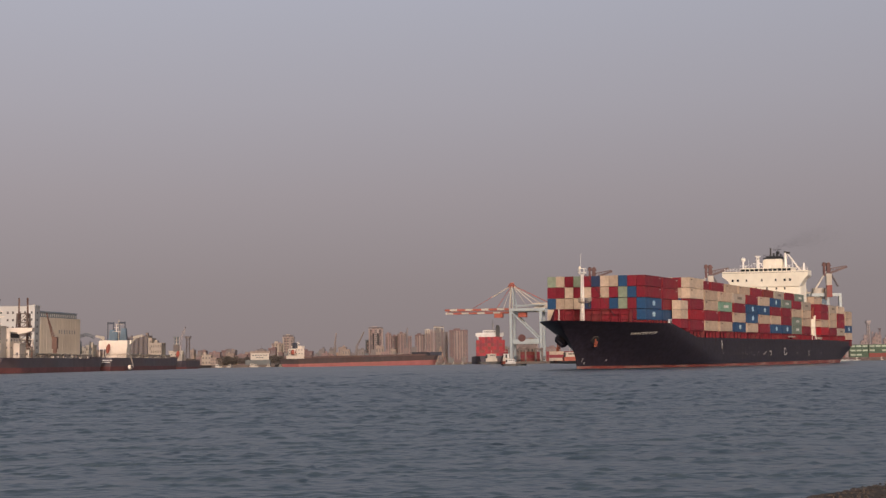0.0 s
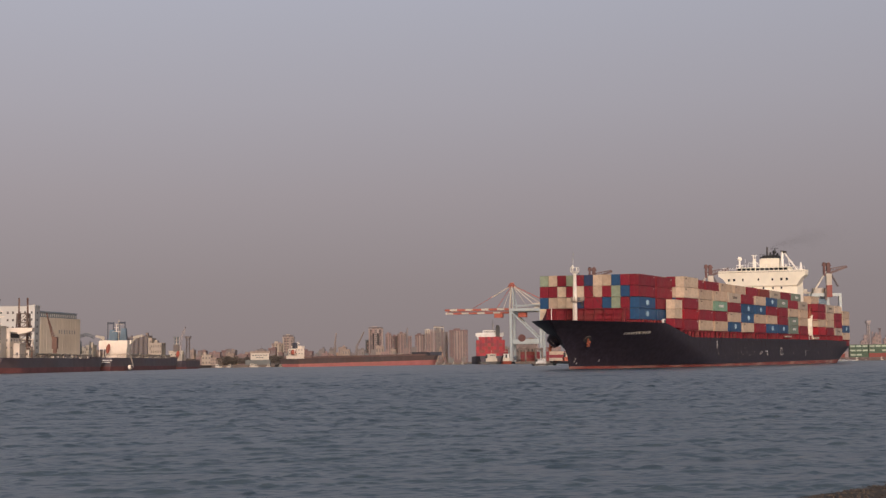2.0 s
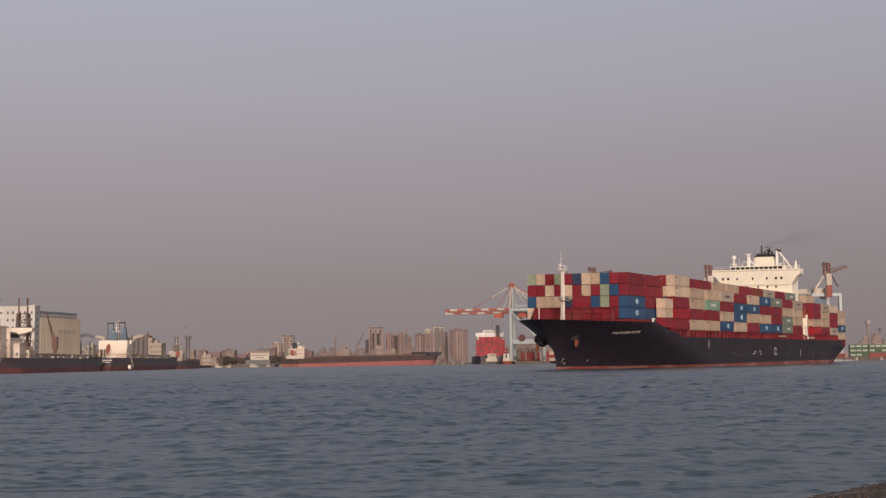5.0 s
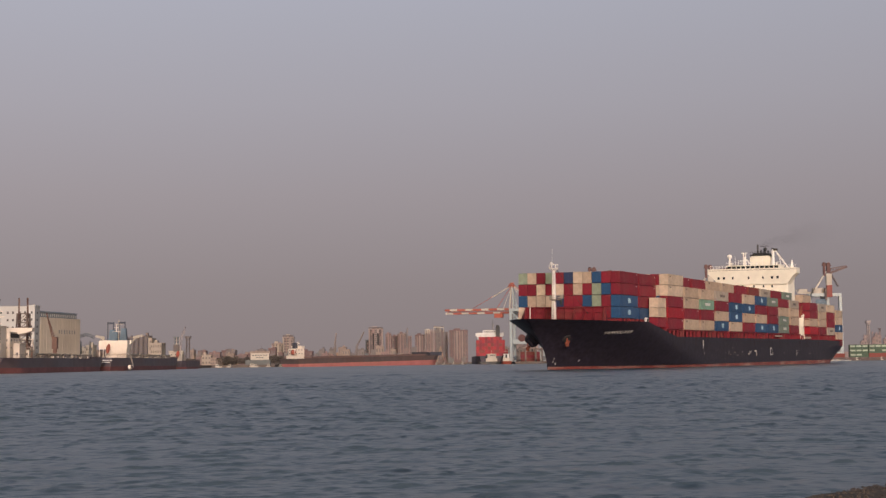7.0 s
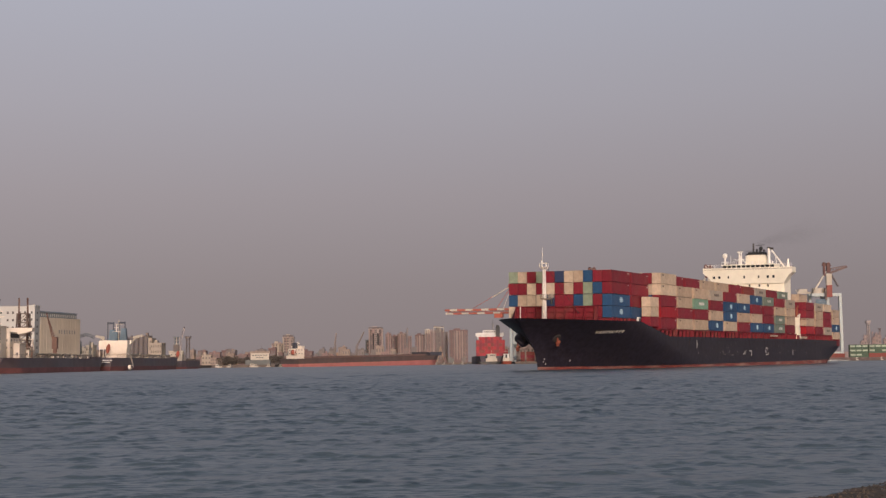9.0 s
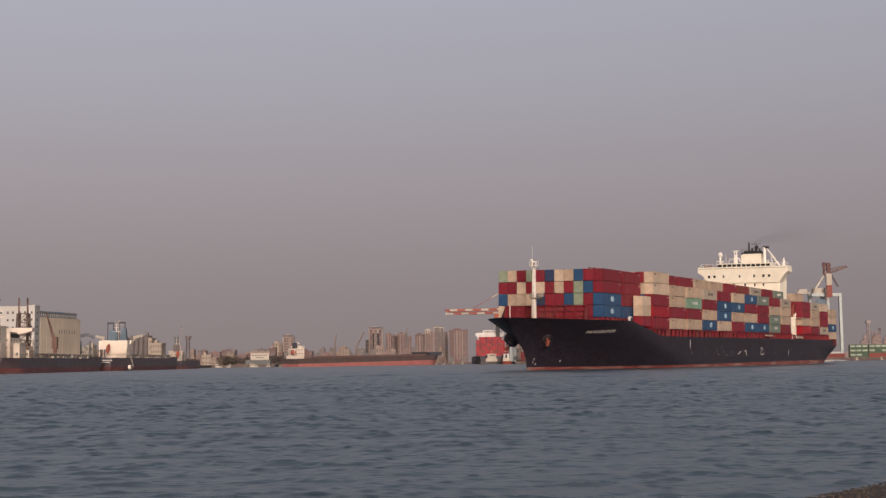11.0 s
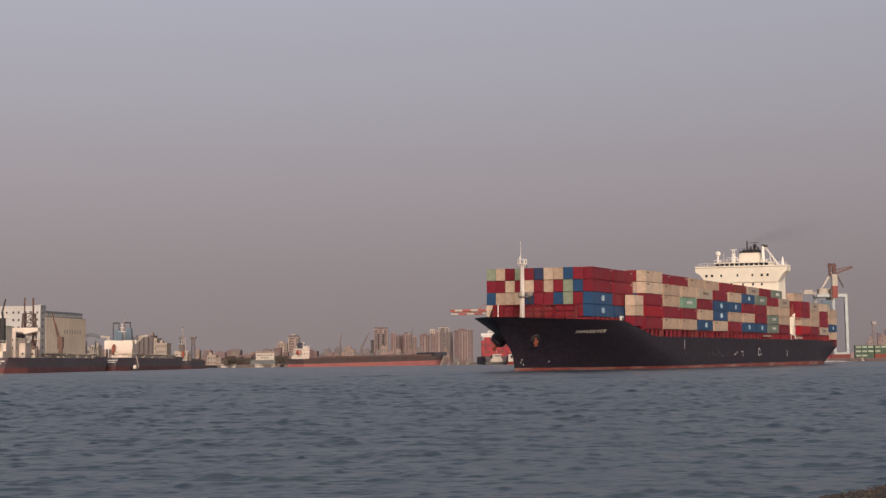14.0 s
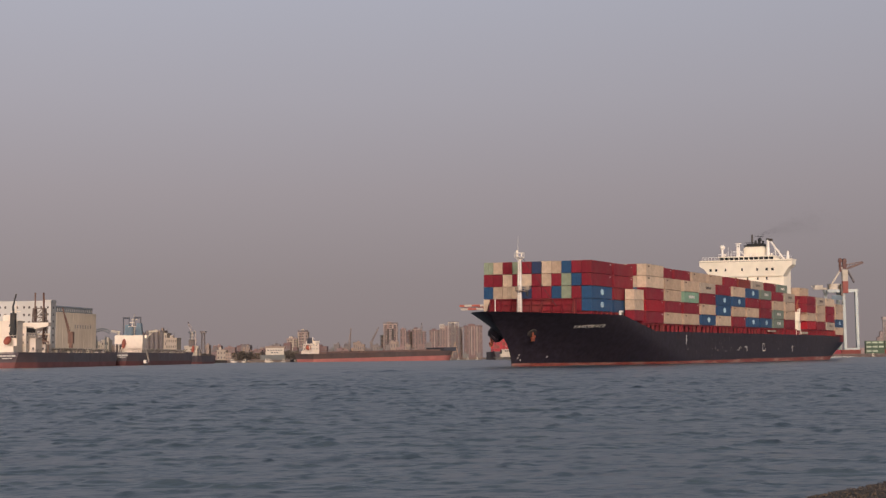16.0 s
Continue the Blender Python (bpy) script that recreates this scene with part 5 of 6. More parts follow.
second_bulker = bulk_carrier(pose(-156.6, 597, 0, 0, 0, 90), 156, 17, 6.0, 2.0, "black bulk carrier with white house and blue funnel at the quay", HULLGREY, HULLRED,
             (27.5, 36, 6.7, 14.2, 14.4, 7.4), lifeboat=(0.27, 4.3), fore=0.8, funnel=CRANEBLUE, hatches=5, white=NEARWHITE, low_house=(-6.4, 3.1, 10.2), coaming=1.5, hatch_mat=FARWHITE)
bulk_carrier(pose(-156.5, 764, 0, 0, 0, 90), 57, 13, 4.8, 1.2, "small dark coaster with a cream house moored at the quay", HULLGREY, HULLRED,
             (6, 10.5, 3.6, 10.0, 10.6, 4.2), funnel=HAZEGREY, hatches=2, name_bars=False, fore=0.6)
far_ship = bulk_carrier(pose(-113.2, 962, -1.65, 0, 0, 51.5) @ pose(0, 0, 0, 0, -0.76, 0), 173, 26, 7.6, 3.8, "long empty bulk carrier showing a band of faded red bottom paint", HULLFADEDTOP, HULLFADED,
             (4.5, 11.5, 4.6, 15.0, 17.0, 5.4), lifeboat=None, funnel=HULLNAVY, hatches=7, name_bars=False, fore=2.6, hatch_mat=BROWNWALL, white=NEARWHITE, fore_mat=HULLNAVY, mast=3.0)
bm = bmesh.new()
ball(bm, (0, 0, 0), 1.0, 12)
for v in bm.verts:
    v.co = Vector((v.co.x * 1.9 + 2.7, v.co.y * 2.1 - 2.2, v.co.z * 1.9 + 12.2))
part("lifeboat", bm, ORANGE, far_ship, "orange enclosed lifeboat", smooth=True)
bm = bmesh.new()
for y in (-4.2, -0.2):
    bar(bm, (4.6, y, 14.2), (1.6, y, 14.4), 0.35)
    bar(bm, (1.6, y, 14.4), (2.4, y, 9.6), 0.3)
part("davit", bm, NEARWHITE, far_ship)
bm = bmesh.new()
bx(bm, 2.2, 4.5, -4.6, 4.6, 7.2, 9.8)
part("deckhouse_tier", bm, NEARWHITE, far_ship)

bm = bmesh.new()
bar(bm, (26.5, -8.75, 6.2), (31.0, -8.9, 1.4), 0.3, 0.22)
for k in range(5):
    bar(bm, (26.5 + 1.1 * k, -8.95, 6.3 - 1.17 * k), (26.5 + 1.1 * k, -8.95, 7.1 - 1.17 * k), 0.07)
bar(bm, (26.5, -8.95, 7.1), (31.0, -9.1, 2.3), 0.08)
part("accommodation_ladder", bm, NEARWHITE, second_bulker, "white accommodation ladder let down the side")


def build_silo():
    ob = thing("grain_silo", pose(-217.0, 700, 2.0), "tall pale grain silo with cream bins and a grey conveyor gallery", "silo")
    bm = bmesh.new()
    bx(bm, -30.0, -3.3, 0, 15, 0, 31.6)
    bx(bm, -30.3, -3.0, -0.4, 15.3, 31.6, 32.5)
    hh = part("head_house", bm, PALEWALL, ob, "pale grey head house")
    bm = bmesh.new()
    bx(bm, -3.3, 0.0, -0.8, 8, 0, 32.2)
    bx(bm, -3.5, 0.25, -1.0, 8.2, 32.2, 33.0)
    part("stair_tower", bm, PALEWALL, ob)
    for z in (8.5, 12.5, 16.5, 20.5, 24.5, 28.5):
        for x in (-27.5, -24.6, -21.0, -18.2, -14.6, -11.8, -8.2, -5.4):
            if (int(z) * 3 + int(-x * 2)) % 9 == 0:
                continue
            bm = bmesh.new()
            bx(bm, x - 0.5, x + 0.5, -0.12, 0.1, z, z + 1.25)
            part("window", bm, DIMGLASS, hh)
    for k in range(8):
        bm = bmesh.new()
        bx(bm, -2.1, -1.2, -0.92, -0.7, 2.5 + 3.7 * k, 3.7 + 3.7 * k)
        part("window", bm, DIMGLASS, hh)
        bm = bmesh.new()
        bx(bm, -0.1, 0.06, 2.5, 4.6, 2.5 + 3.7 * k, 3.7 + 3.7 * k)
        part("window", bm, DIMGLASS, hh)
    bins = []
    bm = bmesh.new()
    bx(bm, -16, 0, 0, 45.0, 0, 26.4)
    bx(bm, -16.2, 0.15, 0, 45.2, 26.4, 26.9)
    bins.append(part("bin_wall", bm, SILOYELLOW, ob, "cream rendered wall of the bins"))
    for k in range(15):
        bm = bmesh.new()
        bx(bm, -0.1, 0.06, 1.0 + 2.95 * k, 1.5 + 2.95 * k, 0, 26.3)
        bins.append(part("pilaster", bm, SILOYELLOW, ob))
    bm = bmesh.new()
    bx(bm, -14, -0.5, 0, 41.5, 26.9, 29.6)
    prism(bm, [(-14.4, 29.6), (-0.1, 29.6), (-0.3, 30.1), (-7, 30.9), (-14.2, 30.1)], 0, 41.8)
    g = part("gallery", bm, GALLERY, ob, "grey sheet-metal conveyor gallery")
    bins.append(g)
    for k in range(17):
        bm = bmesh.new()
        bx(bm, -0.55, -0.42, 1.0 + 2.4 * k, 2.3 + 2.4 * k, 27.5, 28.9)
        part("window", bm, PALEWALL, g)
        bm = bmesh.new()
        bar(bm, (-0.3, 0.5 + 2.4 * k, 26.9), (-0.3, 0.5 + 2.4 * k, 29.7), 0.22)
        part("frame_post", bm, HAZEBLUE, g)
    for k in range(7):
        bm = bmesh.new()
        bx(bm, -0.05, 0.1, 20.3 + 2.95 * k, 21.1 + 2.95 * k, 18.4, 20.4)
        bins.append(part("window", bm, GALLERY, ob))
    for o in bins:
        o.matrix_basis = pose(0.2, 8.3, 0, 0, 0, -12)


def unloader(x, y, turn):
    ob = thing("grain_unloader", pose(x, y, 2.0, 0, 0, turn), "dark lattice grain unloader with raised twin booms on the quay", "crane")
    bm = bmesh.new()
    for sx in (-3, 3):
        for sy in (-3, 3):
            bar(bm, (sx, sy, 0), (sx * 0.7, sy * 0.7, 24), 0.6)
    for k in range(6):
        z0, z1 = 4 * k, 4 * k + 4
        for s in (-1, 1):
            w0, w1 = 3 - 0.15 * k, 2.85 - 0.15 * k
            bar(bm, (-w0, s * w0, z0), (w1, s * w1, z1), 0.3)
            bar(bm, (s * w0, -w0, z0), (s * w1, w1, z1), 0.3)
            bar(bm, (-w1, s * w1, z1), (w1, s * w1, z1), 0.35)
    part("tower", bm, CRANEGREY, ob)
    for sx in (-2.2, 2.2):
        bm = bmesh.new()
        bar(bm, (sx, 0, 10), (sx * 0.85, -0.5, 31.0), 0.5, 0.6)
        part("boom", bm, CRANEBROWN, ob)
    bm = bmesh.new()
    bx(bm, -2.5, 2.5, -2.5, 2.5, 14, 18)
    part("cabin", bm, CRANEGREY, ob)


build_silo()
unloader(-187.5, 588, 0)

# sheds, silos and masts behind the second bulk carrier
low_building(-250, 900, 13, 40, 8.5, HAZEBLUE, "hazy blue-grey gabled warehouse behind the quay", 1, 3, False)
low_building(-222, 840, 7, 20, 9.5, SANDWALL, "low cream gabled shed beside the warehouse", 1, 3, False)
for k in range(4):
    bm = bmesh.new()
    tube(bm, (0, 0, 0), (0, 0, 18.2), 1.45, 1.45, 14)
    tube(bm, (0, 0, 18.2), (0, 0, 19.4), 1.45, 0.3, 14)
    lone("storage_bin", bm, GREYWALL, pose(-196.8 + 2.95 * k, 832, 2.0), "grey-brown cylindrical storage bin with a conical top", "silo", "bins behind the quay", smooth=False)
low_building(-203.2, 905, 5.4, 14, 18.5, CREAMWALL, "cream stepped building with dark windows", 4, 3)
low_building(-207.5, 915, 4.0, 14, 20.5, SANDWALL, "narrow sand-coloured block with dark windows", 4, 2)
low_building(-196.4, 900, 7.4, 14, 15.0, CREAMWALL, "cream building with rows of dark windows", 4, 5)


def conveyor_arch(x, y):
    """A slender arched conveyor bridge of two chords and lacing on two trestles."""
    ob = thing("conveyor_bridge", pose(x, y, 2.0), "slender blue-grey arched conveyor bridge behind the quay", "conveyor")
    bm = bmesh.new()
    prev = None
    for k in range(13):
        u = k / 12
        low = Vector((-6 + 13 * u, 0, 11.5 + 7.0 * math.sin(math.pi * (0.12 + 0.62 * u))))
        high = low + Vector((0, 0, 1.6))
        if prev:
            bar(bm, prev[0], low, 0.35)
            bar(bm, prev[1], high, 0.35)
            bar(bm, prev[0], high, 0.2)
        bar(bm, low, high, 0.2)
        prev = (low, high)
    part("truss", bm, HAZEBLUE, ob)
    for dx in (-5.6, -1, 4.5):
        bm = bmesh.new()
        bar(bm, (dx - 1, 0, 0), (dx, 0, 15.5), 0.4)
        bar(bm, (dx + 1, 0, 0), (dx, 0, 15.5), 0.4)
        part("trestle", bm, HAZEBLUE, ob)


conveyor_arch(-219.0, 800)
low_building(-229, 838, 5.0, 9, 11.0, FARWHITE, "small whitewashed building on the quay", 3, 3)
low_building(-223.5, 832, 4.6, 9, 13.0, FARWHITE, "small whitewashed building with a stepped roof on the quay", 3, 3)
low_building(-214.5, 850, 6, 10, 15.5, CREAMWALL, "small cream building behind the silo", 4, 3)
low_building(-208.5, 860, 5, 10, 17.5, PINKWALL, "small reddish-roofed building behind the silo", 4, 3)


def lattice_mast(x, y, h, w, material, label, top=0.0):
    ob = thing("lattice_tower", pose(x, y, 2.0), label, "tower", "")
    bm = bmesh.new()
    n = max(4, int(h / 3))
    for sx in (-1, 1):
        for sy in (-1, 1):
            bar(bm, (sx * w, sy * w, 0), (sx * w * 0.7, sy * w * 0.7, h), w * 0.3)
    for k in range(n):
        a, b = h * k / n, h * (k + 1) / n
        wa, wb = w * (1 - 0.3 * k / n), w * (1 - 0.3 * (k + 1) / n)
        for s in (-1, 1):
            bar(bm, (-wa, s * wa, a), (wb, s * wb, b), w * 0.14)
            bar(bm, (s * wa, wa, a), (s * wb, -wb, b), w * 0.14)
            bar(bm, (-wb, s * wb, b), (wb, s * wb, b), w * 0.14)
    part("frame", bm, material, ob)
    if top:
        bm = bmesh.new()
        bx(bm, -w * 1.5, w * 1.5, -w * 1.5, w * 1.5, h - 0.3, h + top)
        part("platform", bm, material, ob)
    return ob


lattice_mast(-177.5, 915, 19.0, 1.3, HAZEGREY, "grey lattice tower on the quay", 1.2)
lattice_mast(-192.5, 950, 20, 1.4, HAZEBLUE, "hazy blue lattice tower behind the quay", 0.8)


def slewing_crane(x, y):
    """A pedestal crane whose slim jib swings round as it works; gives back the jib."""
    ob = thing("slewing_crane", pose(x, y, 2.0), "slim pale slewing crane with a raised jib on the quay", "crane")
    bm = bmesh.new()
    tube(bm, (0, 0, 0), (0, 0, 11.0), 1.0, 0.8, 10)
    part("pedestal", bm, PALEMAST, ob)
    bm = bmesh.new()
    bx(bm, -1.2, 1.2, -1.2, 1.2, 11.0, 13.4)
    part("machine_house", bm, PALEMAST, ob)
    bm = bmesh.new()
    tip = Vector((10, 0, 12.6))
    for s in (-0.7, 0.7):
        bar(bm, (0.4, s, 0.2), tip + Vector((0, s * 0.35, 0)), 0.32)
    for k in range(1, 9):
        q = Vector((0.4, 0, 0.2)).lerp(tip, k / 9)
        w = 0.7 - 0.05 * k
        bar(bm, q + Vector((0, -w, 0)), q + Vector((0.9, w, 1.1)), 0.14)
    bar(bm, (-1.2, 0, 0), (-0.6, 0, 6.4), 0.4)
    bar(bm, (-0.6, 0, 6.4), tip, 0.14)
    jib = part("jib", bm, PALEMAST, ob, "slim pale lattice jib")
    bm = bmesh.new()
    bar(bm, tip, tip + Vector((0.8, 0, 1.0)), 0.5)
    part("jib_head", bm, WALLGREY, jib, "dull red jib head")
    jib.matrix_basis = pose(0, 0, 13.0, 0, 0, 81)
    return jib


swinging_jib = slewing_crane(-180.2, 900)


def cargo_gear(x, y, z):
    """Blue twin-post cargo gear standing on the ship's deck ahead of its house."""
    ob = thing("cargo_gear", pose(x, y, z), "blue twin-post cargo gear with white slanted arms", "crane")
    for sx, w, top in ((-2.9, 2.9, 14.2), (2.8, 3.1, 14.8)):
        bm = bmesh.new()
        bx(bm, sx - w / 2, sx + w / 2, -1.6, 1.6, 0, top - 5)
        prism(bm, [(sx - w / 2, top - 5), (sx + w / 2, top - 5), (sx + w / 2 - 0.4, top), (sx - w / 2 + 0.7, top)], -1.5, 1.5)
        part("post", bm, CRANEBLUE, ob)
    for sx, top in ((-5.0, 17.4), (0.6, 17.6)):
        bm = bmesh.new()
        for dx in (0, 2.8):
            bar(bm, (sx + dx, 0, 9), (sx + dx, 0, top), 0.45)
        bar(bm, (sx - 0.2, 0, top), (sx + 3.0, 0, top), 0.9)
        part("derrick", bm, HULLNAVY, ob)
    for s in (-1, 1):
        bm = bmesh.new()
        bar(bm, (s * 5.0, 2, 6.6), (s * 8.6, 2, 10.4), 0.8)
        bar(bm, (s * 7.0, 2, 10.4), (s * 11.5, 2, 11.2), 0.8, 1.1)
        part("arm", bm, FARWHITE, ob)
    bm = bmesh.new()
    tube(bm, (0.4, 0, 0), (0.4, 0, 19.4), 0.45, 0.2, 8)
    bx(bm, -1.2, 2.0, -0.2, 0.2, 16.6, 16.9)
    part("mast", bm, FARWHITE, ob)
    return ob


cargo_gear(-159.6, 646, 5.7)

# middle shore: sand-coloured houses, the sign board, trees and boats
for x, y, w, h, wall in ((-181, 1005, 7, 7.0, CREAMWALL), (-175.5, 1004, 4.5, 5.0, SANDWALL), (-171.5, 1006, 4.5, 3.6, SANDWALL), (-187.5, 1012, 5, 5.5, PINKWALL), (-167, 1015, 7, 5.2, GREYWALL), (-179, 1030, 8, 9.5, PINKWALL), (-160, 1040, 9, 7.0, PINKWALL), (-170, 1050, 6, 8.5, SANDWALL), (-192, 1040, 7, 8, GREYWALL)):
    low_building(x, y, w, 8, h, wall, "low sand-coloured harbour building by the water", 2, 3)
for i, (x, h) in enumerate(((-170, 7), (-166, 8.5), (-162, 7.5), (-158, 8), (-154.5, 6.5), (-151, 7.5), (-133, 8), (-130, 9), (-127, 7), (-124, 8), (-146, 7))):
    tree(x, 1006 + 4 * (i % 3), h * 0.78, 40 + i)


def sign_board():
    ob = thing("sign_board", pose(-140, 1003, 2.0), "large white harbour sign board over a teal wall", "sign")
    bm = bmesh.new()
    bx(bm, -11, 8, 0, 6, 0, 3.6)
    part("base", bm, TEALWALL, ob)
    bm = bmesh.new()
    bx(bm, -7.0, 7.0, -0.2, 0.6, 3.6, 8.7)
    bd = part("board", bm, FARWHITE, ob)
    bm = bmesh.new()
    bx(bm, -7.6, 7.6, 0.2, 5, 8.7, 10.2)
    part("canopy", bm, SANDWALL, ob)
    for z, n in ((7.1, 6), (5.3, 3)):
        for k in range(n):
            bm = bmesh.new()
            x = (k - (n - 1) / 2) * 2.0
            bx(bm, x - 0.7, x + 0.7, -0.26, -0.2, z - 0.4, z + 0.4)
            part("writing_bar", bm, TEALWALL, bd)


sign_board()
small_boat(-146.2, 612, 6.5, 88, "small workboat lying alongside the black bulk carrier", HULLGREY, NEARWHITE)
for x, y, l, a in ((-172, 985, 7, 10), (-158.5, 990, 6, 160), (-146, 982, 8, 5), (-143, 986, 5, 20), (-133, 988, 4, 0), (-129, 984, 4.5, 170), (-124, 986, 4, 15)):
    small_boat(x, y, l, a, "small white motor boat moored off the shore")
bm = bmesh.new()
tube(bm, (0, 0, 0), (0, 0, 9), 1.0, 0.9, 10)
tube(bm, (0, 0, 9), (0, 0, 13.5), 0.7, 0.05, 10)
lone("minaret", bm, SANDWALL, pose(-176.5, 1100, 2.0), "small pale pointed tower among the trees", "tower")

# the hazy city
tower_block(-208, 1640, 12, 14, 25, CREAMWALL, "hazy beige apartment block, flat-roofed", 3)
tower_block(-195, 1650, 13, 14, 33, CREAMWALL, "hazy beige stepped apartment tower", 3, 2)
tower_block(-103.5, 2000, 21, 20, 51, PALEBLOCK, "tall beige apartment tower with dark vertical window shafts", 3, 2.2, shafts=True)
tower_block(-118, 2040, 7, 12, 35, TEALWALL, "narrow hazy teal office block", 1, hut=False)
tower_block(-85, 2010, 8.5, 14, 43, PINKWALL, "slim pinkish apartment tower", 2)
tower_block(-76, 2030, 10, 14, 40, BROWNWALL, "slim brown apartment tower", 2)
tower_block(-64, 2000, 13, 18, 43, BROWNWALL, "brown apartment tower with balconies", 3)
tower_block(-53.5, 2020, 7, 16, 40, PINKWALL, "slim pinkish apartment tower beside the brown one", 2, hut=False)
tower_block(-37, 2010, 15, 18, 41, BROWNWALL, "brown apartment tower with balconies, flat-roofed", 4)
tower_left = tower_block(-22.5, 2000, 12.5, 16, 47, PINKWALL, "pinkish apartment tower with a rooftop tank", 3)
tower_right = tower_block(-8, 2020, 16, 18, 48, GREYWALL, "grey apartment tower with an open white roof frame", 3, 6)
bm = bmesh.new()
for x in (-6.4, -3.2, 0.0):
    bx(bm, x, x + 0.9, -0.9, -0.3, 43, 50.5)
bx(bm, -6.4, 0.9, -0.95, -0.3, 49.4, 50.6)
bx(bm, -6.4, 0.9, -0.95, -0.3, 45.4, 46.3)
part("roof_screen", bm, FARWHITE, tower_left, "white frame round the top storeys")
bm = bmesh.new()
for x in (-8.2, 1.5, 6.8):
    bx(bm, x, x + 1.0, -0.9, -0.3, 46, 53.6)
bx(bm, -8.2, 8.0, -0.95, -0.3, 52.8, 53.9)
part("roof_screen", bm, FARWHITE, tower_right, "white frame round the top storeys")
tower_block(3.2, 2030, 5.5, 14, 46, GREYWALL, "narrow grey apartment tower", 1, hut=False)
tower_block(21.5, 1985, 28, 18, 47, BROWNWALL, "broad brown apartment slab with many balconies", 7)
bm = bmesh.new()
bar(bm, (0, 0, 0), (0, 0, 53), 1.4)
bar(bm, (-2, 0, 46), (2, 0, 46), 0.6)
lone("radio_mast", bm, GREYWALL, pose(-55.5, 1990, 2.0), "slim hazy radio mast among the towers", "mast")
rng = random.Random(8)
walls = (SANDWALL, PINKWALL, GREYWALL, BROWNWALL, ORANGEWALL, TEALWALL)
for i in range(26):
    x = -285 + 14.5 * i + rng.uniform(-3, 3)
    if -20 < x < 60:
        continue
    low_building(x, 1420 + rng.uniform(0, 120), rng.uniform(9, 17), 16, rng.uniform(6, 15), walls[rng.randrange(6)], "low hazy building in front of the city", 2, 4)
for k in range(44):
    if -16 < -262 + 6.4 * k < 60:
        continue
    low_building(-262 + 6.4 * k + rng.uniform(-2, 2), 1255 + rng.uniform(0, 110), rng.uniform(4, 9), 10, rng.uniform(7, 16), (SANDWALL, PINKWALL, GREYWALL, BROWNWALL, GREYWALL, GREYWALL, BROWNWALL)[rng.randrange(7)], "small hazy building crowded behind the docks", 2, 3)
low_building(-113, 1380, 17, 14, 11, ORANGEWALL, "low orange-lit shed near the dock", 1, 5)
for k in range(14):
    low_building(-330 + 17 * k + rng.uniform(-4, 4), 1180 + rng.uniform(0, 90), rng.uniform(8, 15), 14, rng.uniform(4, 9), walls[rng.randrange(5)], "low hazy building behind the shore", 1, 4)


def jib_crane(x, y, h, lean, label):
    ob = thing("dock_crane", pose(x, y, 2.0), label, "crane", "thin dock cranes")
    bm = bmesh.new()
    tube(bm, (0, 0, 0), (0, 0, h * 0.42), 0.9, 0.8, 8)
    bx(bm, -1.1, 1.1, -1.1, 1.1, h * 0.42, h * 0.55)
    part("pedestal", bm, HAZEGREY, ob)
    bm = bmesh.new()
    bar(bm, (0, 0, h * 0.5), (lean, 0, h), 0.8)
    bar(bm, (-1.4, 0, h * 0.5), (lean, 0, h), 0.35)
    part("jib", bm, CRANEGREY, ob)


jib_crane(-97, 1130 + 45, 27, 1.0, "thin grey dock crane with a raised jib")
jib_crane(-78, 1130 + 50, 28, 6.5, "thin grey dock crane with a slanting jib")


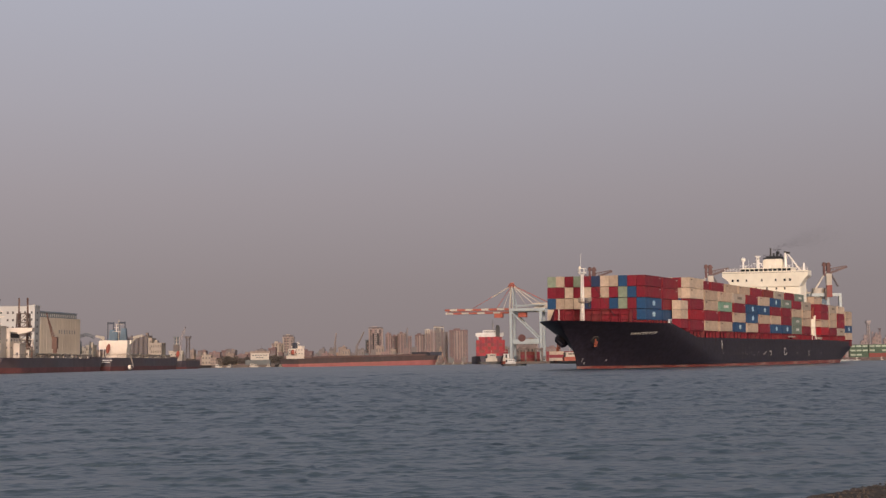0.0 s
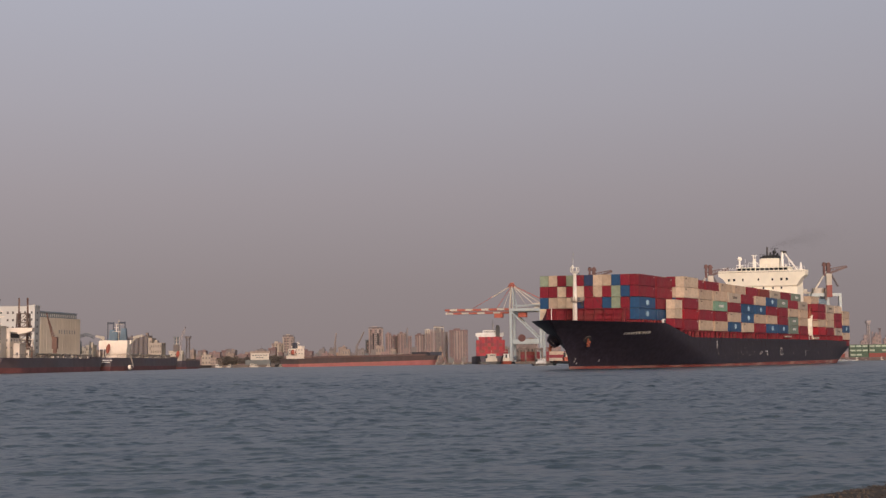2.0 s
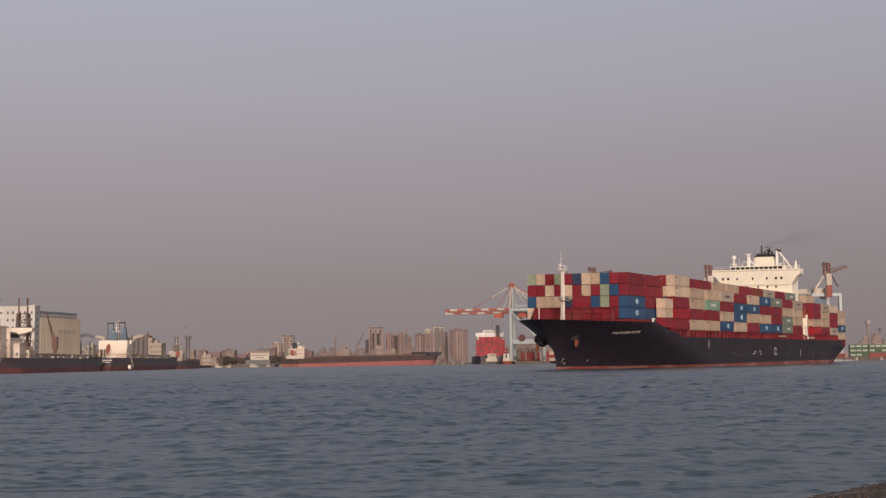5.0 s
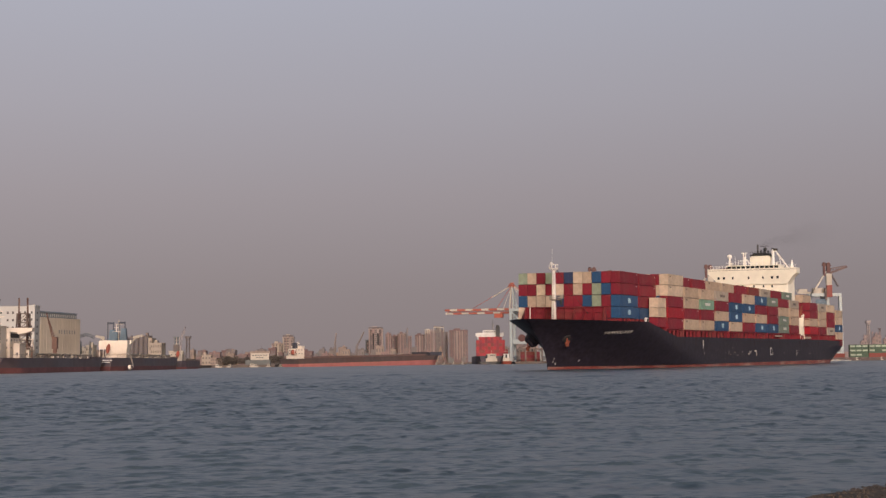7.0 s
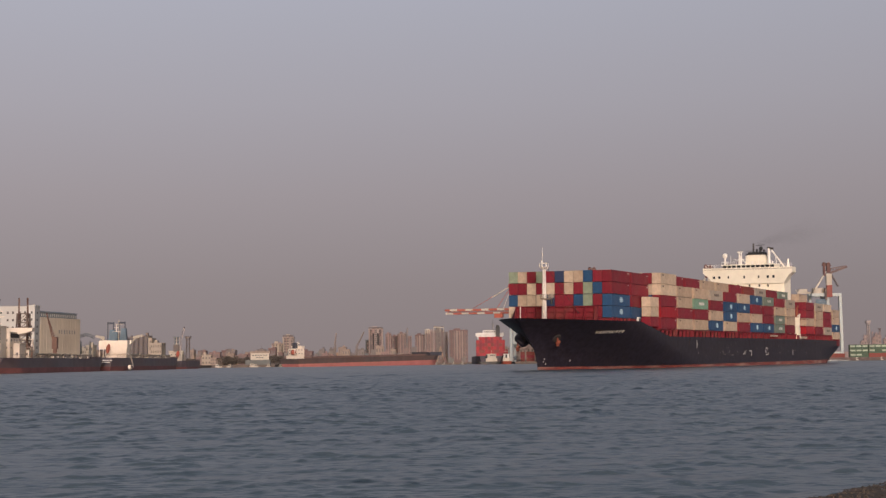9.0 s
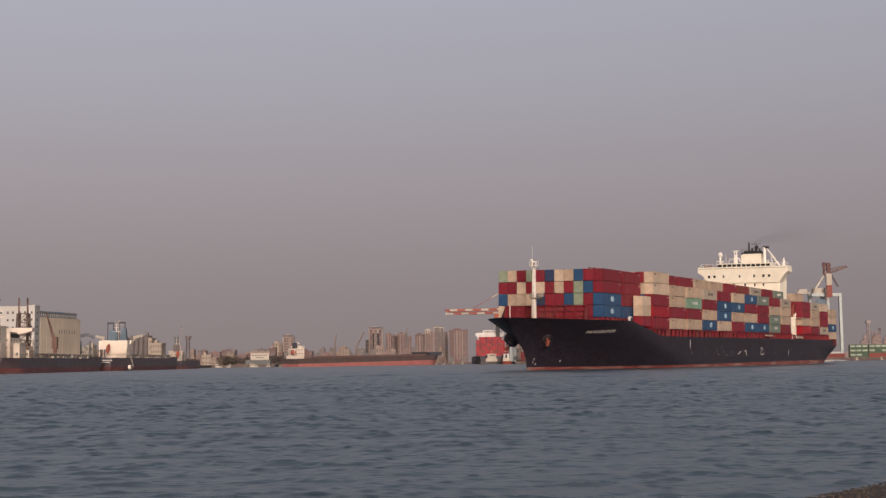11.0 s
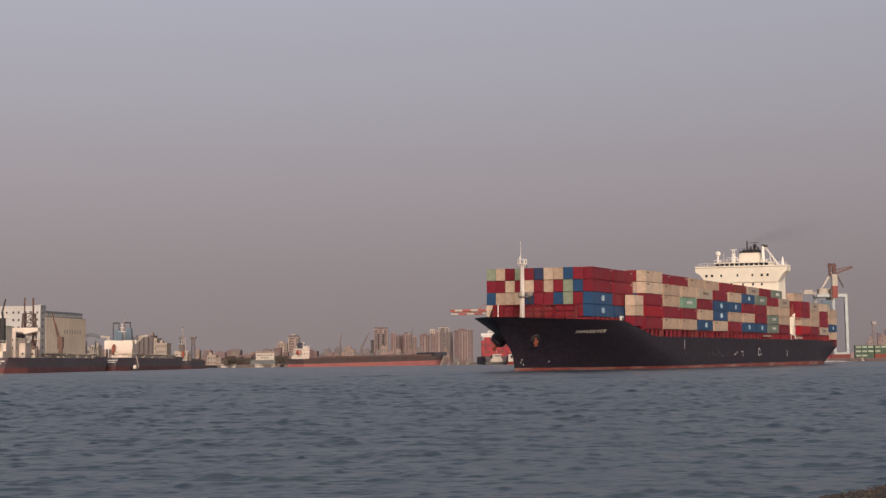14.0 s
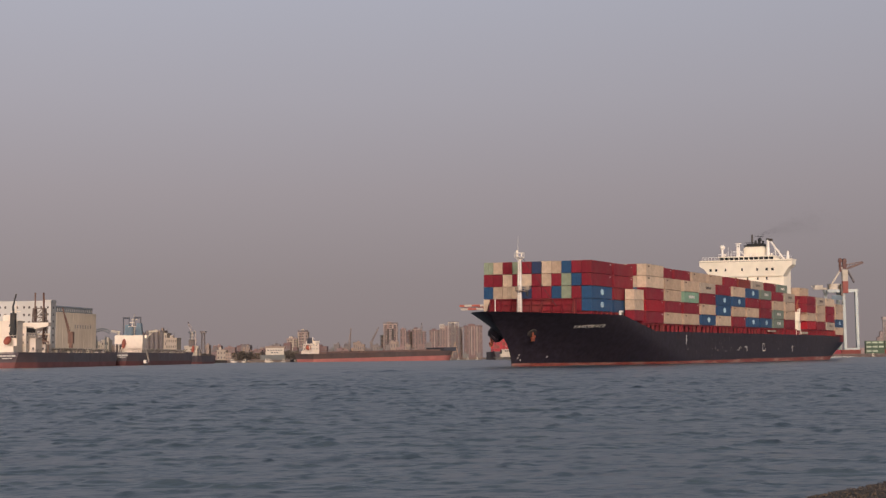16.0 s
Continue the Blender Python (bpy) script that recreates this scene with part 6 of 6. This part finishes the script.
# ---------------------------------------------------------------- the container terminal
def gantry_crane(m):
    """A ship-to-shore crane with its striped boom lowered over the water (towards -x)."""
    ob = thing("gantry_crane", m, "white gantry crane with a red and white striped boom", "crane", "ship-to-shore cranes")
    for sx in (0, 26):
        for sy in (-8, 8):
            bm = bmesh.new()
            bx(bm, sx - 1.1, sx + 1.1, sy - 1.0, sy + 1.0, 0, 43)
            part("leg", bm, CRANEWHITE, ob)
    for sy in (-8, 8):
        bm = bmesh.new()
        bx(bm, 1.5, 24.5, sy - 1.0, sy + 1.0, 15, 19)
        part("portal_beam", bm, CRANEWHITE, ob)
        bm = bmesh.new()
        bar(bm, (1, sy, 42), (24.5, sy, 18.5), 1.3)
        part("brace", bm, CRANEWHITE, ob)
        bm = bmesh.new()
        bx(bm, -1.5, 30, sy - 1.0, sy + 1.0, 43, 45.4)
        part("top_beam", bm, CRANEWHITE, ob)
        bm = bmesh.new()
        bx(bm, 1.5, 30, sy - 0.7, sy + 0.7, 47.6, 48.6)
        part("top_rail", bm, CRANEWHITE, ob)
    for sx in (0, 26):
        bm = bmesh.new()
        bx(bm, sx - 1.2, sx + 1.2, -6.8, 6.8, 2.0, 4.5)
        part("sill_beam", bm, CRANEWHITE, ob)
    # boom of upper and lower chords, striped
    for sy in (-3, 3):
        for z0, z1, lag in ((44.4, 46.0, 0.0), (41.5, 42.9, 3.5)):
            x, k = -1.0, 0
            while x > -58:
                step = 5.5 + lag if k == 0 else (6.5 if k % 2 else 7.5)
                bm = bmesh.new()
                bx(bm, max(x - step, -59.5), x, sy - 0.6, sy + 0.6, z0, z1)
                part("boom_section", bm, CRANERED if k % 2 == 0 else FARWHITE, ob)
                x -= step
                k += 1
        bm = bmesh.new()
        for k in range(14):
            x = -1.5 - 4 * k
            bar(bm, (x, sy, 42.6), (x - 2, sy, 44.6), 0.35)
            bar(bm, (x - 2, sy, 44.6), (x - 4, sy, 42.6), 0.35)
        part("boom_lattice", bm, CRANERED, ob)
    bm = bmesh.new()
    for k in range(8):
        bx(bm, -2.5 - 6 * k, -2 - 6 * k, -2.4, 2.4, 44.6, 45.2)
    part("boom_tie", bm, CRANERED, ob)
    bm = bmesh.new()
    bx(bm, -1, 44, -3.6, 3.6, 42.2, 44.8)
    part("girder", bm, CRANEWHITE, ob)
    for x in (-12, 9):
        bm = bmesh.new()
        bx(bm, x - 3.5, x + 3.5, -3, 3, 38.0, 42.1)
        part("trolley", bm, ORANGE, ob)
    bm = bmesh.new()
    bx(bm, 20, 34, -4.5, 4.5, 45.6, 50)
    part("machine_house", bm, FARWHITE, ob)
    # the frame above the legs, and its stays
    apex = Vector((0, 0, 66))
    for sy in (-7, 7):
        for sx, mat in ((-1.2, FARWHITE), (2.6, CRANEWHITE)):
            bm = bmesh.new()
            bar(bm, (sx, sy, 45), apex + Vector((0, sy * 0.3, 0)), 1.1)
            part("mast_leg", bm, mat, ob)
    bm = bmesh.new()
    bx(bm, -1.6, 1.6, -3, 3, 64.2, 66.6)
    for k in range(5):
        bar(bm, (-3.0 + 1.2 * k, -3, 63.4), (-2.0 + 0.9 * k, -3, 67.4), 0.35)
    bar(bm, (-4.2, 0, 63.6), (-0.5, 0, 67.6), 0.7)
    bar(bm, (4.4, 0, 63.2), (0.5, 0, 67.6), 0.7)
    bar(bm, (-1.5, 0, 67.6), (1.5, 0, 67.6), 0.8)
    part("mast_head", bm, CRANERED, ob)
    for end, w, mat in (((-18, 0, 55.6), 0.8, FARWHITE), ((-37, 0, 45.4), 0.35, CRANERED), ((-14, 0, 46), 0.4, CRANERED), ((-8, 0, 46), 0.4, FARWHITE), ((22, 0, 46), 0.7, FARWHITE), ((30, 0, 46), 0.8, FARWHITE), ((14, 0, 45.6), 0.5, FARWHITE), ((40, 0, 46), 0.6, CRANERED)):
        bm = bmesh.new()
        bar(bm, apex, end, w)
        part("stay", bm, mat, ob)
    bm = bmesh.new()
    tube(bm, (9.5, -9.4, 20), (9.5, -8.6, 20), 3.2, 3.2, 14)
    part("cable_reel", bm, CRANEDARK, ob)
    return ob


gantry_crane(pose(59.5, 1140, 2.0, 0, 0, -14))


def tall_crane(m):
    """A crane seen along its boom: white portal, red and white tower, short raised dark boom."""
    ob = thing("portal_crane", m, "white portal crane, red and white tower, short dark boom", "crane", "portal cranes of the terminal")
    for x, z0, y in ((-10, 0, 8), (-0.4, 0, 0), (7.9, 0, 0), (-1.4, 0, 9)):
        bm = bmesh.new()
        bx(bm, x - 0.9, x + 0.9, y - 1.1, y + 1.1, z0, 40.6)
        part("leg", bm, PORTALWHITE, ob)
    bm = bmesh.new()
    bx(bm, -11.2, 8.8, -1.3, 1.3, 40.6, 42.6)
    part("top_beam", bm, PORTALWHITE, ob)
    bm = bmesh.new()
    bx(bm, -11.2, 0, 6.8, 9.4, 40.6, 43.0)
    part("top_beam", bm, PORTALWHITE, ob)
    bm = bmesh.new()
    bx(bm, -1.3, 8.8, -1.3, 1.3, 2.0, 4.0)
    part("sill_beam", bm, PORTALWHITE, ob)
    bm = bmesh.new()
    bx(bm, -9.0, -2.0, 2.0, 6.6, 41.0, 46.4)
    part("machine_house", bm, FARWHITE, ob)
    bm = bmesh.new()
    bx(bm, -19.0, -10.5, 2.0, 5.0, 42.6, 43.8)
    bx(bm, -18.6, -13.0, 2.2, 4.8, 43.8, 45.6)
    bar(bm, (-19.0, 3, 43.0), (-20.6, 3, 45.4), 0.5)
    part("back_reach", bm, FARWHITE, ob, "pale back reach with winch boxes")
    bm = bmesh.new()
    bx(bm, -8.6, -1.8, -2.2, -1.4, 35.6, 38.6)
    part("cab", bm, CRANEBLUE, ob, "teal-blue operator's cab and walkway")
    for z0, z1, mat in ((40.0, 47.8, TOWERRED), (47.8, 55.4, FARWHITE)):
        bm = bmesh.new()
        bx(bm, -1.6, 2.0, -3.4, -1.2, z0, z1)
        part("tower_section", bm, mat, ob)
    bm = bmesh.new()
    bx(bm, -3.3, -2.1, -3.2, -1.6, 54, 63)
    bx(bm, -1.0, 1.2, -3.4, -1.4, 56.0, 62.4)
    for x in (-2.6, 0.2):
        tube(bm, (x, -3.0, 61.6), (x, -1.8, 61.6), 1.3, 1.3, 10)
    bar(bm, (-4.0, -2.4, 60.8), (2.0, -2.4, 60.8), 0.7)
    bar(bm, (-3.6, -2.4, 57.8), (1.4, -2.4, 57.8), 0.6)
    part("mast_head", bm, CRANEDARK, ob)
    bm = bmesh.new()
    bar(bm, (1.0, -2.5, 55.8), (12.5, -2.5, 60.0), 1.1, 1.3)
    bar(bm, (1.0, -2.5, 58.6), (12.0, -2.5, 60.6), 0.6)
    for k in range(6):
        a = Vector((1.0, -2.5, 55.8)).lerp(Vector((12.5, -2.5, 60.0)), k / 6)
        b = Vector((1.0, -2.5, 58.6)).lerp(Vector((12.0, -2.5, 60.6)), (k + 0.5) / 6)
        bar(bm, a, b, 0.4)
    part("boom", bm, BOOMGREY, ob)
    bm = bmesh.new()
    bar(bm, (-1.5, -2.4, 57), (-8.6, -1, 45), 1.0)
    part("strut", bm, FARWHITE, ob)
    bm = bmesh.new()
    bar(bm, (2, -2.4, 55), (6.6, -1.0, 47), 0.9)
    part("strut", bm, GREYWALL, ob)
    bm = bmesh.new()
    bx(bm, -2.6, -1.4, -2.8, 0, 38.0, 46)
    part("ladder", bm, CRANEGREY, ob)
    return ob


first = tall_crane(pose(254.5, 872, 2.0))
copy_thing(first, pose(178.0, 880, 2.0))
copy_thing(first, pose(101.5, 890, 2.0))


def moored_container_ship():
    """Seen from astern in its basin: dark hull, a wall of red containers, white bridge and black funnel."""
    ob = thing("moored_container_ship", pose(40.5, 1150, 0, 0, 0, 90), "moored container ship with red containers and white bridge", "ship", "ships moored along the quays")
    part("hull", hull_mesh(210, 26, -1.5, 7.2, top=9), HULLGREY, ob, smooth=True)
    part("deck", deck_mesh(210, 26, 6.9), HATCH, ob)
    bm = bmesh.new()
    bx(bm, 15.5, 24, -11, 11, 6.8, 26.0)
    bx(bm, 19, 24, -12.5, 12.5, 25.2, 27.6)
    bx(bm, 20, 24, -5.4, 6.2, 27.6, 29.8)
    for s in (1, -1):
        bar(bm, (19.5, s * 12.2, 25.6), (19.5, s * 9.5, 22.6), 0.7)
    hs = part("bridge_house", bm, MARK, ob, "white bridge house")
    for k in range(7):
        bm = bmesh.new()
        bx(bm, 19.9, 20.05, -4.9 + 1.5 * k, -3.8 + 1.5 * k, 28.0, 29.1)
        part("window", bm, DIMGLASS, hs)
    bm = bmesh.new()
    bx(bm, 13, 17, -8.7, -5.2, 22, 32.6)
    bx(bm, 13.4, 16.6, -8.2, -5.7, 32.6, 34.2)
    part("funnel", bm, DARK, ob, "black funnel")
    bm = bmesh.new()
    tube(bm, (22, -3, 30), (22, -3, 38.5), 0.35, 0.2, 6)
    bx(bm, 21.8, 22.2, -4.6, -1.4, 34.5, 34.9)
    part("mast", bm, FARWHITE, ob)
    return ob


moored_container_ship()
for t in range(6):
    for i in range(-1, 10):
        if t == 5 and i in (-1, 0, 9) or i == -1 and t > 2:
            continue
        code = "g" if i == -1 and t == 2 else "rRRrRRrRRo"[(i * i * 3 + t * 7 + i * t * 5) % 10]
        ob = new("shipping_container", BOXES[(code, 12.19)])
        tagged(ob, NAMES[code][1] + " container stacked on the moored ship's deck", "container", "containers on the moored ship")
        ob.matrix_basis = pose(40.5 + 12.5 - 2.5 * i, 1153, 7.0 + 2.8 * t, 0, 0, 90) @ pose(12.2, 0.0, 0)

# working craft before the terminal
tug(pose(27, 1105, 0, 0, 0, 4), 25, "dark teal supply vessel with a small white house", HULLTEAL, "supply_vessel", stripe=FARWHITE)
tug(pose(50.2, 1060, 0, 0, 0, 90), 27, "orange and white harbour tug lying stern-on at the quay", ORANGE, stripe=FARWHITE, wheel=MARK, tall=0.85)
tug(pose(88, 1060, 0, 0, 0, 12), 26, "orange-hulled harbour tug with a white wheelhouse", ORANGE)
launch = tug(pose(0, 600, 0), 14.2, "white harbour launch with a dark low hull, under way", HULLTEAL, "harbour_launch", wheel=MARK, stripe=MARK, tall=0.62, house=(0.25, 0.58), free=1.0)
bm = bmesh.new()
drift = random.Random(21)
for k in range(90):
    x = drift.choice((drift.uniform(-5, 8), drift.uniform(8, 16), drift.uniform(9, 15)))
    y = drift.choice((-1, 1)) * (2.4 + max(0, 9 - x) * 0.12 + drift.uniform(-0.3, 0.4))
    ball(bm, (x, y, 0.02), drift.uniform(0.15, 0.4), 6, 0.5)
part("bow_wave", bm, MARK, launch, "broken white foam along the waterline")


def straddle(x, y, label):
    ob = thing("straddle_carrier", pose(x, y, 2.0), label, "vehicle", "straddle carriers on the terminal")
    for sx in (-2.6, 2.6):
        for sy in (-3, 3):
            bm = bmesh.new()
            bx(bm, sx - 0.5, sx + 0.5, sy - 0.5, sy + 0.5, 0.9, 9.5)
            leg = part("leg", bm, CRANEGREY, ob)
            bm = bmesh.new()
            tube(bm, (sx - 0.35, sy, 0.9), (sx + 0.35, sy, 0.9), 0.9, 0.9, 10)
            part("wheel", bm, DARK, leg)
    bm = bmesh.new()
    bx(bm, -3.4, 3.4, -3.6, 3.6, 9.5, 11.4)
    part("frame", bm, CRANEGREY, ob)


low_building(74, 1185, 20, 12, 19, PALEBLOCK, "pale terminal building behind the gantry crane", 3, 6)
low_building(97, 1190, 16, 12, 12, PINKWALL, "low pinkish shed on the terminal", 2, 5)
straddle(66.5, 1124, "dark straddle carrier waiting on the quay")
straddle(80.5, 1126, "dark straddle carrier waiting on the quay")


def yard_stack(x0, n, y, tiers, codes, label, group, z=2.0):
    for t in range(tiers):
        for i in range(n):
            code = codes[(i * 5 + t * 3 + i * t) % len(codes)]
            key = (code, 12.19)
            if key not in BOXES:
                BOXES[key] = container_mesh("shipping_container", 12.19, NAMES[code][0])
            ob = new("shipping_container", BOXES[key])
            tagged(ob, NAMES[code][1] + " " + label, "container", group)
            ob.matrix_basis = pose(x0 + 12.6 * (i + 1), y, z + 2.8 * t)
            for dx in (-11.7, -7.7, -3.7):
                if code == "G" and (i * 2 + t + int(-dx)) % 7 != 3:
                    bm = bmesh.new()
                    bx(bm, dx, dx + 3.2, -0.07, 0, 1.2, 2.3)
                    part("panel", bm, PANELGREY, ob, "pale panel")


yard_stack(66, 12, 1150, 3, "orbrgo", "container in the terminal yard", "containers in the terminal yard")
NAMES["G"] = (GREENBOX, "dark green")
yard_stack(264, 9, 862, 3, "GGGGGo", "container stacked along the terminal's edge", "green containers at the terminal's edge")
yard_stack(236, 2, 862, 1, "ro", "container on the quay under the portal crane", "containers under the portal crane")
bm = bmesh.new()
bx(bm, 215, 760, -1.0, 0, -2.0, 2.2)
lone("wall_quay", bm, WALLGREY, pose(0, 858, 0), "grimy grey quay wall above the water", "wall", kind="structure")
lattice_mast(482, 1500, 38.5, 1.6, PALEMAST, "hazy floodlight tower beyond the terminal", 3.0)
for k in range(9):
    low_building(430 + 17 * k, 1480 + 15 * (k % 3), 15, 16, 4 + (k * 7) % 6, (PINKWALL, HAZEPINK, HAZEPINK)[k % 3], "hazy pinkish building beyond the terminal", 2, 4)
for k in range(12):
    low_building(484.5 + 4.4 * k, 1530 + 3 * (k % 3), 3.9, 2.2, (18, 24, 25, 22, 27, 25, 21, 25, 22, 28, 30, 27)[k], (HAZEPINK, PINKWALL)[k % 4 == 3], "slim hazy reddish block beyond the terminal", 5, 1)
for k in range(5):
    lattice_mast(510 + 9 * k, 1600, 26 + 4 * (k % 3), 0.9, HAZEPINK, "thin hazy lattice mast beyond the terminal", 0.8)
for x, l in ((264, 3.2), (280, 2.8)):
    small_boat(x, 850, l, 10, "small white workboat below the quay wall")

# the low pier between the long ship's bow and the container basin
for x, w, h, wall in ((-1, 6, 2.0, BROWNWALL), (6, 5, 2.8, TEALWALL), (12, 6, 1.8, BROWNWALL), (17.5, 3, 3.6, GREYWALL), (-9, 7, 2.2, GREYWALL)):
    low_building(x, 1172, w, 9, h, wall, "low dim shed on the pier", 1, 3)
for i, x in enumerate((-6, 1, 9, 17)):
    small_boat(x, 1140 + 5 * (i % 2), 4, 170 - 8 * i, "small pale boat lying at the pier", FARWHITE, FARWHITE)
frame_ob = thing("lifting_frame", pose(-3.2, 1166, 2.0), "yellow steel lifting frame standing on the pier", "crane")
for y in (0, 4):
    bm = bmesh.new()
    bar(bm, (-3.2, y, 0), (0, y, 14), 0.5)
    bar(bm, (3.2, y, 0), (0, y, 14), 0.5)
    bar(bm, (-1.9, y, 5.5), (1.9, y, 5.5), 0.35)
    part("side_frame", bm, ORANGEWALL, frame_ob)
bm = bmesh.new()
bar(bm, (0, -0.4, 14), (0, 4.4, 14), 0.6)
bar(bm, (0, 2, 14), (0, 2, 8), 0.15)
part("beam", bm, ORANGEWALL, frame_ob)


def smoke_plume():
    """Thin dark exhaust drifting aft of the funnel, as a sparse cloud of fine soot flakes."""
    rng = random.Random(3)
    verts, faces = [], []
    for k in range(42000):
        f = rng.random() ** 0.8
        spread = 0.9 + 7.5 * f
        bend = math.sin(5.0 * f + 0.6) * 1.2 * f
        c = Vector((-60 * f, rng.gauss(0, spread * 0.55) + bend + 9 * f, 9.5 * f ** 0.8 + rng.gauss(0, spread * 0.38)))
        s = 0.026
        q = [c + Vector((rng.uniform(-s, s), rng.uniform(-s, s), rng.uniform(-s, s))) for _ in range(3)]
        n = len(verts)
        verts += [tuple(p) for p in q]
        faces.append((n, n + 1, n + 2))
    me = bpy.data.meshes.new("smoke")
    me.from_pydata(verts, [], faces)
    me.materials.append(DARK)
    ob = tagged(new("smoke", me), "thin dark exhaust smoke drifting from the ship's funnel", "smoke", kind="stuff")
    return ob


smoke = smoke_plume()


# ---------------------------------------------------------------- what moves
def motions():
    for ob, local in KEYED:
        walk(ob, [(t, ship_pose(t) @ local) for t in TIMES])
    walk(water, [(0, pose(2.5, 9, 0)), (8, pose(0, 0, 0)), (16, pose(-2.5, -9, 0))])
    walk(smoke, [(q, ship_pose(q) @ pose(-174.7 - 0.12 * q, 0.6, 42.4)) for q in TIMES])
    walk(swinging_jib, [(q, pose(0, 0, 13.0, 0, 0, a)) for q, a in ((0, 81), (8, 81.5), (9, 84), (11.5, 97), (12.5, 103), (14.5, 113), (16, 128))])
    walk(launch, [(t, pose(24.2 + 6.85 * t, 600 + 0.25 * t, 0, 0, 0, 3)) for t in (0, 4, 8, 12, 16)])


motions()
